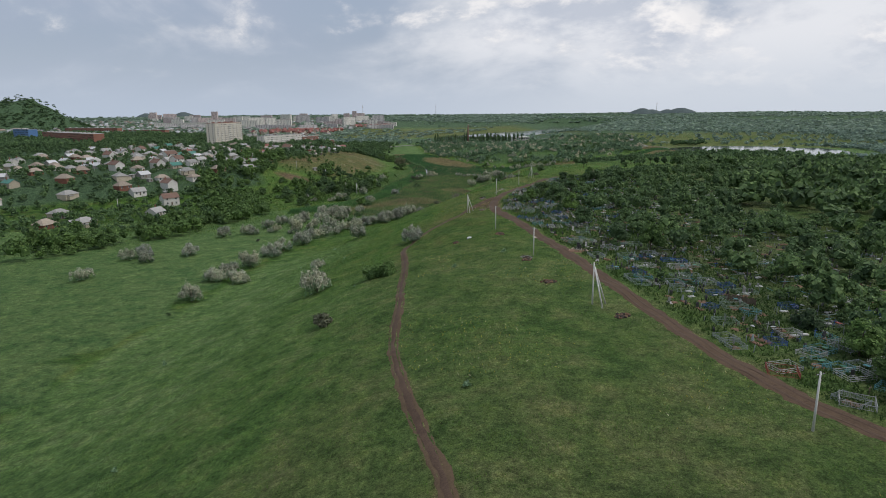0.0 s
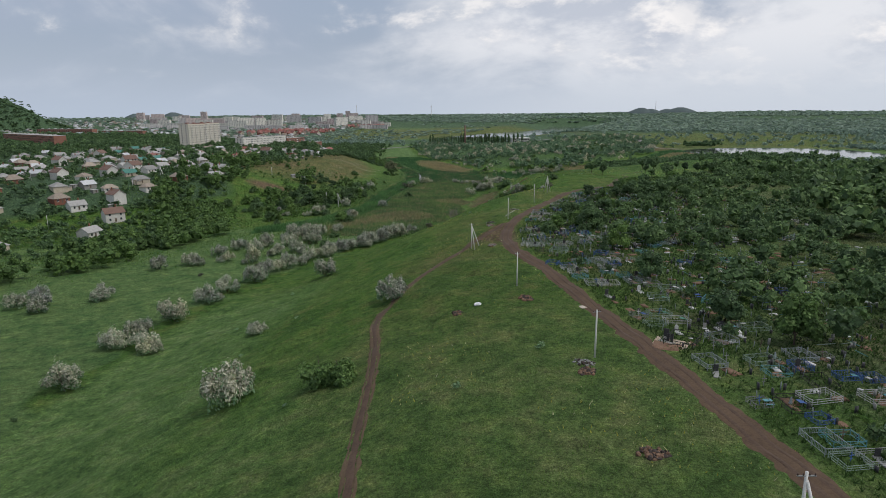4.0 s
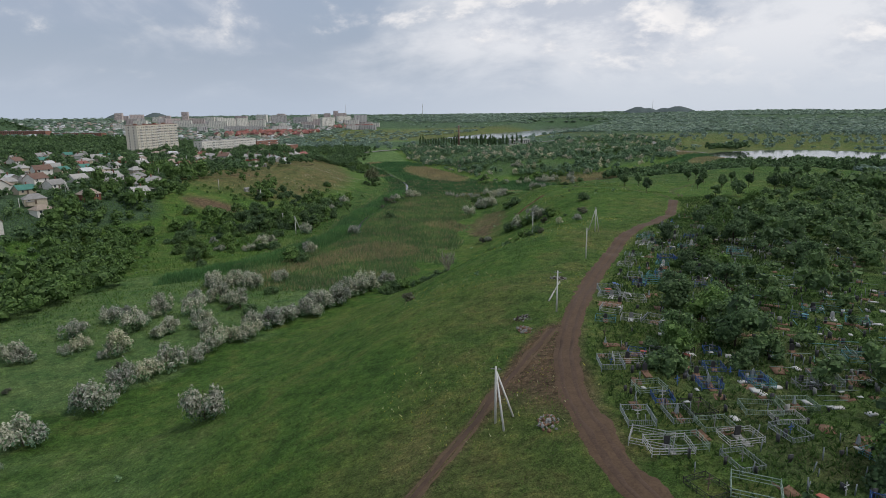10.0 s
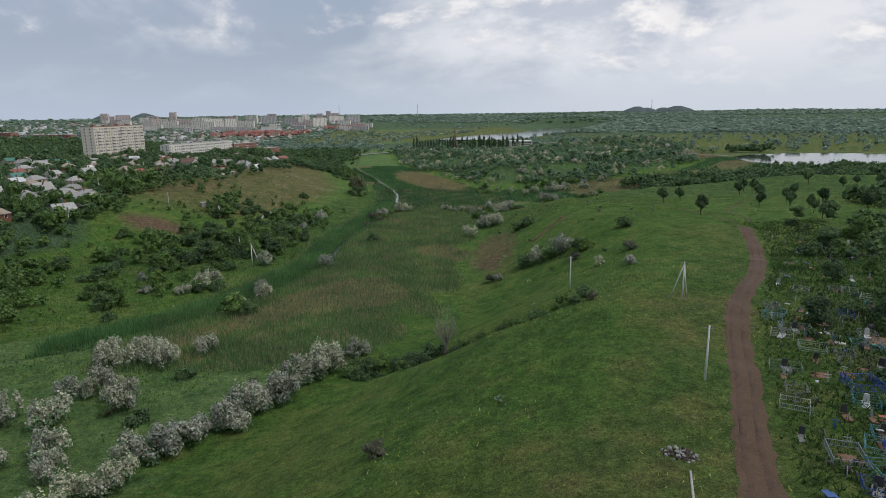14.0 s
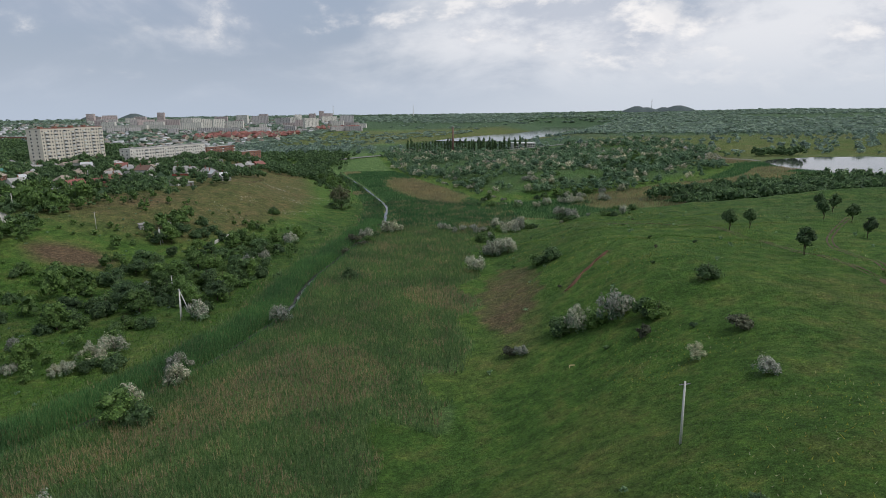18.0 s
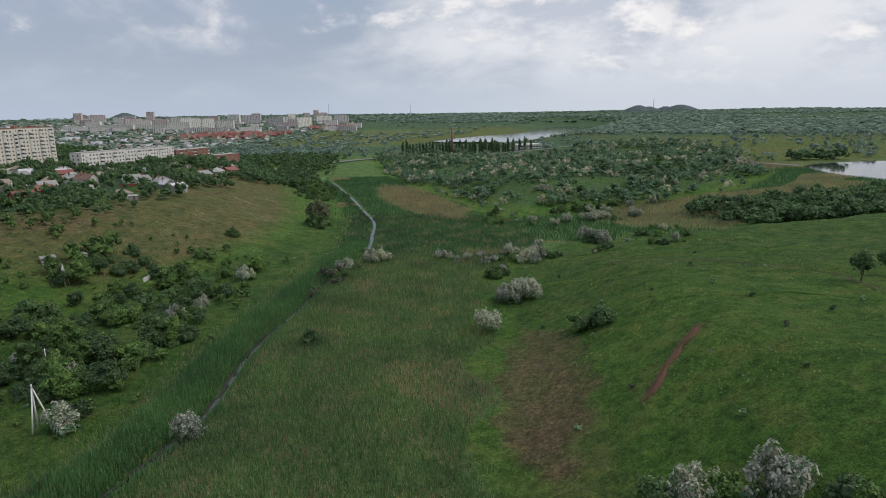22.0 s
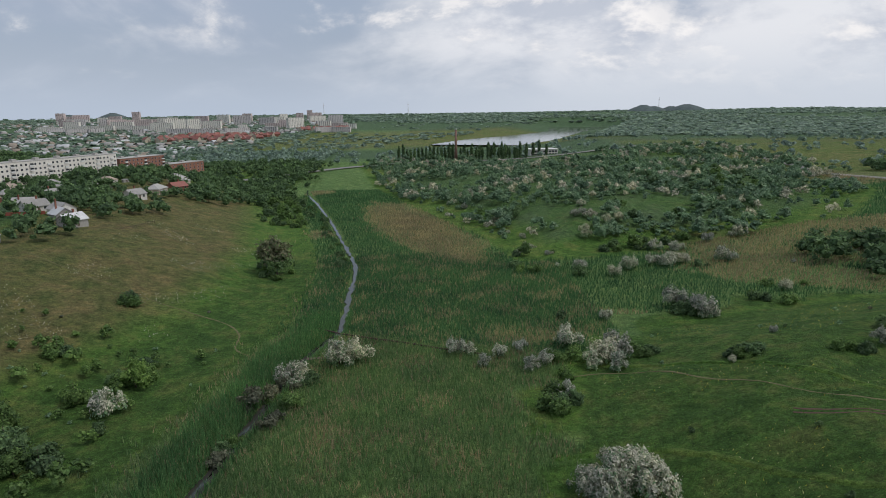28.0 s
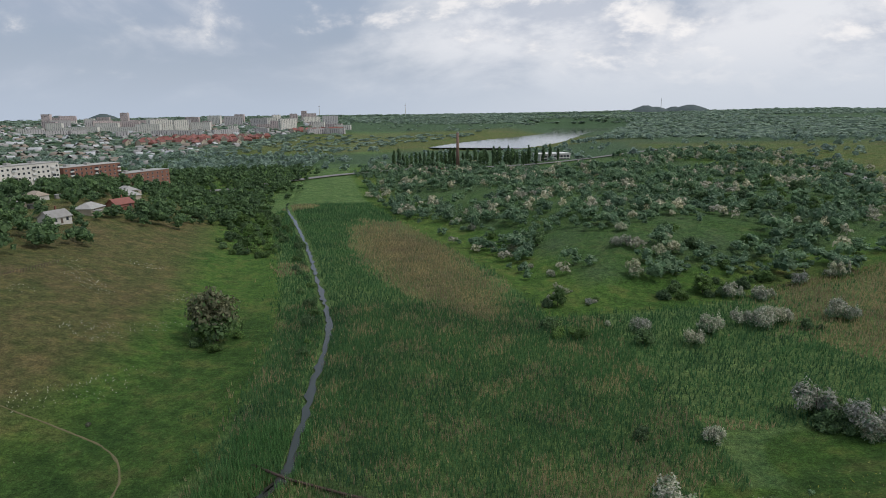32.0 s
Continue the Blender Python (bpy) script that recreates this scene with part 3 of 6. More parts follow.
def core_quads(rng, lobes, fill=0.47):
    """Rough boxes inside the lobes: the dense inner foliage that stops the view through a crown."""
    cube = np.array([(a, b, c) for a in (-1, 1) for b in (-1, 1) for c in (-1, 1)], float)
    f = np.array([(0, 1, 3, 2), (4, 6, 7, 5), (0, 4, 5, 1), (2, 3, 7, 6), (0, 2, 6, 4), (1, 5, 7, 3)])
    res = []
    for c, r in lobes:
        m = np.array(Euler(rng.uniform(0, 3, 3)).to_matrix())
        res.append(((cube @ m) * np.array(r) * fill + np.array(c) + rng.normal(0, 0.03, (8, 3)) * r[0])[f])
    return np.concatenate(res)


def crown_lobes(rng, n, wide, low, high, flat=0.75, lump=0.34, rise=0.28):
    out = []
    for i in range(n):
        a, q = rng.uniform(0, 2 * math.pi), rng.random() ** 0.6
        rr = wide * (lump + 0.20 * rng.random())
        z = low + (high - low) * (rise + 0.55 * rng.random() * (1 - 0.45 * q))
        out.append(((math.cos(a) * (wide - rr) * q, math.sin(a) * (wide - rr) * q, z), (rr, rr, rr * flat * rng.uniform(0.8, 1.25))))
    return out


def limbs(rng, height, thick, fork, lobes, bm=None):
    bm = tube([(0, 0, -0.4), (0.03 * height * rng.normal(), 0.02 * height * rng.normal(), fork), (0.05 * height * rng.normal(), 0.05 * height * rng.normal(), height * 0.7)],
              [thick, thick * 0.75, thick * 0.25], 6, bm)
    for c, r in lobes[:5]:
        q = Vector(c)
        tube([(0, 0, fork * rng.uniform(0.6, 1.1)), (q.x * 0.5, q.y * 0.5, fork + (q.z - fork) * 0.55), (q.x, q.y, q.z)], [thick * 0.5, thick * 0.3, thick * 0.08], 4, bm)
    return bm


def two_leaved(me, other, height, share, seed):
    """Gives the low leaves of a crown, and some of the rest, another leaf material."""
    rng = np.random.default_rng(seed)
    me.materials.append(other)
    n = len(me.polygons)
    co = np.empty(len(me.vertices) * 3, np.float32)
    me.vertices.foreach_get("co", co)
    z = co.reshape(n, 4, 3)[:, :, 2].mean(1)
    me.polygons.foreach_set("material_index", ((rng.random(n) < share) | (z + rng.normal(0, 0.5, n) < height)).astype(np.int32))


def plant(name, label, category, seed, lobes_n, wide, low, high, leaves, leaf_size, leaf_mat, thick, fork, upright=0.0, long=1.0, shell=0.55, flat=0.75, group="", lump=0.34, rise=0.28, core=False):
    rng = np.random.default_rng(seed)
    lobes = crown_lobes(rng, lobes_n, wide, low, high, flat, lump, rise)
    t = thing(name, label, category, group)
    part("trunk" if fork > 0.6 else "stem", limbs(rng, high, thick, fork, lobes), BARK, t, smooth=True)
    quads = leaf_cloud(rng, lobes, leaves, leaf_size, upright, shell, long)
    if core:
        quads = np.concatenate([quads, core_quads(rng, lobes)])
    attach("crown", cards_mesh("crown", quads, leaf_mat), leaf_mat, t)
    return t


SILVER = [plant("silverberry_bush", "silver-leaved flowering bush standing in the meadow grass", "bush", 10 + i, 15, 3.8, 0.0, 7.4 - 0.45 * i, 2100, 0.245, LEAF_SILVER, 0.12, 0.4, 1.6, 2.0, 0.4, 1.5,
                "silver bushes", 0.16, 0.13) for i in range(5)]
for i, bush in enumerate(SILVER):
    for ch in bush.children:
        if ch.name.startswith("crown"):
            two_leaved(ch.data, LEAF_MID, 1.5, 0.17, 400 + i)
BUSH = [plant("green_bush", "dense green bush in the grass", "bush", 30 + i, 11, 3.1, -0.3, 4.6 + 0.25 * i, 900, 0.30, (LEAF, LEAF, LEAF_LIGHT, LEAF_LIGHT, LEAF)[i], 0.10, 0.3, 0.3, 1.3, 0.80, 0.85, "green bushes", 0.30, 0.10, True) for i in range(5)]
TREE = [plant("broadleaf_tree", "leafy broad-crowned tree with a dark trunk", "tree", 50 + i, 15, 3.7 + 0.3 * (i % 3), 0.2, 7.8 + 0.6 * (i % 4), 1350, 0.34, (LEAF, LEAF_LIGHT, LEAF, LEAF, LEAF_LIGHT, LEAF)[i], 0.17, 1.6, 0.2, 1.3, 0.80, 0.85,
              "trees", 0.28, 0.20, True) for i in range(6)]
GREY = [plant("grey_bush", "half-bare grey-brown bush with thin twigs", "bush", 70 + i, 9, 2.3, 0.0, 3.2, 800, 0.26, LEAF_GREY, 0.08, 0.3, 1.5, 1.8, 0.3, 0.9, "grey bushes", 0.22, 0.12) for i in range(2)]
TUFT = [plant("low_shrub", "small green shrub in the meadow", "shrub", 80 + i, 5, 0.95, 0.0, 1.3, 300, 0.24, LEAF if i else LEAF_GREY, 0.03, 0.1, 0.8, 1.4, 0.4, 0.8, "low shrubs") for i in range(3)]
YOUNG = [plant("young_tree", "slim young tree with a bare lower trunk", "tree", 90 + i, 10, 2.5, 1.3, 7.6, 1100, 0.32, LEAF, 0.13, 1.9, 0.2, 1.3, 0.6, 1.15, "young trees on the spur", 0.36, 0.25, True) for i in range(2)]
POPLAR = [plant("poplar", "tall narrow dark poplar tree", "tree", 100 + i, 1, 0.1, 0, 1, 1, 0.1, LEAF, 0.3, 2.0, group="poplars by the works") for i in range(2)]
for i, pop in enumerate(POPLAR):
    rng = np.random.default_rng(200 + i)
    lobes = [((rng.normal(0, 0.3), rng.normal(0, 0.3), 2.5 + 15 * k / 9), ((1.0 + 1.1 * math.sin(math.pi * (k + 1.6) / 11.5)),) * 2 + (1.9,)) for k in range(10)]
    for ch in pop.children:
        if ch.name.startswith("crown"):
            ch.data = cards_mesh("crown", leaf_cloud(rng, lobes, 700, 0.75, 2.5, 0.5, 1.8), LEAF)
        else:
            bm = tube([(0, 0, -0.5), (0, 0, 8), (0, 0, 17)], [0.32, 0.2, 0.05], 6)
            bm.to_mesh(ch.data)
            bm.free()
SPRUCE = thing("conifer", "dark green conifer standing among the graves", "tree")
rng = np.random.default_rng(5)
part("trunk", tube([(0, 0, -0.3), (0, 0, 5.2)], [0.13, 0.03]), BARK, SPRUCE)
attach("crown", cards_mesh("crown", leaf_cloud(rng, [((0, 0, 0.5 + 0.5 * k), (1.7 * (1 - k / 10.5),) * 2 + (0.5,)) for k in range(10)], 1300, 0.30, -0.6, 0.4, 1.5), LEAF), LEAF, SPRUCE)
DEAD = thing("dead_tree", "leafless pale grey tree with fine bare twigs", "tree")
bm = bmesh.new()
rng = np.random.default_rng(8)
tube([(0, 0, -0.3), (0.1, 0, 1.4), (0.1, 0.1, 3.0)], [0.17, 0.13, 0.07], 7, bm)
for k in range(26):
    a, hgt = rng.uniform(0, 6.28), rng.uniform(0.7, 2.6)
    rad, top = rng.uniform(0.8, 2.3), rng.uniform(3.2, 6.0)
    tube([(0.08, 0, hgt), (math.cos(a) * rad * 0.45, math.sin(a) * rad * 0.45, hgt + (top - hgt) * 0.45), (math.cos(a) * rad, math.sin(a) * rad, top)], [0.07, 0.04, 0.012], 4, bm)
    for _ in range(4):
        b, q = a + rng.normal(0, 0.8), rng.uniform(0.4, 0.9)
        s = (math.cos(a) * rad * 0.7, math.sin(a) * rad * 0.7, hgt + (top - hgt) * 0.7)
        tube([s, (s[0] + math.cos(b) * q, s[1] + math.sin(b) * q, s[2] + rng.uniform(0.5, 1.5))], [0.04, 0.015], 3, bm)
part("trunk", bm, TWIG, DEAD)


def jittered(lo_x, hi_x, lo_y, hi_y, step, density, seed):
    """Places on a shaken grid, kept by a density that depends on the place."""
    rng = np.random.default_rng(seed)
    gx, gy = np.meshgrid(np.arange(lo_x, hi_x, step), np.arange(lo_y, hi_y, step))
    gx = (gx + rng.uniform(-0.45, 0.45, gx.shape) * step).ravel()
    gy = (gy + rng.uniform(-0.45, 0.45, gy.shape) * step).ravel()
    keep = rng.random(gx.shape) < density(gx, gy)
    return gx[keep], gy[keep]


def wobble(x, y, scale, seed=0.0):
    """Smooth values about 0..1 for clumping."""
    return 0.5 + 0.25 * (np.sin(x / scale + seed + 1.7 * np.sin(y / scale * 0.8 + seed)) + np.sin(y / scale * 1.1 - seed + 1.3 * np.sin(x / scale * 0.7)))


def d_road(x, y):
    return polyline(x, y, ROAD)[0]


def d_ridge(x, y):
    return polyline(x, y, RIDGE)[0]


def d_left(x, y):
    return -polyline(x, y, LEFT)[0]


def d_mid(x, y):
    return -polyline(x, y, MIDHILL)[0]


def d_creek(x, y):
    return polyline(x, y, CREEK)[0]


WANT = {}
plant_rng = np.random.default_rng(77)


GROWTH = {"silverberry_bush": 1.28, "green_bush": 1.25, "broadleaf_tree": 1.15}


def sow(protos, x, y, lo, hi):
    for px, py in zip(np.atleast_1d(x), np.atleast_1d(y)):
        p = protos[plant_rng.integers(len(protos))]
        s = plant_rng.uniform(lo, hi) * GROWTH.get(p.name.split(".")[0], 1.0)
        WANT.setdefault(p, []).append(stand(px, py, plant_rng.uniform(0, 360), s, 0.05, s * plant_rng.uniform(0.85, 1.15)))


def line_points(pts, step, seed, lo_y, hi_y, side_lo, side_hi):
    rng = np.random.default_rng(seed)
    line = resample(pts, step)
    out = []
    for i in range(1, len(line) - 1):
        p, tan = line[i], (line[i + 1] - line[i - 1]).normalized()
        if lo_y < p.y < hi_y:
            o = rng.uniform(side_lo, side_hi)
            out.append((p.x + tan.y * o + rng.normal(0, 0.8), p.y - tan.x * o + rng.normal(0, 0.8)))
    return np.array(out).T


def clump(protos, spots, lo, hi, extra, seed, reach=4.5):
    """Plants at the spots, and smaller ones crowding round them."""
    rng = np.random.default_rng(seed)
    for x, y in spots:
        sow(protos, x, y, lo, hi)
        for _ in range(rng.poisson(extra)):
            a = rng.uniform(0, 6.28)
            sow(protos, x + reach * math.cos(a), y + reach * math.sin(a), lo * 0.55, hi * 0.8)


# silver bushes along the foot of the ridge, in a dense belt and looser groups behind it
sow(SILVER, *line_points(RIDGE[:10], 4.0, 1, 376, 446, -5.0, 0.5), 0.65, 1.2)
sow(SILVER, *line_points(RIDGE[:10], 7.0, 2, 340, 376, -4.0, 2.0), 0.7, 1.15)
clump(SILVER, [(-115, 401), (-101, 411), (-90, 410), (-90, 391), (-82, 397), (-113, 408), (-95, 426), (-95, 445), (-85, 425), (-87, 450), (-79, 444), (-75, 417), (-70, 455), (-76, 388), (-90, 456), (-98, 452), (-103, 395),
               (-138, 359), (-127, 368), (-111, 377), (-120, 388), (-97, 372)], 0.75, 1.2, 0.5, 61)
clump(SILVER, [(-139, 314), (-167, 302), (-161, 308), (-154, 295), (-167, 261), (-105, 235), (-107, 260), (-102, 267), (-95, 259), (-98, 285), (-95, 307), (-92, 321), (-85, 336)], 0.8, 1.25, 0.55, 62)
sow(GREY + BUSH[:1], *jittered(-125, -45, 345, 460, 11, lambda x, y: 0.4 * ss((-d_ridge(x, y) - 2) / 6) * ss((45 + d_ridge(x, y)) / 20), 33), 0.5, 0.95)
# single bushes on the slopes and in the valley
for kind, size, spots in ((SILVER, 1.08, [(-45, 192), (-47, 203), (-50, 317), (-16, 238), (-24, 451), (-103, 229), (41, 521), (49, 515), (-69, 515), (-76, 503),
                                        (-53, 565), (34, 659), (30, 655), (38, 655), (-27, 723), (-22, 726), (36, 662), (28, 660), (87, 766), (93, 757),
                                        (-79, 697), (-88, 645), (20, 628), (-100, 530), (-97, 537), (-83, 569), (-38, 714)]),
                          (SILVER, 0.6, [(25, 520), (54, 475), (58, 457), (-56, 247), (-103, 260), (-90, 254), (-58, 249), (21, 636), (-120, 610), (-99, 600), (-36, 716)]),
                          (BUSH, 1.15, [(-21, 185), (-25, 187), (37, 524), (45, 519), (55, 508), (57, 505), (74, 516), (33, 697), (46, 604), (49, 600), (57, 727), (-83, 612), (-90, 703), (-108, 727), (-106, 768), (92, 764),
                                        (89, 824), (28, 692), (-36, 620), (45, 606), (-105, 765)]),
                          (GREY, 1.3, [(51, 496), (22, 522), (-33, 145), (-38, 688), (-46, 676), (-42, 705), (-10, 364), (66, 482)]),
                          (TUFT, 1.0, [(-58, 250), (-20, 184), (43, 500), (60, 491), (36, 620), (-33, 145), (-105, 213), (76, 560), (85, 590), (66, 610), (62, 640), (90, 640), (104, 668), (110, 700), (70, 660), (99, 720),
                                       (130, 730), (52, 672), (44, 560), (-94, 690), (-118, 748), (-80, 770), (68, 540), (96, 575)])):
    for x, y in spots:
        sow(kind, x, y, size * 0.85, size * 1.15)
sow(YOUNG, [121, 132, 116, 169, 158, 176], [601, 606, 542, 616, 573, 608], 1.2, 1.5)
sow(YOUNG, [189, 163, 172, 188, 171, 174, 157, 243, 184, 259, 246, 266, 205, 220, 196, 232, 181, 190], [640, 538, 556, 649, 570, 574, 522, 640, 535, 631, 679, 661, 560, 600, 610, 560, 590, 575], 1.0, 1.4)
BIG = plant("half_bare_tree", "large tree with a grey twiggy crown and green lower leaves", "tree", 99, 26, 5.6, 0.0, 11.5, 4200, 0.46, LEAF_GREY, 0.3, 1.5, 1.2, 1.6, 0.5, 1.15, "", 0.27, 0.18)
for ch in BIG.children:
    if ch.name.startswith("crown"):
        two_leaved(ch.data, LEAF, 4.6, 0.12, 98)
BIG.matrix_basis = stand(-69, 826, 0, 1.75)
sow(BUSH, [-73, -78, -63, -67, -75, -71], [820, 834, 829, 817, 827, 838], 0.5, 0.9)
# scrub in the gully below the spur, and down the slope
sow(BUSH + GREY[:1], *line_points(GULLY, 1.9, 19, 400, 440, -2.5, 1.5), 0.35, 0.85)
sow(BUSH, *line_points(GULLY[:3], 3.0, 20, 400, 440, -7, -2), 0.6, 1.1)
LOW_MORE = [jittered(-70, 100, 60, 640, 17, lambda x, y: 0.16 * ss((d_ridge(x, y) - 8) / 20) * ss((-d_road(x, y) - 6) / 5), 6)]
LOW_MORE.append(jittered(30, 170, 560, 770, 13, lambda x, y: 0.30 * ss((d_ridge(x, y) - 4) / 10), 7))
# trees among the graves: thickets by the road, a closed wood further in
clump(TREE[:3] + BUSH, [(70, 386), (66, 347), (88, 380), (128, 428), (147, 484), (121, 400), (144, 424), (102, 394), (78, 343), (93, 351), (121, 390), (54, 319), (66, 327), (34, 287), (38, 293), (45, 300), (47, 288), (52, 292),
                        (68, 353), (74, 357), (95, 354), (51, 310), (57, 308), (49, 313), (139, 511), (144, 487), (122, 466), (143, 477)], 0.7, 1.0, 0.5, 63)
cx, cy = jittered(30, 480, 30, 605, 7.0, lambda x, y: ss((d_road(x, y) - 7) / 30) * (0.30 + 0.78 * ss((wobble(x, y, 15) - 0.34) / 0.22)) * ss((530 + 75 * ss((x - 190) / 25) - y) / 30) * (1 - 0.45 * ss((48 - d_road(x, y)) / 15)), 8)
near = d_road(cx, cy) < 30
sow(TREE + BUSH, cx[near], cy[near], 0.5, 1.15)
mid = ~near & (d_road(cx, cy) < 110)
FAR_WOOD = [(cx[mid], cy[mid], 4.5 + 4.5 * np.random.default_rng(4).random(mid.sum()))]
DEEP_WOOD = (cx[~near & ~mid], cy[~near & ~mid], 10.5)
# where the village houses stand
HOUSE_SPOTS = [(-249, 532), (-229, 596), (-302, 723), (-279, 704), (-230, 661), (-207, 618), (-246, 645), (-301, 621), (-335, 650), (-221, 446), (-334, 950), (-253, 883), (-265, 508), (-248, 401), (-268, 391), (-273, 600),
               (-356, 486), (-347, 622), (-308, 482), (-213, 656), (-160, 833), (-180, 860), (-200, 871), (-172, 846), (-210, 880), (-230, 1003), (-180, 935), (-177, 993), (-180, 966), (-271, 962), (-265, 876), (-182, 805),
               (-205, 1060), (-190, 1030), (-226, 925), (-240, 955)]
MORE = [(-280, 513), (-234, 498), (-310, 472), (-304, 486), (-292, 533), (-279, 548), (-262, 548), (-252, 577), (-240, 564), (-266, 621), (-302, 650), (-283, 706), (-273, 661), (-319, 750), (-346, 750), (-335, 715), (-240, 686),
        (-212, 640), (-227, 740), (-326, 509), (-353, 602), (-310, 638), (-371, 569), (-284, 630), (-392, 707), (-296, 735), (-290, 600), (-320, 580), (-262, 730), (-318, 690), (-350, 680), (-375, 640), (-330, 540), (-345, 450), (-290, 440)]
for q in MORE:
    if min(math.dist(q, r) for r in HOUSE_SPOTS) > 12:
        HOUSE_SPOTS.append(q)
# shrubs and trees on the left bank, under the houses
EDGE_Y, EDGE_X = [290, 306, 342, 369, 400, 437, 484, 540, 560, 600, 650, 700, 760, 830, 900], [-230, -205, -183, -160, -146, -137, -146, -172, -195, -195, -182, -190, -215, -225, -230]
edge = lambda y: np.interp(y, EDGE_Y, EDGE_X)
bank = lambda x, y: np.maximum(ss((edge(y) - x + 3) / 8) * ss((x - edge(y) + 62) / 25) * (0.25 + 0.75 * ss((wobble(x, y, 13, 2.0) - 0.22) / 0.2)) * ss((y - 285) / 20) * ss((800 - y) / 60),
                               0.85 * ss((1.15 - np.hypot((x + 116) / 44, (y - 630) / 74)) / 0.3) * (0.25 + 0.75 * ss((wobble(x, y, 9, 1.0) - 0.30) / 0.2)))
bank_all = lambda x, y: np.maximum(bank(x, y), 0.9 * ss((x + 152) / 5) * ss((-117 - x) / 4) * ss((y - 678) / 6) * ss((722 - y) / 6)) * np.where(np.hypot(x + 165, y - 633) > 19, 1, 0)
lx, ly = jittered(-330, -70, 285, 760, 6.8, bank_all, 9)
hxy = np.array(HOUSE_SPOTS)
keep = (np.hypot(lx + 88, ly - 567) > 6) & (np.min(np.hypot(lx[:, None] - hxy[None, :, 0], ly[:, None] - hxy[None, :, 1]), axis=1) > 10.5)
lx, ly = lx[keep], ly[keep]
near = (lx > -140) & (ly > 500)
sow(TREE[:3] + BUSH, lx[near], ly[near], 0.6, 1.35)
FAR_WOOD.append((lx[~near], ly[~near], 6.0 + 6.5 * np.random.default_rng(6).random((~near).sum())))
clump(BUSH + TREE[:2], [(-151, 557), (-154, 568), (-165, 575), (-153, 545), (-117, 527), (-101, 526), (-93, 529), (-117, 489), (-81, 674), (-79, 712), (-84, 622), (-74, 493), (-84, 602), (-160, 585), (-175, 560), (-128, 560), (-140, 520), (-125, 505), (-135, 575), (-105, 560), (-95, 590), (-170, 610), (-140, 600)], 0.8, 1.45, 1.0, 64)
clump(BUSH, [(-82, 715), (-87, 715), (-82, 724), (-76, 688), (-90, 705), (-99, 692), (-112, 677), (-106, 728), (-103, 690), (-95, 680)], 0.45, 0.9, 1.0, 65, 3.0)
clump(SILVER, [(-103, 522), (-119, 522), (-130, 541), (-73, 525), (-83, 655)], 0.55, 0.9, 0.6, 66, 3.5)
LOW = [jittered(-190, -60, 420, 740, 9, lambda x, y: 0.34 * ss((d_creek(x, y) * -1 - 12) / 10), 67)]
sow(BUSH, *line_points(CREEK, 9, 12, 800, 1050, -8, -3), 0.4, 0.9)
sow(GREY, [-42, -40, -45], [706, 712, 701], 1.9, 2.4)
sow(BUSH + GREY, [-35, -38, -41, -36, -44, -33, -39, -37, -47], [699, 691, 704, 708, 684, 712, 717, 692, 680], 0.6, 1.05)
sow(BUSH + TREE[:2], *jittered(-130, -60, 940, 1130, 7, lambda x, y: 0.8 * ss((d_left(x, y) + 14) / 10) * ss((26 - d_left(x, y)) / 12), 13), 0.6, 1.1)
# scrub hill beyond the reeds: a grassy clearing in front, thickets round it
clearing = lambda x, y: ss((1.2 - np.hypot((x - 62 - 0.15 * (y - 870)) / 26, (y - 875) / 78)) / 0.35)
mx, my = jittered(-90, 360, 830, 1340, 6.6, lambda x, y: ss((d_mid(x, y) - 1) / 5) * (0.16 + 0.80 * ss((wobble(x, y, 17, 4.0) - 0.30) / 0.22)) * (1 - 0.9 * clearing(x, y)) * np.where((y > 1262) & (x > 60) & (x < 210), 0, 1) * (1 - 0.6 * ss((x - 190) / 40) * ss((940 - y) / 30)), 14)
near = (my < 872) & (mx < 190)
roll_dice = np.random.default_rng(15).random(len(mx))
sow(BUSH + TREE[:2], mx[near], my[near], 0.4, 1.15)
clump(SILVER, [(112, 855), (121, 852), (142, 864), (101, 826), (106, 823), (112, 827), (88, 821), (132, 826), (67, 825), (79, 812), (83, 878), (100, 896), (107, 900), (88, 905), (84, 908), (93, 929), (41, 933), (25, 990), (30, 1022),
               (18, 1014), (48, 1047), (162, 869)], 0.6, 1.05, 0.6, 68, 3.6)
# the large flowering clump by the footpath
clump(SILVER, [(49, 722), (53, 723), (41, 734)], 1.15, 1.35, 0.0, 72)
clump(SILVER, [(7, 729), (11, 729), (14, 720), (19, 727), (26, 732), (27, 717), (33, 725), (50, 713), (44, 717), (31, 720), (92, 755), (96, 756), (134, 779), (33, 701), (59, 757), (34, 668), (30, 664)], 0.5, 0.8, 0.0, 73)
clump(SILVER, [(74, 700), (93, 716), (61, 760), (88, 821), (157, 813)], 0.28, 0.4, 0.0, 74)
clump(BUSH, [(35, 711), (60, 720), (35, 723), (40, 723), (87, 761), (90, 765), (118, 770), (121, 769), (79, 703), (77, 702), (62, 721), (31, 703), (39, 831), (127, 763)], 0.7, 1.15, 0.3, 75, 3.0)
clump(SILVER, [(50, 874), (51, 890), (52, 866), (58, 855), (58, 831), (43, 905), (47, 860)], 0.3, 0.5, 0.8, 69, 2.2)
clump(BUSH + TREE[:2], [(130, 872), (118, 820), (123, 884), (118, 906), (113, 925), (37, 935), (35, 966), (54, 936), (144, 907), (64, 814), (42, 853), (39, 822), (46, 821)], 0.7, 1.25, 0.8, 70)
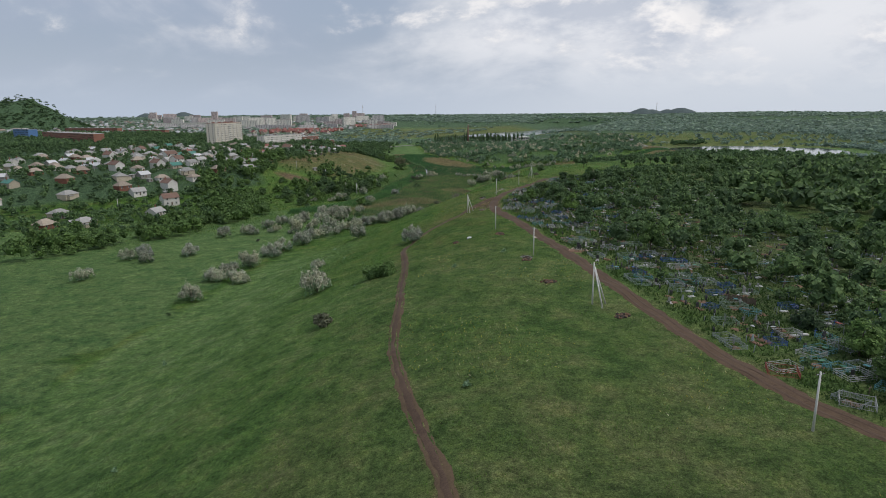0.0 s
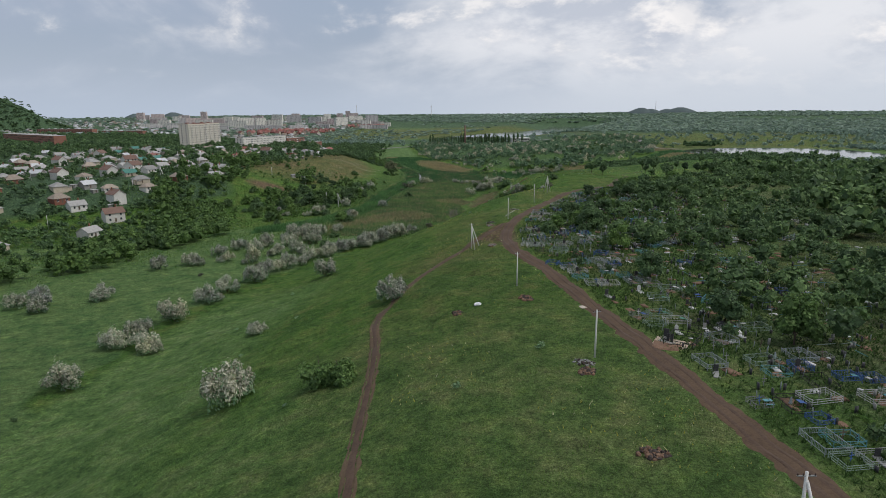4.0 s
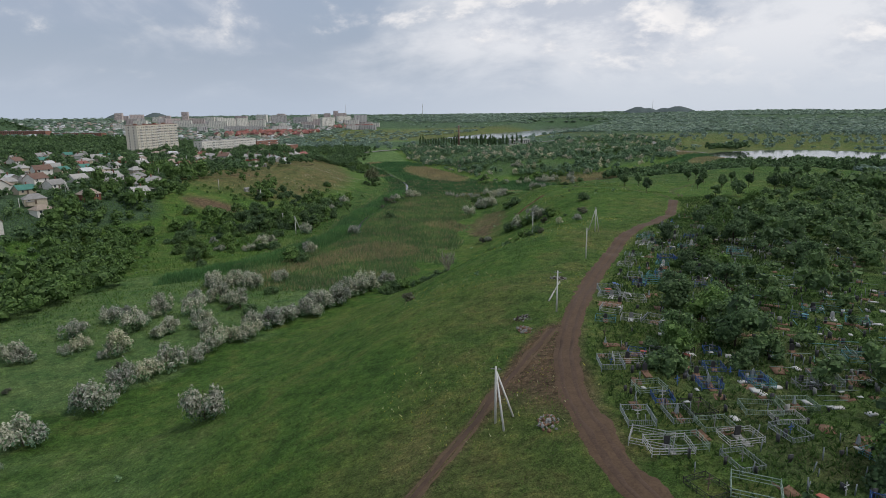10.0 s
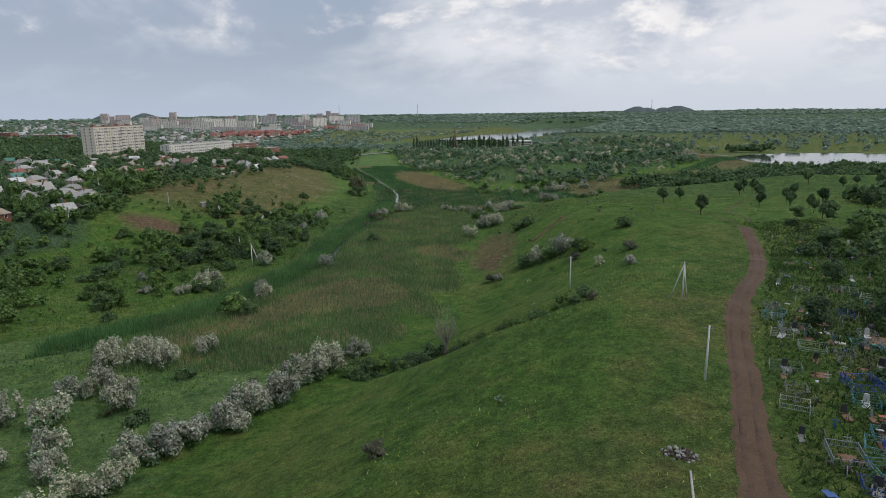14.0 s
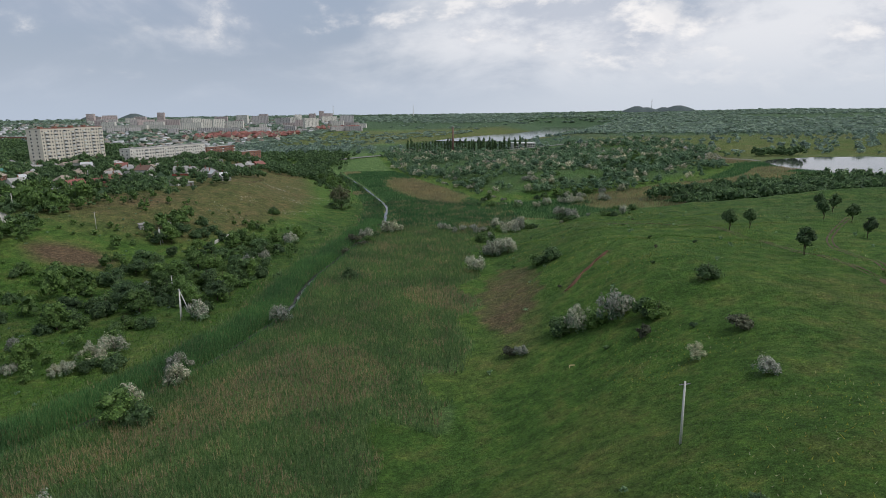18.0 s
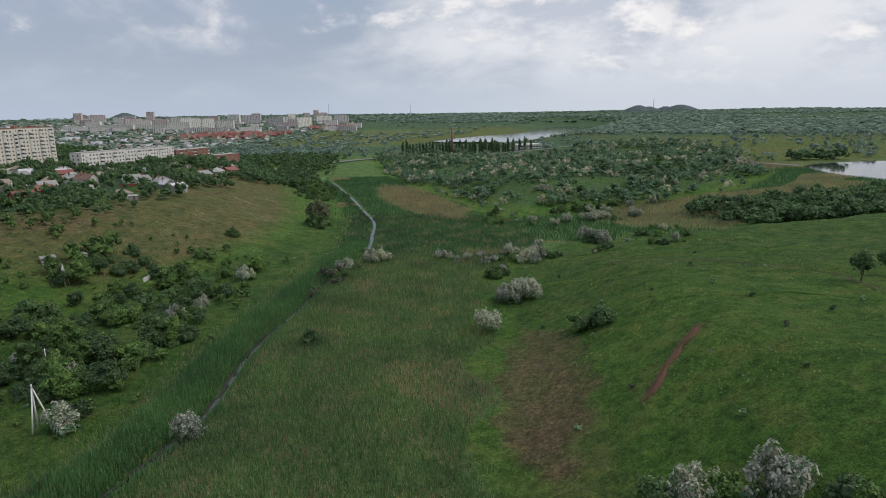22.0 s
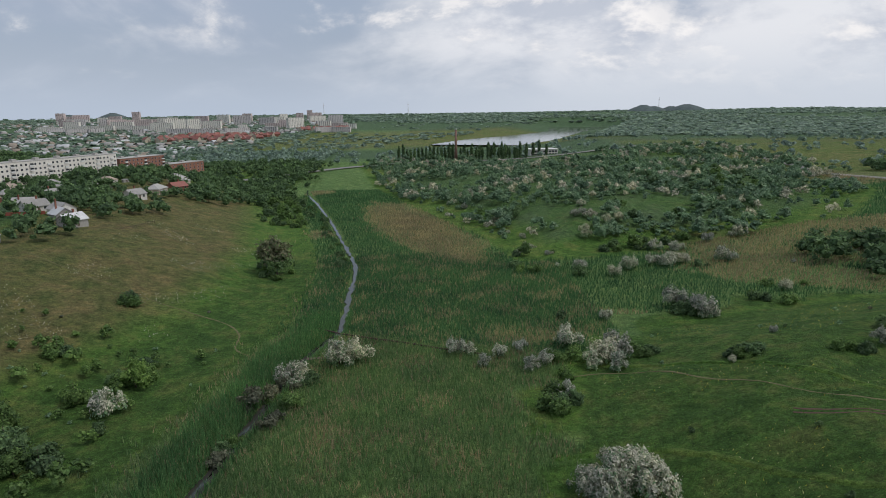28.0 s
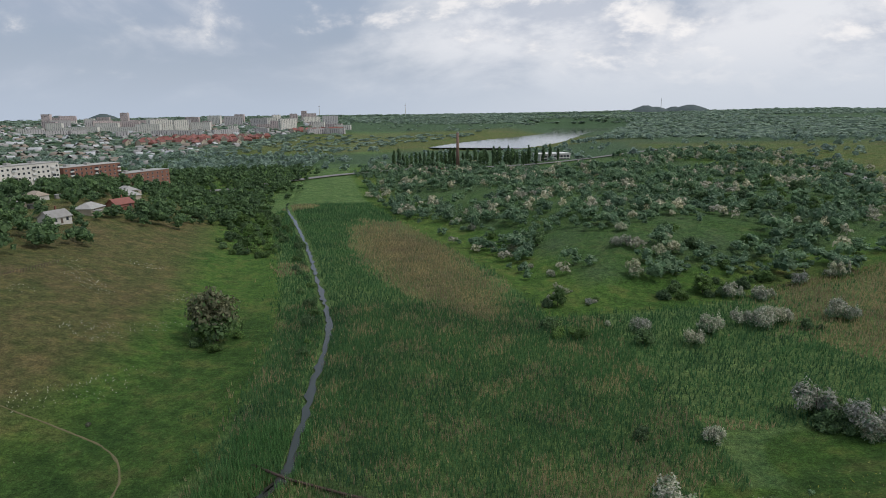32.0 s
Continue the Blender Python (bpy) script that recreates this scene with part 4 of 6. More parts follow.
sow(TREE, [167, 162, 164, 172, 178, 193, 189, 206, 222, 196, 225, 230, 238, 184, 212], [1027, 994, 979, 984, 968, 971, 950, 958, 970, 1058, 1072, 1047, 1024, 990, 1000], 1.0, 1.35)
silver_here = (roll_dice < 0.27) & (wobble(mx, my, 19, 2.5) > 0.50)
far = ~near & ~silver_here
FAR_WOOD.append((mx[far], my[far], 4.2 + 6.8 * np.random.default_rng(5).random(far.sum()) ** 1.5))
FAR_SILVER = (mx[~near & silver_here], my[~near & silver_here], 7.5)
clump(BUSH + SILVER[:1], [(45, 760), (59, 733), (93, 767), (119, 775), (133, 787), (144, 783), (101, 691), (107, 695), (115, 704), (97, 695)], 0.5, 0.95, 0.7, 71, 3.5)
# dark row of trees by the pond and in the side valley
bx, by = jittered(120, 430, 740, 860, 5.6, lambda x, y: 0.92 * ss((x - 150) / 60) * ss((y - 752 - 0.12 * (200 - x) * (x < 200)) / 12) * ss((842 - 0.10 * (x - 200) - y) / 14)
                  * (np.hypot((x - POND[0]) / POND[2], (y - POND[1]) / POND[3]) > 1.06), 16)
ax, ay = jittered(375, 440, 1062, 1100, 7, lambda x, y: 0.9 * ss((1.1 - np.hypot((x - 407) / 32, (y - 1078) / 18)) / 0.3), 52)
FAR_WOOD.append((np.concatenate([bx, ax]), np.concatenate([by, ay]), 11.0))
# village trees, clear of the houses
ex, ey = jittered(-760, -215, 420, 1000, 21, lambda x, y: 0.9 * ss((d_left(x, y) - 100) / 15), 18)
for qx, qy in sorted(zip(ex, ey), key=lambda q: -q[0] + 0.25 * abs(q[1] - 600)):
    if min(math.hypot(qx - a, qy - b) for a, b in HOUSE_SPOTS) > 16 and len(HOUSE_SPOTS) < 180:
        HOUSE_SPOTS.append((round(float(qx), 1), round(float(qy), 1)))
tree_line = lambda y: np.interp(y, [840, 870, 920, 965, 1034, 1066, 1095, 1130], [-190, -152, -143, -150, -139, -125, -115, -125])


def village_green(x, y):
    gardens = np.maximum(ss((d_left(x, y) - 84) / 20), 0.9 * ss((y - 960) / 40) * ss((d_left(x, y) - 30) / 20))
    hedges = ss((tree_line(y) - x + 2) / 5) * ss((y - 845) / 10)
    beyond = 0.95 * ss((y - 1000) / 40) * ss((-112 - x) / 20) * ss((1300 - y) / 15)
    yards = 0.78 * ss((edge(y) - x - 8) / 15) * ss((y - 350) / 30) * ss((720 - y) / 40)
    return 0.86 * np.maximum(np.maximum(np.maximum(gardens, yards), hedges), beyond) * (0.45 + 0.55 * ss((wobble(x, y, 21, 1.0) - 0.25) / 0.3))


vx, vy = jittered(-900, -100, 350, 1330, 7.4, village_green, 17)
hx, hy = np.array(HOUSE_SPOTS).T
keep = np.min(np.hypot(vx[:, None] - hx[None], vy[:, None] - hy[None]), axis=1) > 10.8
vx, vy = vx[keep], vy[keep]
close = (vx > -330) & (vy > 780) & (vy < 1200)
FAR_WOOD.append((vx[~close], vy[~close], np.where(vy[~close] < 800, 6.6, 9.5)))
VILLAGE_NEAR = (vx[close], vy[close], 9.0)
px = np.concatenate([np.linspace(-35, 120, 34), np.linspace(60, 150, 12)])
sow(POPLAR, px, 1318 + 12 * np.sin(px * 0.4) + np.where(np.arange(46) > 33, 22, 0), 0.75, 1.1)
WANT[SPRUCE] = [stand(45.5, 256.5, 0, 1.0)]
WANT[DEAD] = [stand(2.3, 430, 0, 1.7)]
for proto, poses in WANT.items():
    spread(proto, poses)
# ---- plants that nobody could count ----
def stuff_trees(name, x, y, size, leaves, leaf, material, label, seed, squash=0.8, tall=1.0, core=0):
    """Many crowns in one mesh, each a few lobes of leaf clumps. size: crown width, one number or one for each."""
    rng = np.random.default_rng(seed)
    n = len(x)
    size = np.broadcast_to(size, n) * rng.uniform(0.7, 1.25, n)
    z = land(x, y)
    models = []
    for k in range(8):
        lobes = crown_lobes(rng, 9, 0.5, 0.0, 1.0, squash, 0.30, 0.22)
        models.append(np.concatenate([leaf_cloud(rng, lobes, leaves, leaf, 0.3, 0.84, 1.3), core_quads(rng, lobes[:core])]) if core else leaf_cloud(rng, lobes, leaves, leaf, 0.3, 0.78, 1.2))
    pick, turn = rng.integers(8, size=n), rng.uniform(0, 6.28, n)
    q = np.stack(models)[pick]
    c, s = np.cos(turn)[:, None, None], np.sin(turn)[:, None, None]
    q = np.stack([q[..., 0] * c - q[..., 1] * s, q[..., 0] * s + q[..., 1] * c, q[..., 2] * tall * rng.uniform(0.8, 1.3, n)[:, None, None]], -1)
    q = q * size[:, None, None, None] + np.stack([x, y, z], -1)[:, None, None, :]
    return tagged(new(name, cards_mesh(name, q.reshape(-1, 4, 3), material)), label, "trees", kind="stuff")


for i, (x, y, s) in enumerate(FAR_WOOD):
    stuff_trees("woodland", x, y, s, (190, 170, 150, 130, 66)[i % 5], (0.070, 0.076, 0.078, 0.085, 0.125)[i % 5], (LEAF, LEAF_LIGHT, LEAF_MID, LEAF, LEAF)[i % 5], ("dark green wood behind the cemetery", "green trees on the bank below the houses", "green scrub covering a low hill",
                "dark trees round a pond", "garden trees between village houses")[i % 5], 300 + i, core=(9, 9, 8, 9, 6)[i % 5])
stuff_trees("woodland", *DEEP_WOOD, 44, 0.16, LEAF, "deep green wood behind the cemetery", 312, core=6)
stuff_trees("woodland", *VILLAGE_NEAR, 130, 0.080, LEAF, "dark garden trees along the edge of the village", 313, core=9)
gx, gy = jittered(22, 190, 55, 510, 5.0, lambda x, y: 0.30 * ss((d_road(x, y) - 7) / 6) * ss((75 - d_road(x, y)) / 25) * ss((wobble(x, y, 8, 5.0) - 0.3) / 0.25), 54)
stuff_trees("grave_shrubs", gx, gy, 1.3 + 2.2 * np.random.default_rng(55).random(len(gx)) ** 1.5, 90, 0.13, LEAF, "dark shrubs growing between the graves", 316, core=6)
sx, sy = jittered(-225, -62, 420, 745, 7.2, lambda x, y: 0.62 * ss((-d_creek(x, y) - 17) / 10) * ss((wobble(x, y, 12, 3.0) - 0.34) / 0.2) * (np.hypot(x + 165, y - 633) > 20) * (np.hypot(x + 88, y - 569) > 7) * ss((120 - d_left(x, y)) / 15), 57)
keep = np.min(np.hypot(sx[:, None] - hx[None], sy[:, None] - hy[None]), axis=1) > 10
stuff_trees("bank_scrub", sx[keep], sy[keep], 2.2 + 3.6 * np.random.default_rng(58).random(keep.sum()) ** 1.4, 120, 0.088, LEAF_LIGHT, "dense green shrubs on the slope above the creek", 317, core=8)
for k, (x, y) in enumerate(LOW + LOW_MORE):
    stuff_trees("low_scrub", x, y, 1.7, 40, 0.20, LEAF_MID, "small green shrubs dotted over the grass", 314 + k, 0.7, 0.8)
stuff_trees("silver_scrub", *FAR_SILVER, 110, 0.125, LEAF_SILVER, "pale silver bushes scattered in scrub", 310)


def open_land(x, y):
    """1 where the distance is wooded, less where it is field, town or water."""
    dl = np.abs(polyline(x, y, LAKE)[0])
    w = np.ones(x.shape)
    w = w * np.where((dl < 165) & (y > 1380), 0, 1)
    w = w * np.where(np.hypot((x - POND[0]) / POND[2], (y - POND[1]) / POND[3]) < 1.25, 0.0, 1)
    field = ss((x - 230) / 60) * ss((y - 1010) / 50) * ss((1750 - y) / 250) * ss((900 - x) / 250)
    w = w * (1 - 0.88 * field)
    fields = ss((wobble(x, y, 260, 3.0) - 0.66) / 0.06) * ss((y - 1700) / 200)
    w = w * (1 - 0.92 * fields)
    meadow = ss((y - 1500) / 60) * ss((2700 - y) / 300) * ss((230 - np.abs(x + 130)) / 80)
    w = w * (1 - 0.75 * meadow)
    town = ss((-x - 60) / 80) * ss((y - 1320) / 60) * ss((3400 - y) / 300)
    w = w * np.where((x > -140) & (x < 460) & (y > 1335) & (y < 1640), 0.12, 1)
    w = w * np.where(np.hypot(x + 1215, y - 1750) < 300, 0, 1)
    for hx_, hy_, hr_ in ((1285, 4250, 120), (1440, 4120, 130), (-1900, 4400, 210), (-2150, 4400, 140)):
        w = w * np.where(np.hypot(x - hx_, y - hy_) < hr_, 0, 1)
    return w * (1 - 0.30 * town) * np.where((y < 845) & (x < 330), 0, 1) * np.where((y < 540) & (x < 490), 0, 1) * np.where((x < 380) & (y < 1330) & (x > -900), 0, 1)


rng = np.random.default_rng(41)
m = 52000
bear, dist = rng.uniform(-0.80, 0.80, m), 380 * np.exp(rng.random(m) * 2.5)
fx, fy = dist * np.sin(bear), 200 + dist * np.cos(bear)
keep = (rng.random(m) < open_land(fx, fy)) & (fy < 4900)
fx, fy, dist = fx[keep], fy[keep], dist[keep]
near = dist < 1500
stuff_trees("distant_wood", fx[near], fy[near], 6 + dist[near] * 0.004, 34, 0.25, LEAF_HAZE, "continuous green woodland in the distance", 320, 0.8, 0.75)
stuff_trees("horizon_wood", fx[~near], fy[~near], 9 + dist[~near] * 0.005, 12, 0.45, LEAF_HAZE, "dark band of woods below the horizon", 321, 0.6, 0.26)


a, r = rng.uniform(0, 6.28, 2200), 250 * rng.random(2200) ** 0.5
stuff_trees("hill_wood", -1215 + r * np.cos(a), 1750 + r * np.sin(a), 9, 14, 0.34, LEAF, "dark woods covering a steep spoil hill", 330, 0.8, 0.5)


def blades(name, x, y, height, width, material, label, category, seed, lean=0.35, per=3):
    """Upright blades in small fans, three-cornered."""
    rng = np.random.default_rng(seed)
    n = len(x)
    z = land(x, y)
    base = np.stack([x, y, z - 0.05], -1)
    tri = []
    for k in range(per):
        a = rng.uniform(0, 6.28, n)
        u = np.stack([np.cos(a), np.sin(a), np.zeros(n)], -1) * (width * rng.uniform(0.6, 1.2, n))[:, None]
        o = np.stack([rng.normal(0, 0.16, n), rng.normal(0, 0.16, n), np.zeros(n)], -1) * height * 0.6
        tip = np.stack([rng.normal(0, lean, n), rng.normal(0, lean, n), np.ones(n)], -1) * (height * rng.uniform(0.6, 1.2, n))[:, None]
        tri.append(np.stack([base + o - u, base + o + u, base + o + tip], 1))
    co = np.concatenate(tri).reshape(-1, 3)
    return tagged(new(name, array_mesh(name, co, np.arange(len(co)).reshape(-1, 3), material)), label, category, kind="stuff")


GRASS_BLADE = leafy("meadow_blades", [(0.055, 0.135, 0.022), (0.082, 0.185, 0.032), (0.112, 0.228, 0.042), (0.185, 0.235, 0.075)], 0.8, 0.0, 0.52)
REED_GREEN = leafy("green_reed_blades", [(0.080, 0.172, 0.074), (0.122, 0.228, 0.098), (0.172, 0.280, 0.128), (0.255, 0.322, 0.172)], 0.75, 0.0, 0.52)
REED_BANK = leafy("bank_reed_blades", [(0.060, 0.165, 0.072), (0.105, 0.245, 0.105), (0.170, 0.330, 0.150)], 0.75, 0.0, 0.52)
REED_FAR = leafy("fresh_reed_blades", [(0.044, 0.122, 0.057), (0.074, 0.178, 0.078), (0.112, 0.236, 0.108)], 0.75, 0.0, 0.52)
REED_DRY = leafy("dry_reed_blades", [(0.270, 0.230, 0.140), (0.370, 0.310, 0.196), (0.470, 0.395, 0.260)], 0.85, 0.0, 0.52)
WEED = leafy("weed_leaves", [(0.034, 0.076, 0.022), (0.056, 0.112, 0.032), (0.092, 0.160, 0.050)], 0.7, 0.0, 0.52)
FLOWER = leafy("yellow_flower_heads", [(0.35, 0.36, 0.06), (0.48, 0.46, 0.09), (0.60, 0.60, 0.45)], 0.7, 0.0)


def clear_of_tracks(x, y):
    return ss((np.abs(polyline(x, y, TRAIL)[0]) - 0.9) / 0.8) * ss((np.abs(d_road(x, y)) - 1.9) / 1.2)


gx, gy = jittered(-75, 75, 42, 330, 0.62, lambda x, y: 0.85 * ss((d_ridge(x, y) - 2) / 10) * clear_of_tracks(x, y) * (0.35 + 0.65 * wobble(x, y, 6)) * np.where(d_road(x, y) < 30, 1, 0), 21)
blades("meadow_grass", gx, gy, 0.34, 0.055, GRASS_BLADE, "short green meadow grass on the ridge", "grass", 22, 0.5, 2)
gx, gy = jittered(-60, 130, 330, 700, 0.85, lambda x, y: 0.8 * ss((d_ridge(x, y) - 2) / 10) * clear_of_tracks(x, y) * (1 - 0.75 * patch_of_soil(x, y)) * ss((np.abs(polyline(x, y, SCARP)[0]) - 2.5) / 2) * (0.35 + 0.65 * wobble(x, y, 6)) * np.where(d_road(x, y) < 25, 1, 0), 23)
blades("slope_grass", gx, gy, 0.38, 0.07, GRASS_BLADE, "green meadow grass on the slope of the spur", "grass", 24, 0.5, 2)
rx, ry = jittered(-100, 60, 440, 860, 0.80, lambda x, y: 0.9 * zones(x, y)["reed"] * ss((np.abs(d_creek(x, y)) - 1.3) / 0.5) * ss((3 - d_ridge(x, y) + 5 * wobble(x, y, 4)) / 5) * (1 - patch_of_soil(x, y)), 25)
tan = ss((wobble(rx, ry, 17, 5.0) - 0.60) / 0.12) * ss((d_creek(rx, ry) - 8) / 10)
patch = zones(rx, ry)["dry"] + np.random.default_rng(33).normal(0, 0.14, len(rx)) + 0.35 * (wobble(rx, ry, 5.0, 3.0) - 0.5) > 0.5
tan = tan * ss((760 - ry) / 20)
pick = np.random.default_rng(26).random(len(rx)) < np.maximum(np.maximum(tan * 0.8, 0.10 + 0.35 * ss((wobble(rx, ry, 4.0, 2.0) - 0.55) / 0.2)), patch)
fresh = ry > 744 - 0.3 * (rx + 30) + 6 * wobble(rx, ry, 8)
blades("fresh_reeds", rx[~pick & fresh], ry[~pick & fresh], 2.0, 0.11, REED_FAR, "fresh green reeds beyond the pipe", "reeds", 49, 0.2, 3)
pick_g = ~pick & ~fresh
blades("green_reeds", rx[pick_g], ry[pick_g], 2.0, 0.13, REED_GREEN, "tall green reeds filling the valley floor", "reeds", 27, 0.22, 3)
blades("dry_reeds", rx[pick], ry[pick], 1.8, 0.10, REED_DRY, "tan dry reeds of last year", "reeds", 28, 0.2, 3)
rx, ry = jittered(-110, 340, 762, 1130, 1.35, lambda x, y: 0.9 * np.clip(zones(x, y)["reed"] + (zones(x, y)["dry"] > 0.5) * (d_left(x, y) < 0), 0, 1) * ss((np.abs(d_creek(x, y)) - 2) / 1) * np.where((y < 860) & (x < 60), 0, 1) * np.where((d_ridge(x, y) < 2) & (d_mid(x, y) < 4), 1, 0), 29)
fray = np.random.default_rng(32).normal(0, 0.14, len(rx)) + 0.35 * (wobble(rx, ry, 5.0, 3.0) - 0.5)
pick = (zones(rx, ry)["dry"] + fray > 0.42) | (wobble(rx, ry, 21, 1.0) > 0.78)
blades("far_green_reeds", rx[~pick], ry[~pick], 2.0, 0.16, REED_FAR, "green reed bed along the creek", "reeds", 30, 0.2, 3)
blades("far_dry_reeds", rx[pick], ry[pick], 1.7, 0.15, REED_DRY, "tan patch of dry reeds in the green bed", "reeds", 31, 0.2, 3)
wx, wy = jittered(18, 150, 45, 520, 0.66, lambda x, y: 0.75 * ss((d_road(x, y) - 2.5) / 2) * ss((70 - d_road(x, y)) / 30) * (0.3 + 0.7 * wobble(x, y, 5, 7.0)), 35)
blades("cemetery_weeds", wx, wy, 0.72, 0.15, WEED, "rank green weeds between the graves", "weeds", 36, 0.6, 3)
wx, wy = jittered(-260, -60, 200, 620, 1.35, lambda x, y: 0.7 * ss((-d_ridge(x, y) - 1) / 4) * ss((d_creek(x, y) * -1 + 90) / 60) * (0.3 + 0.7 * wobble(x, y, 9, 2.0)), 37)
blades("valley_grass", wx, wy, 0.8, 0.16, GRASS_BLADE, "long rough grass on the valley side", "grass", 38, 0.5, 3)
fx, fy = jittered(-10, 70, 60, 560, 0.9, lambda x, y: 0.28 * ss((d_ridge(x, y) - 30) / 20) * clear_of_tracks(x, y) * ss((wobble(x, y, 11, 3.0) - 0.5) / 0.2) * np.where(d_road(x, y) < 3, 1, 0), 43)
blades("meadow_flowers", fx, fy, 0.45, 0.10, FLOWER, "scattered yellow meadow flowers", "flowers", 44, 0.6, 1)
fx, fy = jittered(20, 160, 540, 780, 1.3, lambda x, y: 0.35 * ss((d_ridge(x, y) - 5) / 8) * ss((wobble(x, y, 9, 1.0) - 0.5) / 0.2), 45)
blades("spur_flowers", fx, fy, 0.45, 0.12, FLOWER, "yellow flowers on the spur", "flowers", 46, 0.6, 1)
# taller reeds on the creek's banks
rx, ry = jittered(-125, -20, 440, 770, 0.62, lambda x, y: 0.9 * np.where(d_creek(x, y) < 0, ss((13 + d_creek(x, y) + 4 * wobble(x, y, 7)) / 4), 0.8 * ss((3.6 - d_creek(x, y)) / 1.0)) * ss((np.abs(d_creek(x, y)) - 1.2) / 0.4), 47)
blades("bank_reeds", rx, ry, 2.6, 0.15, REED_BANK, "dense dark green reeds on the creek banks", "reeds", 48, 0.18, 3)

fx, fy = jittered(-170, -62, 720, 900, 1.1, lambda x, y: 0.5 * ss((d_left(x, y) - 12) / 15) * ss((wobble(x, y, 7, 2.0) - 0.68) / 0.1) * ss((80 - d_left(x, y)) / 20), 50)
blades("meadow_flowers", fx, fy, 0.5, 0.16, leafy("white_flower_heads", [(0.45, 0.47, 0.38), (0.60, 0.61, 0.54), (0.70, 0.70, 0.66)], 0.7, 0.0), "white flowers scattered over the low meadow", "flowers", 51, 0.6, 1)
# ---- buildings ----
PANE = plain("dark_window_glass", (0.020, 0.026, 0.032), (0.05, 0.06, 0.07), 0.8, 0.12)
FRAME_WHITE = plain("white_painted_frame", (0.62, 0.62, 0.60), (0.78, 0.78, 0.76), 4, 0.5)
WALLS = [plain("whitewashed_wall", (0.62, 0.60, 0.56), (0.78, 0.76, 0.72), 0.5, 0.9, spread=0.2), plain("cream_rendered_wall", (0.46, 0.40, 0.31), (0.60, 0.53, 0.42), 0.5, 0.9, spread=0.25),
         plain("red_brick_wall", (0.20, 0.085, 0.058), (0.31, 0.14, 0.098), 0.9, 0.9, spread=0.25), plain("grey_block_wall", (0.30, 0.29, 0.27), (0.42, 0.41, 0.39), 0.6, 0.9, spread=0.3)]
ROOFS = [plain("pale_slate_roof", (0.30, 0.295, 0.28), (0.46, 0.45, 0.43), 0.7, 0.8, spread=0.35), plain("brown_roof", (0.14, 0.085, 0.065), (0.24, 0.15, 0.115), 0.7, 0.7, spread=0.3),
         plain("white_metal_roof", (0.50, 0.51, 0.52), (0.64, 0.65, 0.66), 0.7, 0.5, spread=0.15), plain("red_metal_roof", (0.22, 0.085, 0.068), (0.33, 0.125, 0.10), 0.7, 0.5, spread=0.3),
         plain("green_metal_roof", (0.05, 0.16, 0.13), (0.08, 0.24, 0.19), 0.7, 0.5), plain("tan_slate_roof", (0.30, 0.25, 0.20), (0.44, 0.37, 0.30), 0.7, 0.8, spread=0.3)]
WOOD_DARK = plain("weathered_wood", (0.10, 0.075, 0.055), (0.20, 0.155, 0.12), 2, 0.9, spread=0.3)
PANEL = plain("pale_panel_wall", (0.62, 0.59, 0.54), (0.80, 0.77, 0.71), 0.18, 0.9)
PANEL_WARM = plain("yellowish_panel_wall", (0.60, 0.55, 0.46), (0.76, 0.71, 0.61), 0.18, 0.9)
PANEL_GREY = plain("grey_pink_panel_wall", (0.50, 0.475, 0.475), (0.66, 0.62, 0.62), 0.1, 0.9, spread=0.2)
PANEL_PINK = plain("pinkish_panel_wall", (0.52, 0.43, 0.42), (0.68, 0.57, 0.55), 0.1, 0.9, spread=0.15)
BRICK_BIG = plain("brown_red_brickwork", (0.22, 0.105, 0.075), (0.33, 0.165, 0.12), 0.25, 0.9)
BLUE_CLAD = plain("blue_cladding", (0.08, 0.17, 0.34), (0.12, 0.24, 0.46), 0.2, 0.6)


def wedge(w, d, h, z, over, thick, hip, bm=None):
    """A pitched roof shell: ridge along x; hip: how far the ridge ends are drawn in."""
    bm = bm or bmesh.new()
    W, D = w / 2 + over, d / 2 + over
    drop = h * over / (d / 2)
    lower = [(-W, -D, z - drop), (W, -D, z - drop), (W, D, z - drop), (-W, D, z - drop)]
    ridge = [(-W + hip, 0, z + h), (W - hip, 0, z + h)]
    top = [bm.verts.new(p) for p in lower + ridge]
    bot = [bm.verts.new((x, y, q - thick)) for x, y, q in lower + ridge]
    for f in ((0, 1, 5, 4), (2, 3, 4, 5), (1, 2, 5), (3, 0, 4)):
        if hip < 0.3 and len(f) == 3:
            continue
        bm.faces.new([top[i] for i in f])
        bm.faces.new([bot[i] for i in reversed(f)])
    for a, b in ((0, 1), (1, 2), (2, 3), (3, 0)):
        if hip < 0.3 and (a, b) in ((1, 2), (3, 0)):
            continue
        bm.faces.new((top[b], top[a], bot[a], bot[b]))
    if hip < 0.3:
        for a, b, r in ((1, 2, 5), (3, 0, 4)):
            bm.faces.new((top[a], top[r], bot[r], bot[a]))
            bm.faces.new((top[r], top[b], bot[b], bot[r]))
    return bm


def gable_walls(w, d, h, rise, hip):
    bm = box(w, d, h + 1.2, z=-1.2)
    if hip < 0.3:
        for s in (-1, 1):
            a = [bm.verts.new((s * w / 2, -d / 2, h)), bm.verts.new((s * w / 2, d / 2, h)), bm.verts.new((s * w / 2, 0, h + rise))]
            bm.faces.new(a if s > 0 else a[::-1])
    return bm


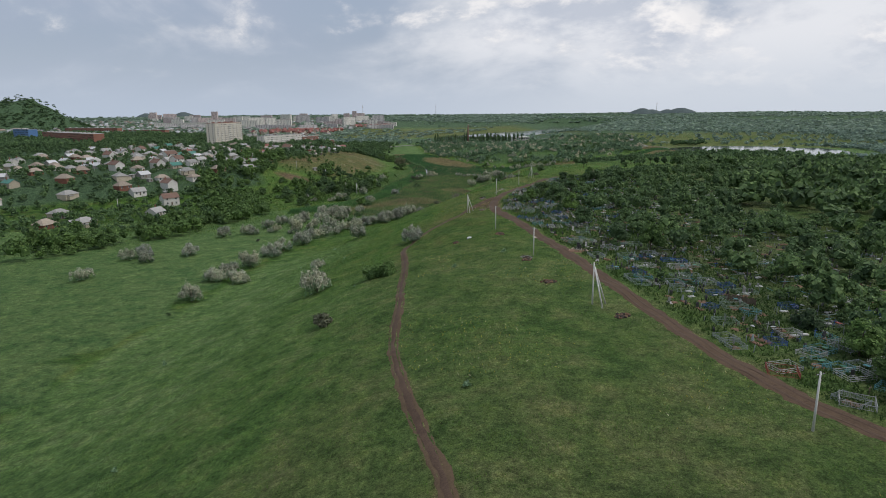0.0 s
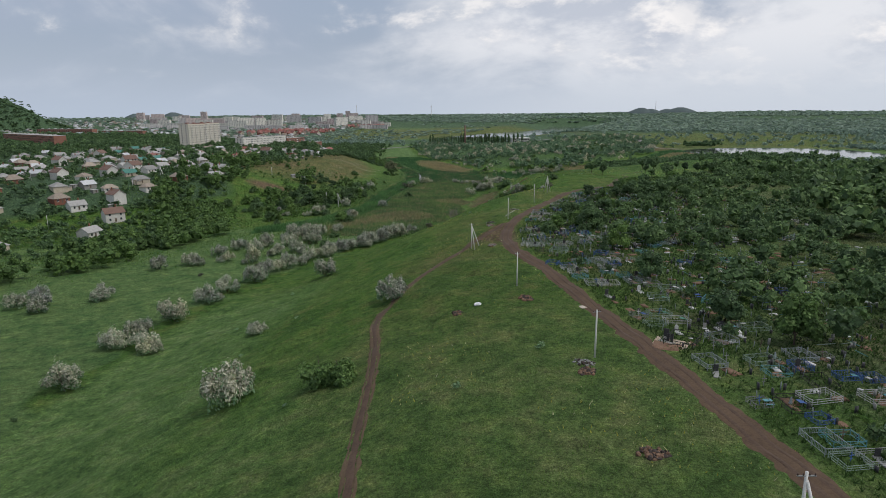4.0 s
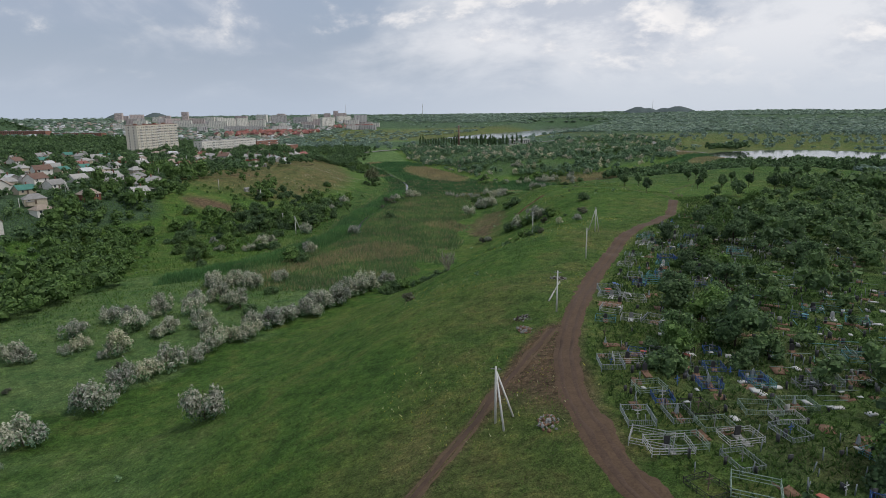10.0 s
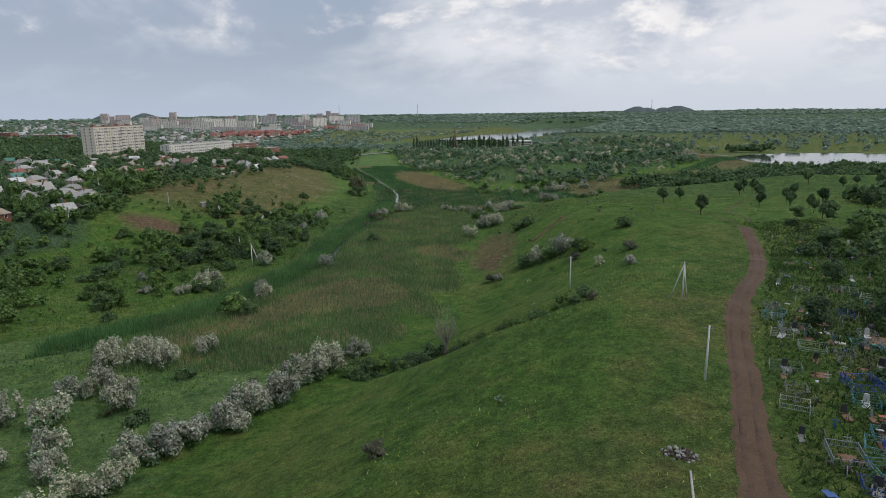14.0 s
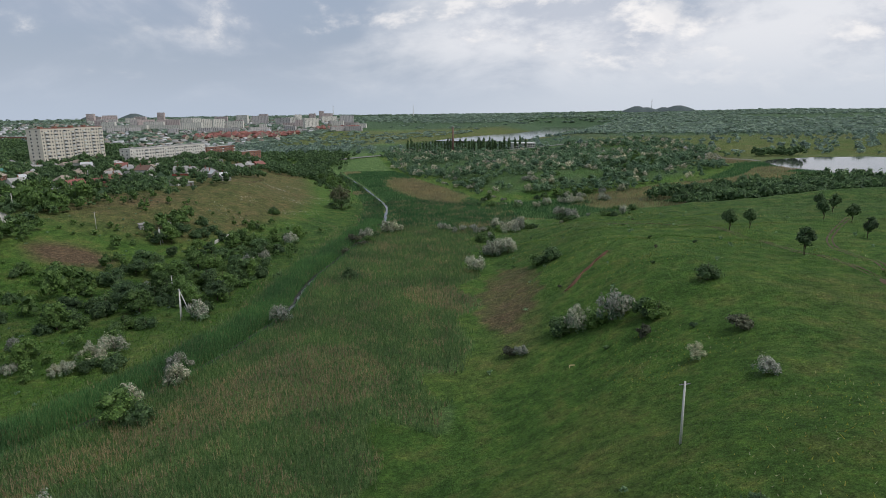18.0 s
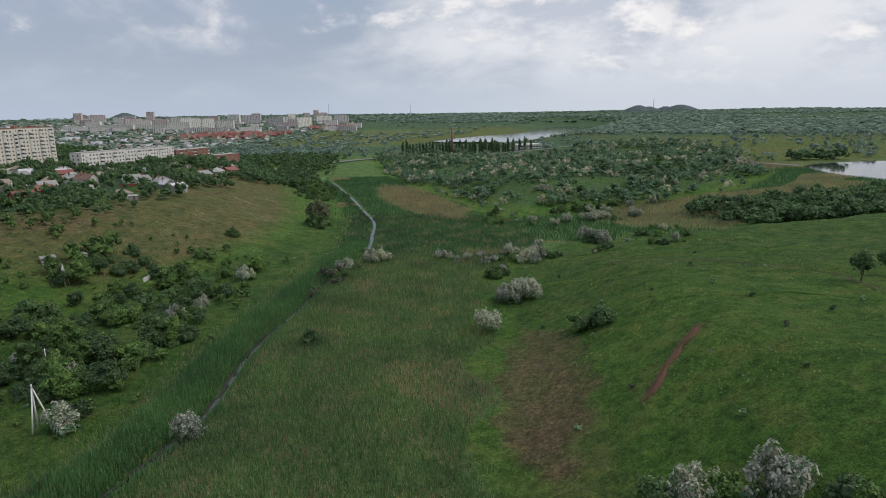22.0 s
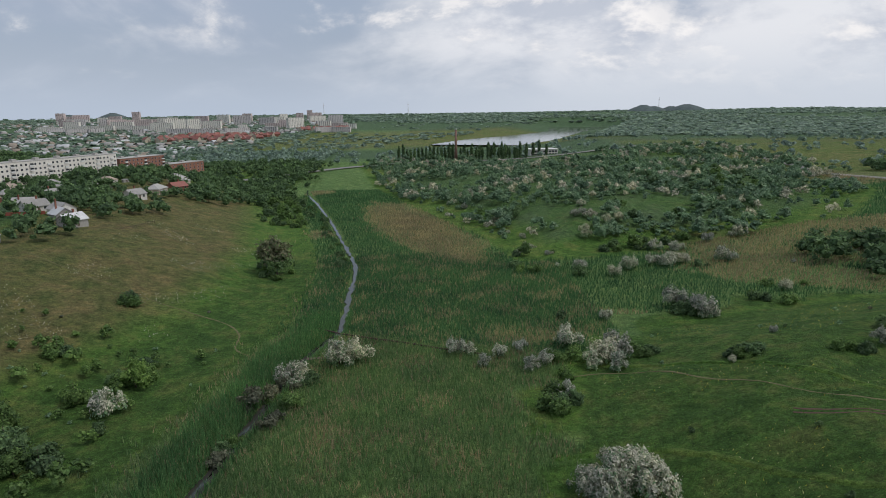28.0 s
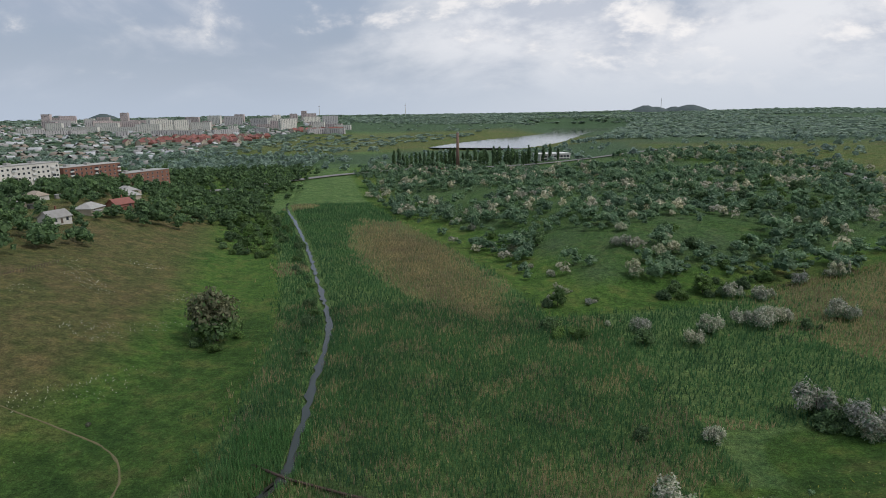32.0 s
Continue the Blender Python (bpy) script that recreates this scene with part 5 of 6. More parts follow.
def window_mesh(w, h):
    """A frame with its pane set back in it."""
    bm = box(w, 0.12, h)
    front = min(bm.faces, key=lambda f: f.calc_center_median().y)
    bmesh.ops.inset_region(bm, faces=[front], thickness=0.09, depth=-0.04)
    front.material_index = 1
    me = bpy.data.meshes.new("window")
    bm.to_mesh(me)
    bm.free()
    me.materials.append(FRAME_WHITE)
    me.materials.append(PANE)
    return me


WINDOW = window_mesh(1.2, 1.4)


def house(w, d, h, rise, hip, wall, roof, label, storeys=1, porch=False):
    t = thing("house", label, "house", "village houses")
    part("wall", gable_walls(w, d, h, rise, hip), wall, t)
    part("roof", wedge(w, d, rise, h, 0.45, 0.12, hip), roof, t)
    if hip < 1:
        bm = box(0.55, 0.55, rise + 0.9, w * 0.2, d * 0.16, h + 0.2)
        box(0.7, 0.7, 0.12, w * 0.2, d * 0.16, h + rise + 1.1, bm)
        part("chimney", bm, WALLS[2], t)
    for s in range(storeys):
        for x in (-w * 0.28, w * 0.28)[:1 + (rise > 2.25 or storeys > 1)]:
            attach("window", WINDOW, None, t).matrix_basis = pose(x, -d / 2 - 0.03, 0.9 + 2.7 * s)
        attach("window", WINDOW, None, t).matrix_basis = pose(w / 2 + 0.03, d * 0.1, 0.9 + 2.7 * s, 0, 0, 90)
    part("door", box(0.95, 0.08, 2.05, 0.0, -d / 2 - 0.04, 0.05), WOOD_DARK, t, "plain dark wooden door")
    if porch:
        bm = box(3.2, 2.4, 2.3, -w * 0.25, -d / 2 - 1.2, -0.6)
        part("porch", bm, wall, t)
        part("porch_roof", box(3.6, 2.8, 0.14, -w * 0.25, -d / 2 - 1.3, 1.72), roof, t)
    return t


HOUSES = [house(9, 7.5, 2.9, 2.4, 0, WALLS[0], ROOFS[0], "whitewashed single-storey house with a pale slate roof"), house(10, 8, 2.9, 2.2, 3.4, WALLS[1], ROOFS[0], "cream house with a pale hipped slate roof", porch=True),
          house(9, 8, 3.0, 2.6, 3.2, WALLS[2], ROOFS[5], "red brick house with a tan hipped roof"), house(8, 6.5, 2.7, 2.2, 0, WALLS[3], ROOFS[2], "grey block house under a white metal roof"),
          house(10.5, 7.5, 5.4, 2.8, 0, WALLS[0], ROOFS[1], "two-storey whitewashed house with a brown roof", 2), house(9.5, 7, 2.9, 2.3, 0, WALLS[2], ROOFS[3], "brick house with a dull red metal roof", porch=True),
          house(8.5, 7, 2.8, 2.0, 3.0, WALLS[0], ROOFS[5], "small white house with a tan hipped roof"), house(9, 7, 2.8, 2.2, 0, WALLS[1], ROOFS[4], "cream house with a green metal roof")]
SHED = thing("shed", "low grey garden shed with a sloping sheet roof", "shed", "garden sheds")
part("wall", box(4.5, 3.2, 3.0, z=-0.8), WALLS[3], SHED)
bm = box(5.0, 3.7, 0.1)
bmesh.ops.rotate(bm, verts=bm.verts, matrix=Matrix.Rotation(radians(7), 3, "X"))
bmesh.ops.translate(bm, verts=bm.verts, vec=(0, 0, 2.35))
part("roof", bm, ROOFS[0], SHED)
part("door", box(0.9, 0.07, 1.9, 0.4, -1.63, 0.1), WOOD_DARK, SHED)
rng = np.random.default_rng(51)
FIRST = {0: 4, 3: 2, 4: 1, 5: 0, 9: 0, 20: 3, 21: 0, 22: 0, 23: 3, 6: 1, 1: 2, 2: 3, 8: 2}
by_kind, sheds = {}, [stand(-153, 683, 40, 1.1), stand(-146, 694, 60, 0.9)]
for i, (x, y) in enumerate(HOUSE_SPOTS):
    k = FIRST.get(i, int(rng.choice(8, p=(0.24, 0.2, 0.1, 0.14, 0.06, 0.08, 0.14, 0.04))))
    by_kind.setdefault(k, []).append(stand(x, y, 62 + rng.normal(0, 14) + 90 * (rng.random() < 0.3), 1.20 if i < 80 else 1.12))
    if i < 110 and rng.random() < 0.28:
        a = rng.uniform(0, 6.28)
        sheds.append(stand(x + 11.5 * math.cos(a), y + 11.5 * math.sin(a), 62 + rng.normal(0, 20), rng.uniform(0.8, 1.2)))
for k, poses in by_kind.items():
    spread(HOUSES[k], poses)
for k, h in enumerate(HOUSES):
    if k not in by_kind:
        h.matrix_basis = stand(-420 - 20 * k, 800)
spread(SHED, sheds)


def oriented(p0, p1):
    """A pose with x along the way from p0 to p1 and -y towards the valley."""
    a = math.degrees(math.atan2(p1[1] - p0[1], p1[0] - p0[0]))
    return a, math.hypot(p1[0] - p0[0], p1[1] - p0[1])


FLAT_WINDOW = window_mesh(1.6, 1.5)


def balcony_mesh(closed):
    bm = box(3.0, 1.1, 0.14, 0, -0.55, -0.14)
    box(3.0, 0.08, 1.0, 0, -1.06, 0, bm)
    for s in (-1, 1):
        box(0.08, 1.0, 1.0, s * 1.46, -0.52, 0, bm)
    if closed:
        n = len(bm.faces)
        box(2.9, 0.06, 1.25, 0, -1.04, 1.02, bm)
        bm.faces.ensure_lookup_table()
        for f in bm.faces[n:]:
            f.material_index = 1
    me = bpy.data.meshes.new("balcony")
    bm.to_mesh(me)
    bm.free()
    me.materials.append(FRAME_WHITE)
    me.materials.append(PANE)
    return me


BALCONIES = [balcony_mesh(False), balcony_mesh(True)]


def block(name, label, p0, p1, deep, storeys, base, wall, storey=2.9, bay=3.4, balcony_every=4, single=True, group="", roof=None, end_wall=None):
    """A slab of flats from corner p0 to corner p1 of its valley side, with rows of windows and stacks of balconies."""
    ang, long = oriented(p0, p1)
    t = thing(name, label, "apartment block", group)
    t.matrix_basis = pose(p0[0], p0[1], base, 0, 0, ang)
    h = storeys * storey + 1.2
    part("wall", box(long, deep, h + 5, long / 2, deep / 2, -5), wall, t)
    bm = box(long + 0.5, deep + 0.5, 0.35, long / 2, deep / 2, h)
    for k in range(max(2, int(long / 18))):
        box(3.0, 3.5, 1.6, 9 + 18 * k, deep / 2, h + 0.3, bm)
    part("roof", bm, roof or CONCRETE, t)
    n = max(2, int(long / bay))
    rng = np.random.default_rng(int(abs(p0[0])))
    spots = [(s, k) for s in range(storeys) for k in range(n)]
    if single:
        for s, k in spots:
            x, z = (k + 0.5) * long / n, 1.5 + s * storey
            if balcony_every and k % balcony_every == 1 and s > 0:
                attach("balcony", BALCONIES[int(rng.random() < 0.6)], None, t).matrix_basis = pose(x, -0.02, z - 0.8)
            else:
                attach("window", FLAT_WINDOW, None, t).matrix_basis = pose(x, -0.04, z - 0.1)
        for s in range(storeys):
            for y in (deep * 0.3, deep * 0.72):
                attach("window", FLAT_WINDOW, None, t).matrix_basis = pose(-0.04, y, 1.4 + s * storey, 0, 0, -90)
    else:
        bm = bmesh.new()
        for s, k in spots:
            box(1.7, 0.1, 1.5, (k + 0.5) * long / n, -0.03, 1.4 + s * storey, bm)
        for s in range(storeys):
            for y in np.arange(2.2, deep - 1, 4.0):
                box(0.1, 1.5, 1.5, -0.03, y, 1.4 + s * storey, bm)
        tagged(part("window", bm, PANE, t), kind="stuff")
        if balcony_every:
            bm = bmesh.new()
            for s, k in spots:
                if k % balcony_every == 1 and s:
                    box(3.0, 1.0, 1.05, (k + 0.5) * long / n, -0.5, 0.7 + s * storey, bm)
            tagged(part("balcony", bm, FRAME_WHITE, t), kind="stuff")
    return t


block("tower_block", "tall pale yellowish apartment block of nine storeys", (-361, 942), (-355, 984), 15, 9, at(-345, 985) + 4.0, PANEL_WARM, 3.3, 3.8, 3, roof=BRICK_BIG)
block("tower_block", "tall pale apartment block set back behind its twin", (-357.5, 985), (-350, 1030), 15, 9, at(-345, 985) + 4.4, PANEL_WARM, 3.3, 3.8, 3, roof=BRICK_BIG)
block("apartment_block", "long pale five-storey apartment block", (-299, 979), (-264, 1088), 13, 5, at(-285, 1030) - 1.5, PANEL, 3.3, 3.6, 4)
block("brick_block", "brown-red brick apartment block beside a pale one", (-263, 1091), (-246, 1140), 14, 5, at(-250, 1120) - 1.5, BRICK_BIG, 3.0, 4, 5)
block("brick_block", "dark red brick block with a blank end wall", (-244, 1140), (-226, 1184), 16, 5, at(-235, 1160) - 2, BRICK_BIG, 3.0, 5, 0)
block("long_brick_slab", "long red brick five-storey slab among trees", (-700, 1050), (-528, 905), 15, 5, at(-610, 975), BRICK_BIG, 3.1, 4.5, 0, single=False)
block("blue_clad_building", "office building with blue cladding and white ends", (-800, 1120), (-745, 1080), 15, 6, at(-770, 1100), BLUE_CLAD, 3.2, 4, 0, single=False)
block("long_brick_slab", "long low brown brick block in the town", (-905, 1440), (-760, 1400), 14, 4, at(-830, 1420), BRICK_BIG, 3.0, 5, 0, single=False)
block("long_brick_slab", "long low brown brick block in the town", (-745, 1396), (-640, 1376), 14, 4, at(-690, 1390), BRICK_BIG, 3.0, 5, 0, single=False)
rng = np.random.default_rng(61)
for k in range(66):
    row = k % 6
    y = (2400, 2620, 2800, 3000, 3200, 3420)[row] + rng.normal(0, 45)
    u = -0.19 - 0.36 * ((k // 6) + rng.uniform(0.0, 1.0)) / 11 if k % 7 else -rng.uniform(0.12, 0.17)
    x = float(u) * (y - 300)
    long, st = rng.uniform(26, 78), int(rng.choice([5, 5, 9, 9, 12]) if row else 5)
    a = radians(rng.choice([4, 10, -6, 35]) + rng.normal(0, 4))
    block("city_block", "pale apartment block in the distant town", (x, y), (x + long * math.cos(a), y + long * math.sin(a)), 13, st, at(x, y) - 1, [PANEL_GREY, PANEL, PANEL_PINK][k % 3], 3.0, 6.0, 6 if row < 2 else 0, single=False,
          group="distant apartment blocks")
for x0, x1 in ((-1160, -1010), (-1005, -850)):
    block("city_block", "long low white apartment block in the distant town", (x0, 2600), (x1, 2590), 13, 5, at(x0, 2600) - 1, PANEL, 3.0, 6.0, 6, single=False, group="distant apartment blocks")
for x, y, st, w in ((-1286, 3318, 16, 30), (-1640, 3360, 14, 34), (-560, 3500, 15, 24)):
    block("city_tower", "pinkish high-rise tower above the distant town", (x, y), (x + w, y + 4), 22, st, at(x, y), PANEL_PINK, 3.0, 4, 0, single=False, group="distant towers")
# cottages with red roofs
COT = [house(11, 9, 5.6, 4.0, 0, WALLS[1], ROOFS[3], "two-storey cottage with a steep red roof", 2), house(12, 9, 5.6, 3.6, 3.5, WALLS[2], ROOFS[3], "brick cottage with a red hipped roof", 2)]
for h in COT:
    tagged(h, group="red-roofed cottages")
spots = [[], []]
for k in range(52):
    x, y = -630 + 20 * (k % 13) + rng.normal(0, 5), 1960 + 75 * (k // 13) + rng.normal(0, 14)
    spots[k % 2].append(stand(x, y, rng.uniform(0, 360), 1.35))
for k in range(16):
    x, y = -380 + 18 * (k % 8) + rng.normal(0, 3), 2470 + 60 * (k // 8) + rng.normal(0, 12)
    spots[k % 2].append(stand(x, y, rng.uniform(0, 360), 1.5))
for h, p in zip(COT, spots):
    spread(h, p)


def far_roofs(name, x, y, material, label, seed):
    """Many small gabled houses too far off to tell apart, in one mesh."""
    rng = np.random.default_rng(seed)
    n = len(x)
    z, a, s = land(x, y), rng.uniform(0, 3.14, n), rng.uniform(0.8, 1.5, n)
    base = np.array([(-5, -4, -2), (5, -4, -2), (5, 4, -2), (-5, 4, -2), (-5, -4, 3), (5, -4, 3), (5, 4, 3), (-5, 4, 3), (-5, 0, 5.6), (5, 0, 5.6)], float)
    q = base[None] * s[:, None, None]
    c, t = np.cos(a)[:, None], np.sin(a)[:, None]
    co = np.stack([q[..., 0] * c - q[..., 1] * t + x[:, None], q[..., 0] * t + q[..., 1] * c + y[:, None], q[..., 2] + z[:, None]], -1).reshape(-1, 3)
    f = np.array([(0, 1, 5, 4), (2, 3, 7, 6), (4, 5, 9, 8), (6, 7, 8, 9), (1, 2, 6, 5), (3, 0, 4, 7), (5, 6, 9, 9), (7, 4, 8, 8)])[:6]
    faces = (f[None] + (np.arange(n) * 10)[:, None, None]).reshape(-1, 4)
    return tagged(new(name, array_mesh(name, co, faces, material)), label, "houses", kind="stuff")


m = 1500
bear, dist = rng.uniform(-0.72, -0.12, m), rng.uniform(1350, 3600, m)
x, y = dist * np.sin(bear), 100 + dist * np.cos(bear)
keep = (y > 1330) & ~((x > -660) & (x < -340) & (y > 1930) & (y < 2240)) & (np.hypot(x + 1215, y - 1750) > 260) & ~((x > -360) & (y > 1400) & (y < 2450)) & ~((x > -300) & (y < 1560))
x, y = x[keep], y[keep]
for k, (mat, lab) in enumerate(((ROOFS[0], "pale roofs of far village houses"), (ROOFS[2], "white roofs of far houses"), (ROOFS[5], "tan roofs of far houses"))):
    far_roofs("far_houses", x[k::3], y[k::3], mat, lab, 70 + k)

# works by the reservoir
works = thing("factory_hall", "white flat-roofed works building behind poplars", "building")
works.matrix_basis = pose(132, 1350, at(140, 1350) - 1, 0, 0, 12)
part("wall", box(38, 22, 8.5, 19, 11, 0), WALLS[0], works)
part("roof", box(39, 23, 0.6, 19, 11, 8.5), FRAME_WHITE, works)
bm = bmesh.new()
for k in range(9):
    box(3.0, 0.1, 2.2, 3 + 4 * k, -0.03, 4.6, bm)
    box(3.0, 0.1, 2.0, 3 + 4 * k, -0.03, 1.2, bm)
tagged(part("window", bm, PANE, works), kind="stuff")
stack = thing("factory_chimney", "tall dark brick factory chimney", "chimney")
stack.matrix_basis = pose(33.4, 1293, at(33, 1293), 0, 0, 0)
part("shaft", tube([(0, 0, -1), (0, 0, 20), (0, 0, 38)], [2.0, 1.6, 1.2], 14), ROOFS[1], stack, smooth=True)
part("rim", tube([(0, 0, 38), (0, 0, 39)], [1.45, 1.45], 14), CONCRETE, stack)
hut = house(13, 8, 3.2, 1.6, 3, WALLS[2], ROOFS[3], "low brick building with a dull red roof by the road")
hut.matrix_basis = stand(8, 1270, 5, 1.2)
mast = thing("lattice_mast", "thin red and white mast on the horizon", "mast", "masts")
part("shaft", tube([(0, 0, -2), (0, 0, 75)], [2.4, 0.9], 6), FRAME_WHITE, mast)
part("platform", box(5, 5, 1.5, 0, 0, 60), BRICK_BIG, mast)
spread(mast, [pose(-110, 4300, at(-110, 4300)), pose(1400, 4300, at(1400, 4300) + 4), pose(-640, 4480, at(-640, 4480))])

# paved roads
ribbon_profile = [(-4.2, -0.2), (-3.6, 0.12), (0, 0.2), (3.6, 0.12), (4.2, -0.2)]
tagged(ribbon("valley_road", [(-420, 1130), (-300, 1170), (-183, 1202), (-140, 1237), (-64, 1290), (30, 1300), (160, 1322), (330, 1400)], ribbon_profile, ASPHALT, 8, 0.1, 1.2), "pale asphalt road crossing the valley", "road", kind="structure")
tagged(ribbon("hill_road", [(345, 1000), (338, 1060), (342, 1140), (352, 1220), (369, 1303), (395, 1400)], ribbon_profile, ASPHALT, 8, 0.1, 0.6), "pale asphalt road on the far hill", "road", kind="structure")


# spoil heaps on the skyline
TIP = plain("grey_spoil", (0.062, 0.086, 0.088), (0.105, 0.135, 0.132), 0.02, 0.95, bumpy=0.6, dist=3.0)
for x, y, r, hgt, sd in ((-1905, 4400, 105, 32, 1), (-2170, 4400, 75, 26, 2), (1290, 4250, 120, 36, 3), (1345, 4230, 90, 28, 6), (1530, 4200, 130, 36, 4), (1450, 4230, 90, 27, 5)):
    bm = bmesh.new()
    rings = []
    for i in range(7):
        u = i / 6
        rings.append([bm.verts.new((math.cos(a) * r * (1 - u ** 1.5 * 0.86) * (1 + 0.16 * noise.noise((math.cos(a) * 2, math.sin(a) * 2, sd + u * 2))),
                                    math.sin(a) * r * (1 - u ** 1.5 * 0.86) * (1 + 0.10 * noise.noise((math.sin(a) * 2, math.cos(a) * 2, sd))), -12 + (hgt + 12) * u ** (1.15 if sd % 2 else 0.9)))
                      for a in (2 * math.pi * k / 22 for k in range(22))])
    for a, b in zip(rings[:-1], rings[1:]):
        for k in range(22):
            bm.faces.new((a[k], a[(k + 1) % 22], b[(k + 1) % 22], b[k]))
    bm.faces.new(rings[-1])
    heap_ob = tagged(part("waste_tip", bm, TIP, smooth=True), "bare grey mound of mine waste on the skyline", "waste tip", "waste tips")
    heap_ob.matrix_basis = pose(x, y, at(x, y))
# ---- power poles ----
def pole(struts, label):
    t = thing("utility_pole", label, "utility pole", "utility poles")
    part("shaft", tube([(0, 0, -0.6), (0, 0, 8.5)], [0.18, 0.12], 8), POLE, t, smooth=True)
    for k in range(struts):
        a = radians(-60 + 75 * k)
        part("strut", tube([(3.0 * math.cos(a), 3.0 * math.sin(a), -0.5), (0.14 * math.cos(a), 0.14 * math.sin(a), 7.7)], [0.16, 0.12], 8), POLE, t, smooth=True)
    arm = part("crossarm", box(1.5, 0.09, 0.09, 0, 0, 8.1), STEEL, t)
    for x in (-0.68, -0.25, 0.25, 0.68):
        part("insulator", tube([(x, 0, 8.18), (x, 0, 8.27), (x, 0, 8.36)], [0.05, 0.07, 0.03], 6), GLAZE, arm)
    return t


GLAZE = plain("brown_porcelain", (0.05, 0.03, 0.025), (0.09, 0.06, 0.05), 5, 0.25)
P1, P2 = pole(0, "plain grey concrete utility pole in the grass"), pole(2, "concrete utility pole braced by two slanting struts")
spread(P1, [stand(x, y, a, s) for x, y, a, s in ((48, 75, 20, 1), (24, 177, 20, 1), (16, 223.5, 30, 1), (23, 318, -25, 1), (39.5, 363, -30, 1), (36.5, 440, 10, 1.15), (-170.5, 669, 15, 1), (-105, 600, 15, 0.95),
                                                 (-250, 560, 20, 1.1), (-262, 470, 20, 1.1), (-225, 690, 20, 1.1), (-300, 760, 20, 1.1), (-190, 905, 20, 1.1), (-330, 560, 20, 1.1), (-255, 820, 20, 1.1))])
spread(P2, [stand(x, y, a, s) for x, y, a, s in ((30.4, 127.8, 0, 1.12), (7, 278, -10, 1), (52, 403, 110, 1), (-90, 571, -15, 1.25), (-138.5, 668, 150, 1.05), (-246, 600, 40, 1.1))])
lying = thing("fallen_pole", "pale concrete pole lying in the grass beside the road", "pole")
pa, pb = Vector((22.7, 325.0, at(22.7, 325) + 0.16)), Vector((27.9, 340.0, at(27.9, 340) + 0.14))
part("shaft", tube([pa, pa.lerp(pb, 0.5), pb], [0.19, 0.17, 0.13], 8), CONCRETE, lying, smooth=True)

# ---- graves ----
def paint(name, c):
    return plain(name, tuple(0.75 * v for v in c), c, 5, 0.55, 0.0, 0.3, 0.01, 0.25)


PAINTS = [paint("blue_paint", (0.06, 0.14, 0.37)), paint("turquoise_paint", (0.12, 0.33, 0.36)), paint("white_paint", (0.53, 0.54, 0.53)), paint("pale_blue_paint", (0.33, 0.38, 0.39)), paint("grey_paint", (0.26, 0.27, 0.27)),
          paint("green_paint", (0.06, 0.22, 0.14)), paint("black_paint", (0.03, 0.03, 0.03)), paint("pale_green_paint", (0.30, 0.40, 0.33))]
PAINT_NAMES = ("blue", "turquoise", "white", "pale blue", "grey", "green", "black", "pale green")
GRANITE = plain("black_granite", (0.03, 0.03, 0.033), (0.07, 0.07, 0.075), 6, 0.3)
MARBLE = plain("white_marble", (0.42, 0.42, 0.41), (0.64, 0.64, 0.62), 3, 0.5, spread=0.2)
GREYSTONE = plain("grey_stone", (0.20, 0.20, 0.19), (0.36, 0.36, 0.34), 3, 0.7, spread=0.3)
SOIL = plain("brown_grave_soil", (0.13, 0.075, 0.048), (0.24, 0.15, 0.10), 1.2, 0.95, bumpy=0.8, dist=0.08)
RUST = plain("rust_red_paint", (0.26, 0.07, 0.05), (0.38, 0.12, 0.09), 4, 0.7)


def fence(kind, w, d, mat, colour):
    t = thing("grave_fence", f"low {colour} painted metal fence round a grave plot", "fence", "grave fences")
    for a, ln, off in ((0, w, -d / 2), (0, w, d / 2), (90, d, -w / 2), (90, d, w / 2)):
        bm = bmesh.new()
        tube([(-ln / 2 * (1 if a == 0 else 0), 0, -0.3), (-ln / 2 * (1 if a == 0 else 0), 0, 1.0)], [0.045, 0.045], 6, bm)
        if a == 0:
            tube([(ln / 2, 0, -0.3), (ln / 2, 0, 1.0)], [0.045, 0.045], 6, bm)
        n = ln - 0.1
        box(n, 0.05, 0.06, 0, 0, 0.82, bm)
        box(n, 0.05, 0.05, 0, 0, 0.18, bm)
        if kind == 0:
            for k in range(int(n / 0.22)):
                box(0.03, 0.03, 0.62, -n / 2 + 0.11 + 0.22 * k, 0, 0.22, bm)
        elif kind == 1:
            for s in (-1, 1):
                tube([(-n / 2, 0, 0.5 - 0.3 * s), (n / 2, 0, 0.5 + 0.3 * s)], [0.022, 0.022], 4, bm)
            box(0.04, 0.04, 0.62, 0, 0, 0.22, bm)
        else:
            box(n, 0.04, 0.05, 0, 0, 0.5, bm)
            for k in range(3):
                box(0.04, 0.04, 0.62, -n / 3 + n / 3 * k, 0, 0.22, bm)
        part("panel", bm, mat, t).matrix_basis = pose(0, off, 0) if a == 0 else pose(off, 0, 0, 0, 0, 90)
    return t


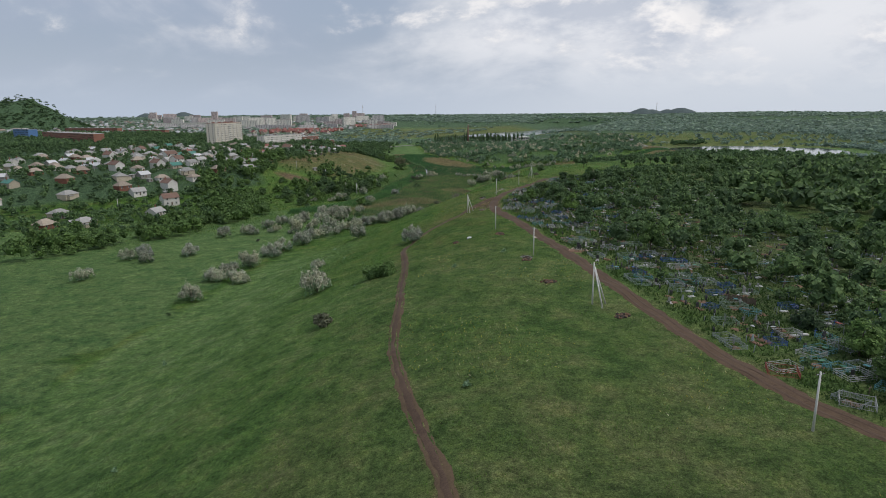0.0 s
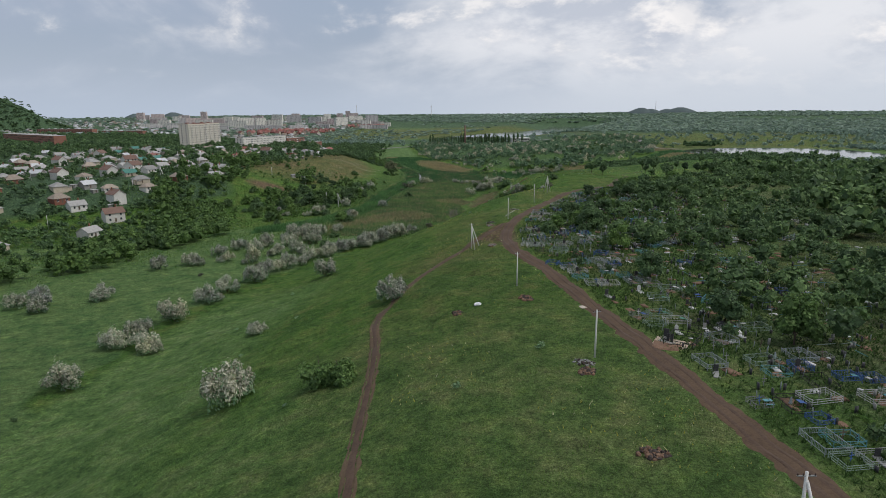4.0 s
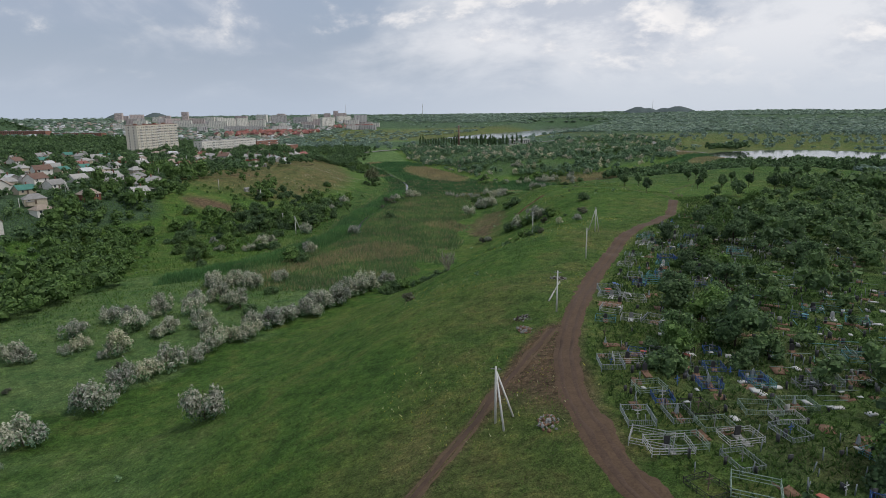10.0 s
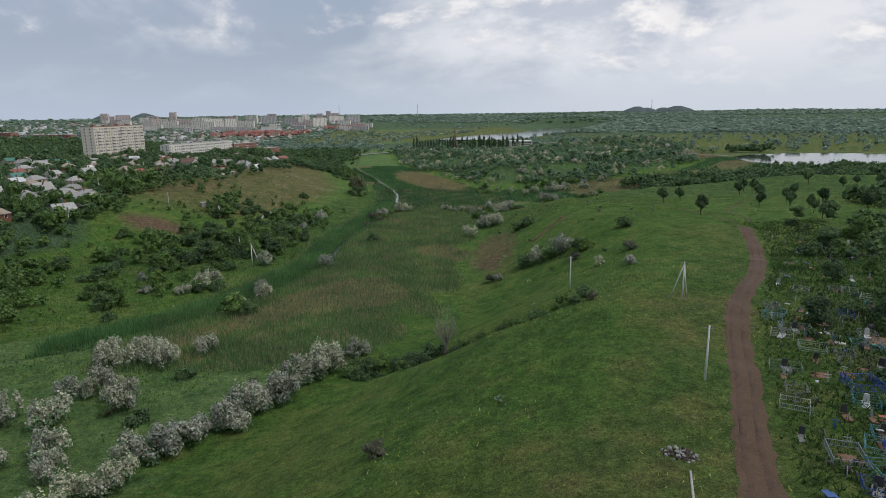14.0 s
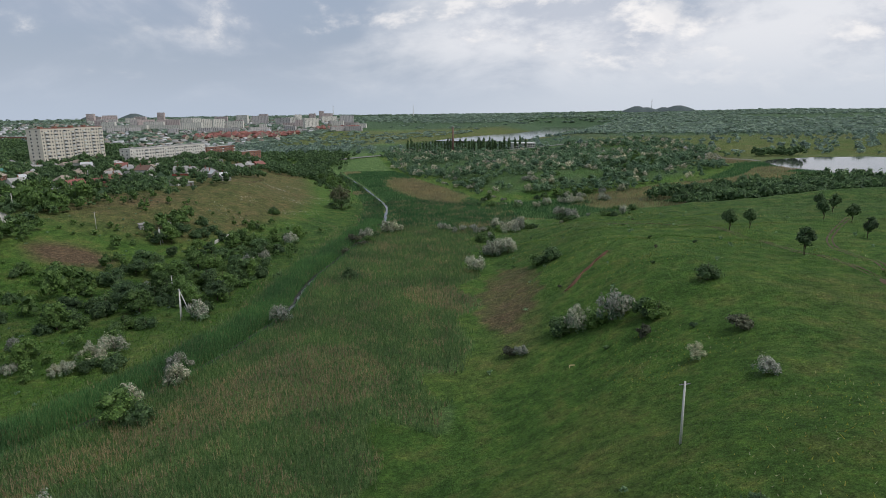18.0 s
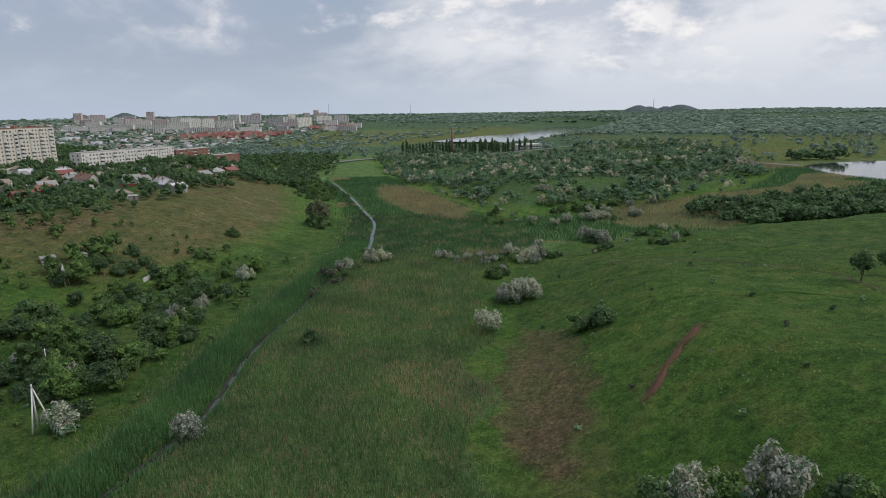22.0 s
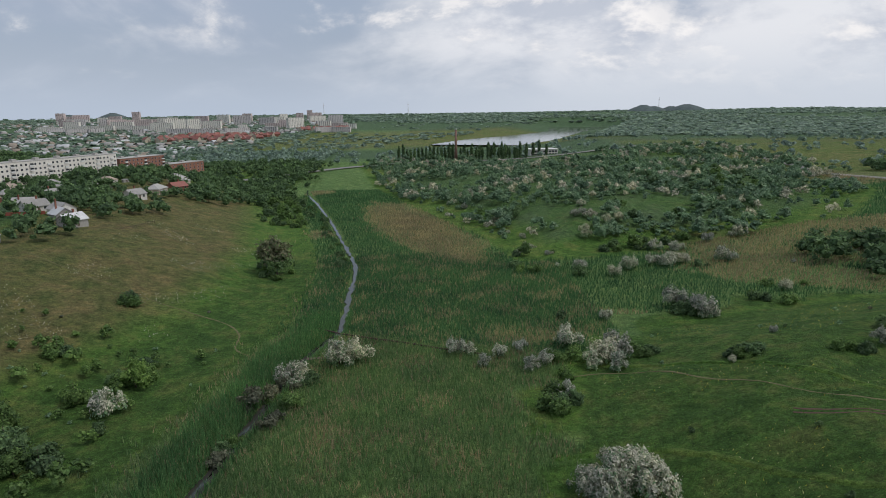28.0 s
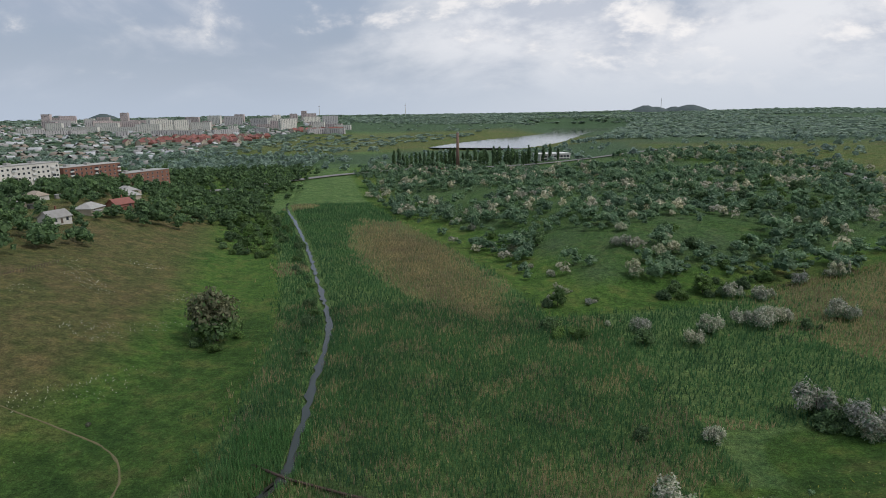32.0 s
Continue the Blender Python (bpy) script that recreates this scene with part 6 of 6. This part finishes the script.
def headstone(kind, stone, slab, label):
    t = thing("headstone", label, "gravestone", "gravestones")
    bm = box(0.95, 1.9, 0.20, 0, -0.6, -0.06, bevel=0.03)
    part("slab", box(1.0, 0.45, 0.26, 0, 0.57, -0.05, bm, 0.02), slab, t)
    if kind == 0:
        bm = box(0.75, 0.14, 1.15, 0, 0.55, 0.2, bevel=0.04)
    elif kind == 1:
        bm = box(0.7, 0.14, 0.8, 0, 0.55, 0.2, bevel=0.02)
        tube([(0, 0.47, 1.0), (0, 0.63, 1.0)], [0.35, 0.35], 14, bm)
    else:
        bm = tube([(0, 0.55, 0.2), (0, 0.55, 1.35)], [0.30, 0.10], 4)
    part("stone", bm, stone, t)
    return t


def grave_cross(mat, colour, tall):
    t = thing("grave_cross", f"{colour} metal cross standing on a grave", "cross", "grave crosses")
    part("upright", box(0.10, 0.07, tall + 0.3, 0, 0, -0.3, bevel=0.01), mat, t)
    part("crossbar", box(0.85, 0.07, 0.10, 0, -0.012, tall * 0.68, bevel=0.01), mat, t)
    part("lower_bar", box(0.45, 0.06, 0.08, 0, -0.012, tall * 0.42, bevel=0.01), mat, t)
    return t


def table(mat, colour):
    t = thing("memorial_table", f"small {colour} table beside a grave", "table", "tables by the graves")
    part("tabletop", box(1.1, 0.7, 0.06, 0, 0, 0.68, bevel=0.01), mat, t)
    for x in (-0.4, 0.4):
        part("leg", box(0.07, 0.07, 1.0, x, 0, -0.3), PAINTS[4], t)
    part("bench", box(1.1, 0.28, 0.05, 0, -0.75, 0.42), mat, t)
    return t


def mound(mat, label):
    t = thing("grave_mound", label, "grave", "grave mounds")
    bm = bmesh.new()
    bmesh.ops.create_grid(bm, x_segments=8, y_segments=8, size=1)
    for v in bm.verts:
        r = max(abs(v.co.x), abs(v.co.y))
        v.co = Vector((v.co.x * 1.5, v.co.y * 1.9, 0.32 * (1 - r ** 3) - 0.12 + 0.07 * noise.noise(v.co * 3)))
    part("earth", bm, mat, t, smooth=True)
    return t


rng = np.random.default_rng(91)
FENCES = [fence(int(k % 3), (2.8, 3.8, 4.6, 3.2)[k % 4], (2.6, 3.0, 3.0, 4.2)[k % 4], PAINTS[c], PAINT_NAMES[c]) for k, c in enumerate((0, 1, 2, 3, 4, 7, 7, 6, 1, 2))]
STONES = [headstone(0, GRANITE, GREYSTONE, "black granite headstone with a grey slab"), headstone(1, MARBLE, MARBLE, "rounded white headstone over a pale slab"), headstone(0, GREYSTONE, MARBLE, "grey headstone over a white slab"),
          headstone(2, PAINTS[3], SOIL, "pale blue tapered grave marker over bare soil"), headstone(1, GRANITE, SOIL, "dark rounded headstone on brown soil")]
CROSSES = [grave_cross(PAINTS[2], "white", 1.6), grave_cross(PAINTS[4], "grey", 1.8), grave_cross(PAINTS[0], "blue", 1.5), grave_cross(WOOD_DARK, "brown", 1.7)]
TABLES = [table(PAINTS[2], "white"), table(PAINTS[1], "turquoise"), table(PAINTS[0], "blue"), table(RUST, "rust-red"), table(PAINTS[5], "green")]
MOUNDS = [mound(SOIL, "low mound of bare brown soil"), mound(GROUND, "low overgrown grave mound")]
put = {}


def lay(proto, x, y, turn, size=1.0, tilt=0.0):
    put.setdefault(proto, []).append(stand(x, y, turn, size, 0.0, None, tilt))


# plots in rows beside the road
line = resample(ROAD, 4.4)
count = 0
for i in range(2, len(line) - 1):
    p, tan = line[i], (line[i + 1] - line[i - 1]).normalized()
    if not 66 < p.y < 498:
        continue
    side, face = Vector((tan.y, -tan.x, 0)), math.degrees(math.atan2(tan.y, tan.x)) - 90
    for k in range(11):
        o = 6.0 + 4.4 * k + rng.normal(0, 0.5)
        x, y = p.x + side.x * o + rng.normal(0, 0.5), p.y + side.y * o + rng.normal(0, 0.5)
        if d_road(np.array([x]), np.array([y]))[0] < 5.2 or rng.random() > (0.72 if k < 5 else 0.30):
            continue
        turn = face + rng.normal(0, 6)
        u = rng.random()
        if u < 0.48 and count < 230:
            lay(FENCES[rng.integers(len(FENCES))], x, y, turn, rng.uniform(0.9, 1.12), rng.normal(0, 1.5))
            count += 1
        v = rng.random()
        c, s = math.cos(radians(turn)), math.sin(radians(turn))
        if v < 0.27:
            lay(STONES[rng.choice(5, p=(0.32, 0.10, 0.16, 0.20, 0.22))], x, y, turn + rng.normal(0, 5), rng.uniform(0.85, 1.15), rng.normal(0, 2))
        elif v < 0.60:
            lay(CROSSES[rng.integers(len(CROSSES))], x, y, turn + rng.normal(0, 8), rng.uniform(0.85, 1.15), rng.normal(0, 4))
        if 0.5 < v < 0.72:
            lay(MOUNDS[int(rng.random() < 0.4)], x - 0.3 * s, y - 0.4 * c, turn, rng.uniform(0.55, 0.8))
        if u < 0.42 and rng.random() < 0.20 or rng.random() < 0.04:
            lay(TABLES[rng.integers(len(TABLES))], x + 1.1 * c, y + 1.1 * s, turn + 90 * (rng.random() < 0.5), rng.uniform(0.85, 1.1))
# graves deeper in the thickets, too many to count


def far_graves(name, n, sizes, lift, material, label, seed, lo, hi, tilt=0.05):
    """Many small upright or lying blocks in one mesh."""
    rng = np.random.default_rng(seed)
    line = resample(ROAD, 1.0)
    idx = rng.integers(60, len(line) - 120, n)
    off, ang = rng.uniform(lo, hi, n), np.zeros(n)
    x, y = np.zeros(n), np.zeros(n)
    for i in range(n):
        p, tan = line[idx[i]], (line[idx[i] + 1] - line[idx[i] - 1]).normalized()
        x[i], y[i], ang[i] = p.x + tan.y * off[i], p.y - tan.x * off[i], math.atan2(tan.y, tan.x) + (math.pi / 2 if rng.random() < 0.5 else 0)
    far = d_road(x, y) > lo - 3
    x, y, ang = x[far], y[far], ang[far] + rng.normal(0, 0.12, far.sum())
    n = len(x)
    cube = np.array([(a, b, c) for a in (-0.5, 0.5) for b in (-0.5, 0.5) for c in (0, 1)], float)
    q = cube[None] * (np.array(sizes)[None] * rng.uniform(0.75, 1.25, (n, 3)))[:, None, :]
    q[..., 2] += lift
    q[..., 0] += q[..., 2] * rng.normal(0, tilt, n)[:, None]
    c, s = np.cos(ang)[:, None], np.sin(ang)[:, None]
    co = np.stack([q[..., 0] * c - q[..., 1] * s + x[:, None], q[..., 0] * s + q[..., 1] * c + y[:, None], q[..., 2] + land(x, y)[:, None]], -1).reshape(-1, 3)
    f = np.array([(0, 1, 3, 2), (4, 6, 7, 5), (0, 4, 5, 1), (2, 3, 7, 6), (0, 2, 6, 4), (1, 5, 7, 3)])
    faces = (f[None] + (np.arange(n) * 8)[:, None, None]).reshape(-1, 4)
    tagged(new(name, array_mesh(name, co, faces, material)), label, "graves", kind="stuff")


far_graves("grave_slabs", 260, (0.8, 1.5, 0.25), -0.02, MARBLE, "pale grave slabs half hidden in weeds", 1, 14, 105)
far_graves("grave_tables", 170, (0.8, 0.5, 0.08), 0.68, PAINTS[2], "white memorial tables among the weeds", 2, 8, 105, 0.02)
far_graves("grave_rails", 420, (3.4, 0.07, 0.09), 0.85, PAINTS[7], "pale green rails round grave plots", 3, 30, 105, 0.0)
far_graves("grave_rails", 300, (3.2, 0.07, 0.09), 0.85, PAINTS[1], "turquoise rails round grave plots", 4, 30, 105, 0.0)
far_graves("grave_posts", 900, (0.10, 0.10, 1.4), -0.1, PAINTS[3], "pale posts and crosses among the graves", 5, 6, 105, 0.14)
far_graves("grave_soil", 260, (1.5, 2.4, 0.14), -0.05, SOIL, "bare brown soil over graves", 8, 6, 80, 0.0)
far_graves("grave_markers", 420, (0.5, 0.14, 1.0), -0.05, GRANITE, "dark gravestones among the weeds", 9, 6, 60, 0.05)
far_graves("grave_markers", 320, (0.55, 0.14, 1.0), -0.05, GREYSTONE, "grey gravestones in the thicket", 6, 20, 105, 0.04)
far_graves("grave_markers", 260, (0.6, 0.14, 1.1), -0.05, GRANITE, "black gravestones in the thicket", 7, 14, 105, 0.04)
# plots that stand out
for proto, x, y, turn, size in ((FENCES[0], 43.5, 252.4, -30, 1.2), (FENCES[0], 28, 243, -30, 1.1), (FENCES[2], 25, 267, -25, 1.1), (FENCES[5], 32, 256, -25, 1.25), (FENCES[0], 60.6, 359.7, -5, 1.5), (FENCES[8], 49, 338, -10, 1.4),
                                (FENCES[3], 36.5, 329, -5, 1.3), (FENCES[7], 41, 183, -35, 1.5), (FENCES[1], 56.5, 206, -35, 1.2), (FENCES[0], 51, 230, -35, 1.2), (TABLES[3], 36.2, 328.3, 0, 1.3), (TABLES[2], 39.1, 333.8, 90, 1.1),
                                (MOUNDS[0], 33.6, 319.5, 80, 1.4), (MOUNDS[0], 37.7, 181.3, 60, 1.7), (MOUNDS[0], 77, 377, 40, 2.2), (STONES[0], 38.6, 185, -35, 1.3), (FENCES[9], 59, 83, -30, 1.2)):
    lay(proto, x, y, turn, size)
for proto in FENCES + STONES + CROSSES + TABLES + MOUNDS:
    if proto in put:
        spread(proto, put[proto])
    else:
        proto.matrix_basis = stand(80 + count % 7, 300)

red_fence = fence(0, 4.0, 3.0, RUST, "rust-red")
red_fence.matrix_basis = stand(53.6, 93.4, -20, 1.15)
arch = thing("marble_border", "white marble frame lying open on a grave plot", "grave border")
bm = box(2.6, 0.3, 0.3, 0, 1.0, 0, bevel=0.03)
for sx in (-1, 1):
    box(0.3, 2.0, 0.3, sx * 1.15, -0.1, 0, bm, 0.03)
part("border", bm, MARBLE, arch)
arch.matrix_basis = stand(39.6, 327.3, -5, 1.0)
plot = thing("paved_plot", "sandy paved grave plot with a dark twin headstone", "grave plot")
part("paving", box(6.2, 5.0, 0.3, 0, 0, -0.15, bevel=0.03), plain("sand_coloured_paving", (0.34, 0.27, 0.20), (0.48, 0.40, 0.31), 2, 0.9), plot)
for x in (-0.5, 0.15):
    part("stone", box(0.55, 0.14, 1.5, x, 0.9, 0.15, bevel=0.03), GRANITE, plot)
part("border", box(2.0, 1.0, 0.12, 0, 0, 0.16, bevel=0.02), GREYSTONE, plot)
plot.matrix_basis = stand(38.5, 182.5, -35, 1.0)
wall_run = thing("board_fence", "old dark board fence between graves", "fence")
for k in range(14):
    part("board", box(0.42, 0.05, 1.5 + 0.2 * math.sin(k * 2.3), -3 + 0.46 * k, 0, -0.1), WOOD_DARK, wall_run)
part("rail", box(6.6, 0.06, 0.1, 0, 0.06, 1.0), WOOD_DARK, wall_run)
wall_run.matrix_basis = stand(64, 131, -40, 1.0)


# ---- rubbish heaps and loose things ----
def heap(name, label, mats, n, wide, size, seed, x, y):
    rng = np.random.default_rng(seed)
    t = thing(name, label, "rubbish heap", "rubbish heaps")
    for j, mat in enumerate(mats):
        bm = bmesh.new()
        for _ in range(n):
            a, r = rng.uniform(0, 6.28), wide * rng.random() ** 0.7
            m = Matrix.Translation((math.cos(a) * r, math.sin(a) * r * 0.7, 0.35 * (1 - r / wide) * rng.random() + 0.05)) @ Euler(rng.uniform(0, 3, 3)).to_matrix().to_4x4() @ Matrix.Diagonal((*(size * rng.uniform(0.3, 1.2, 3)), 1))
            bmesh.ops.create_icosphere(bm, subdivisions=1, radius=0.5, matrix=m)
        tagged(part(("debris", "soil", "litter")[j], bm, mat, t), kind="stuff")
    t.matrix_basis = stand(x, y, rng.uniform(0, 360), 1.0)
    return t


DARKDIRT = plain("dark_rubbish", (0.035, 0.028, 0.024), (0.09, 0.07, 0.06), 3, 0.9)
BAG = plain("white_plastic_bags", (0.70, 0.71, 0.72), (0.86, 0.87, 0.88), 6, 0.45)
heap("rubbish_heap", "dark burnt patch with rubbish in the grass", [DARKDIRT, SOIL], 26, 1.9, 0.8, 1, 1.3, 210.2)
heap("rubbish_heap", "heap of brown soil and dark debris", [SOIL, DARKDIRT], 30, 2.2, 0.9, 2, 16.9, 213)
heap("rubbish_heap", "heap of brown soil and dark debris", [SOIL, DARKDIRT], 30, 2.0, 0.8, 3, 23.8, 146.5)
heap("rubbish_heap", "heap of brown soil and dark debris", [SOIL, DARKDIRT], 26, 1.8, 0.8, 4, 21.5, 171)
heap("rubbish_heap", "heap of brown soil and dark debris", [SOIL, DARKDIRT], 26, 2.0, 0.8, 5, 35.0, 120.7)
heap("rubbish_heap", "dark rubbish heap by the earth road", [DARKDIRT, GREYSTONE], 40, 2.2, 0.6, 6, 28.3, 344)
heap("rubbish_heap", "grey rubble and rubbish in the grass", [GREYSTONE, DARKDIRT], 40, 2.6, 0.5, 7, 16.6, 318)
heap("rubbish_heap", "grey rubble and brown soil beside a pole", [GREYSTONE, SOIL], 36, 2.4, 0.6, 8, 13.9, 274.5)
heap("rubbish_heap", "grey rubble and brown soil beside the road", [GREYSTONE, SOIL], 30, 2.2, 0.6, 9, 15.6, 310)
heap("rubbish_heap", "dark wreaths and rubble under a pole", [DARKDIRT, GREYSTONE], 36, 2.0, 0.6, 10, 21.8, 175)
heap("litter_pile", "pile of white plastic bags on the grass", [BAG, BAG], 12, 0.9, 0.8, 11, 6.0, 213)
sand = mound(plain("pale_sand", (0.40, 0.34, 0.28), (0.56, 0.49, 0.42), 3, 0.95), "small pile of pale sand on the road")
sand.matrix_basis = stand(28.0, 205.2, 20, 0.55)
bench = thing("wooden_bench", "small yellow wooden bench in the meadow", "bench")
YEL = paint("yellow_paint", (0.70, 0.58, 0.28))
part("seat", box(1.5, 0.4, 0.07, 0, 0, 0.45, bevel=0.01), YEL, bench)
for x in (-0.6, 0.6):
    part("leg", box(0.1, 0.35, 0.7, x, 0, -0.25), YEL, bench)
bench.matrix_basis = stand(34.5, 499.5, 10, 1.0)

# ---- the valley's small things ----
pipe = thing("pipeline", "rusty brown pipe laid across the creek and meadow", "pipe")
pts = [Vector((x, y, max(at(x, y), -11.2) + 0.55)) for x, y in ((-38, 753), (-30, 748), (-16.7, 741.6), (-10, 739), (2, 733), (14, 728))]
part("pipe", tube(pts, [0.28] * 6, 8), plain("rusty_pipe", (0.045, 0.032, 0.025), (0.10, 0.07, 0.055), 2, 0.8), pipe, smooth=True)
for p in pts[1:5]:
    part("support", box(0.5, 0.5, 1.6, p.x, p.y, p.z - 1.8), CONCRETE, pipe)
bridge = thing("plank_bridge", "short grey plank footbridge over the creek", "bridge")
for k in range(6):
    part("plank", box(5.6, 0.24, 0.10, 0, -0.65 + 0.26 * k, 0.0), WOOD_DARK, bridge)
bridge.matrix_basis = pose(-34.5, 728.5, -10.9, 0, 0, 8)
gw = thing("garden_wall", "low pale block garden wall by shrubs", "wall")
part("wall", box(21, 0.3, 2.2, 10.5, 0, -0.9), WALLS[0], gw)
gw.matrix_basis = pose(-117.5, 686, at(-117, 696), 0, 0, 86)
gf = thing("garden_fence", "leaning grey wooden garden fence", "fence")
for k in range(24):
    part("post", box(0.12, 0.12, 1.7, 1.1 * k, 0.1 * math.sin(k), -0.2), WOOD_DARK, gf)
part("rail", box(25.5, 0.06, 0.1, 12.6, 0.05, 1.0), WOOD_DARK, gf)
gf.matrix_basis = pose(-146, 838, at(-142, 850), 0, 0, 68)
redwall = thing("garden_fence", "dark red sheet fence in front of white huts", "fence")
part("panel", box(20, 0.12, 1.9, 10, 0, -0.2), RUST, redwall)
redwall.matrix_basis = pose(-209, 858, at(-200, 855), 0, 0, 12)
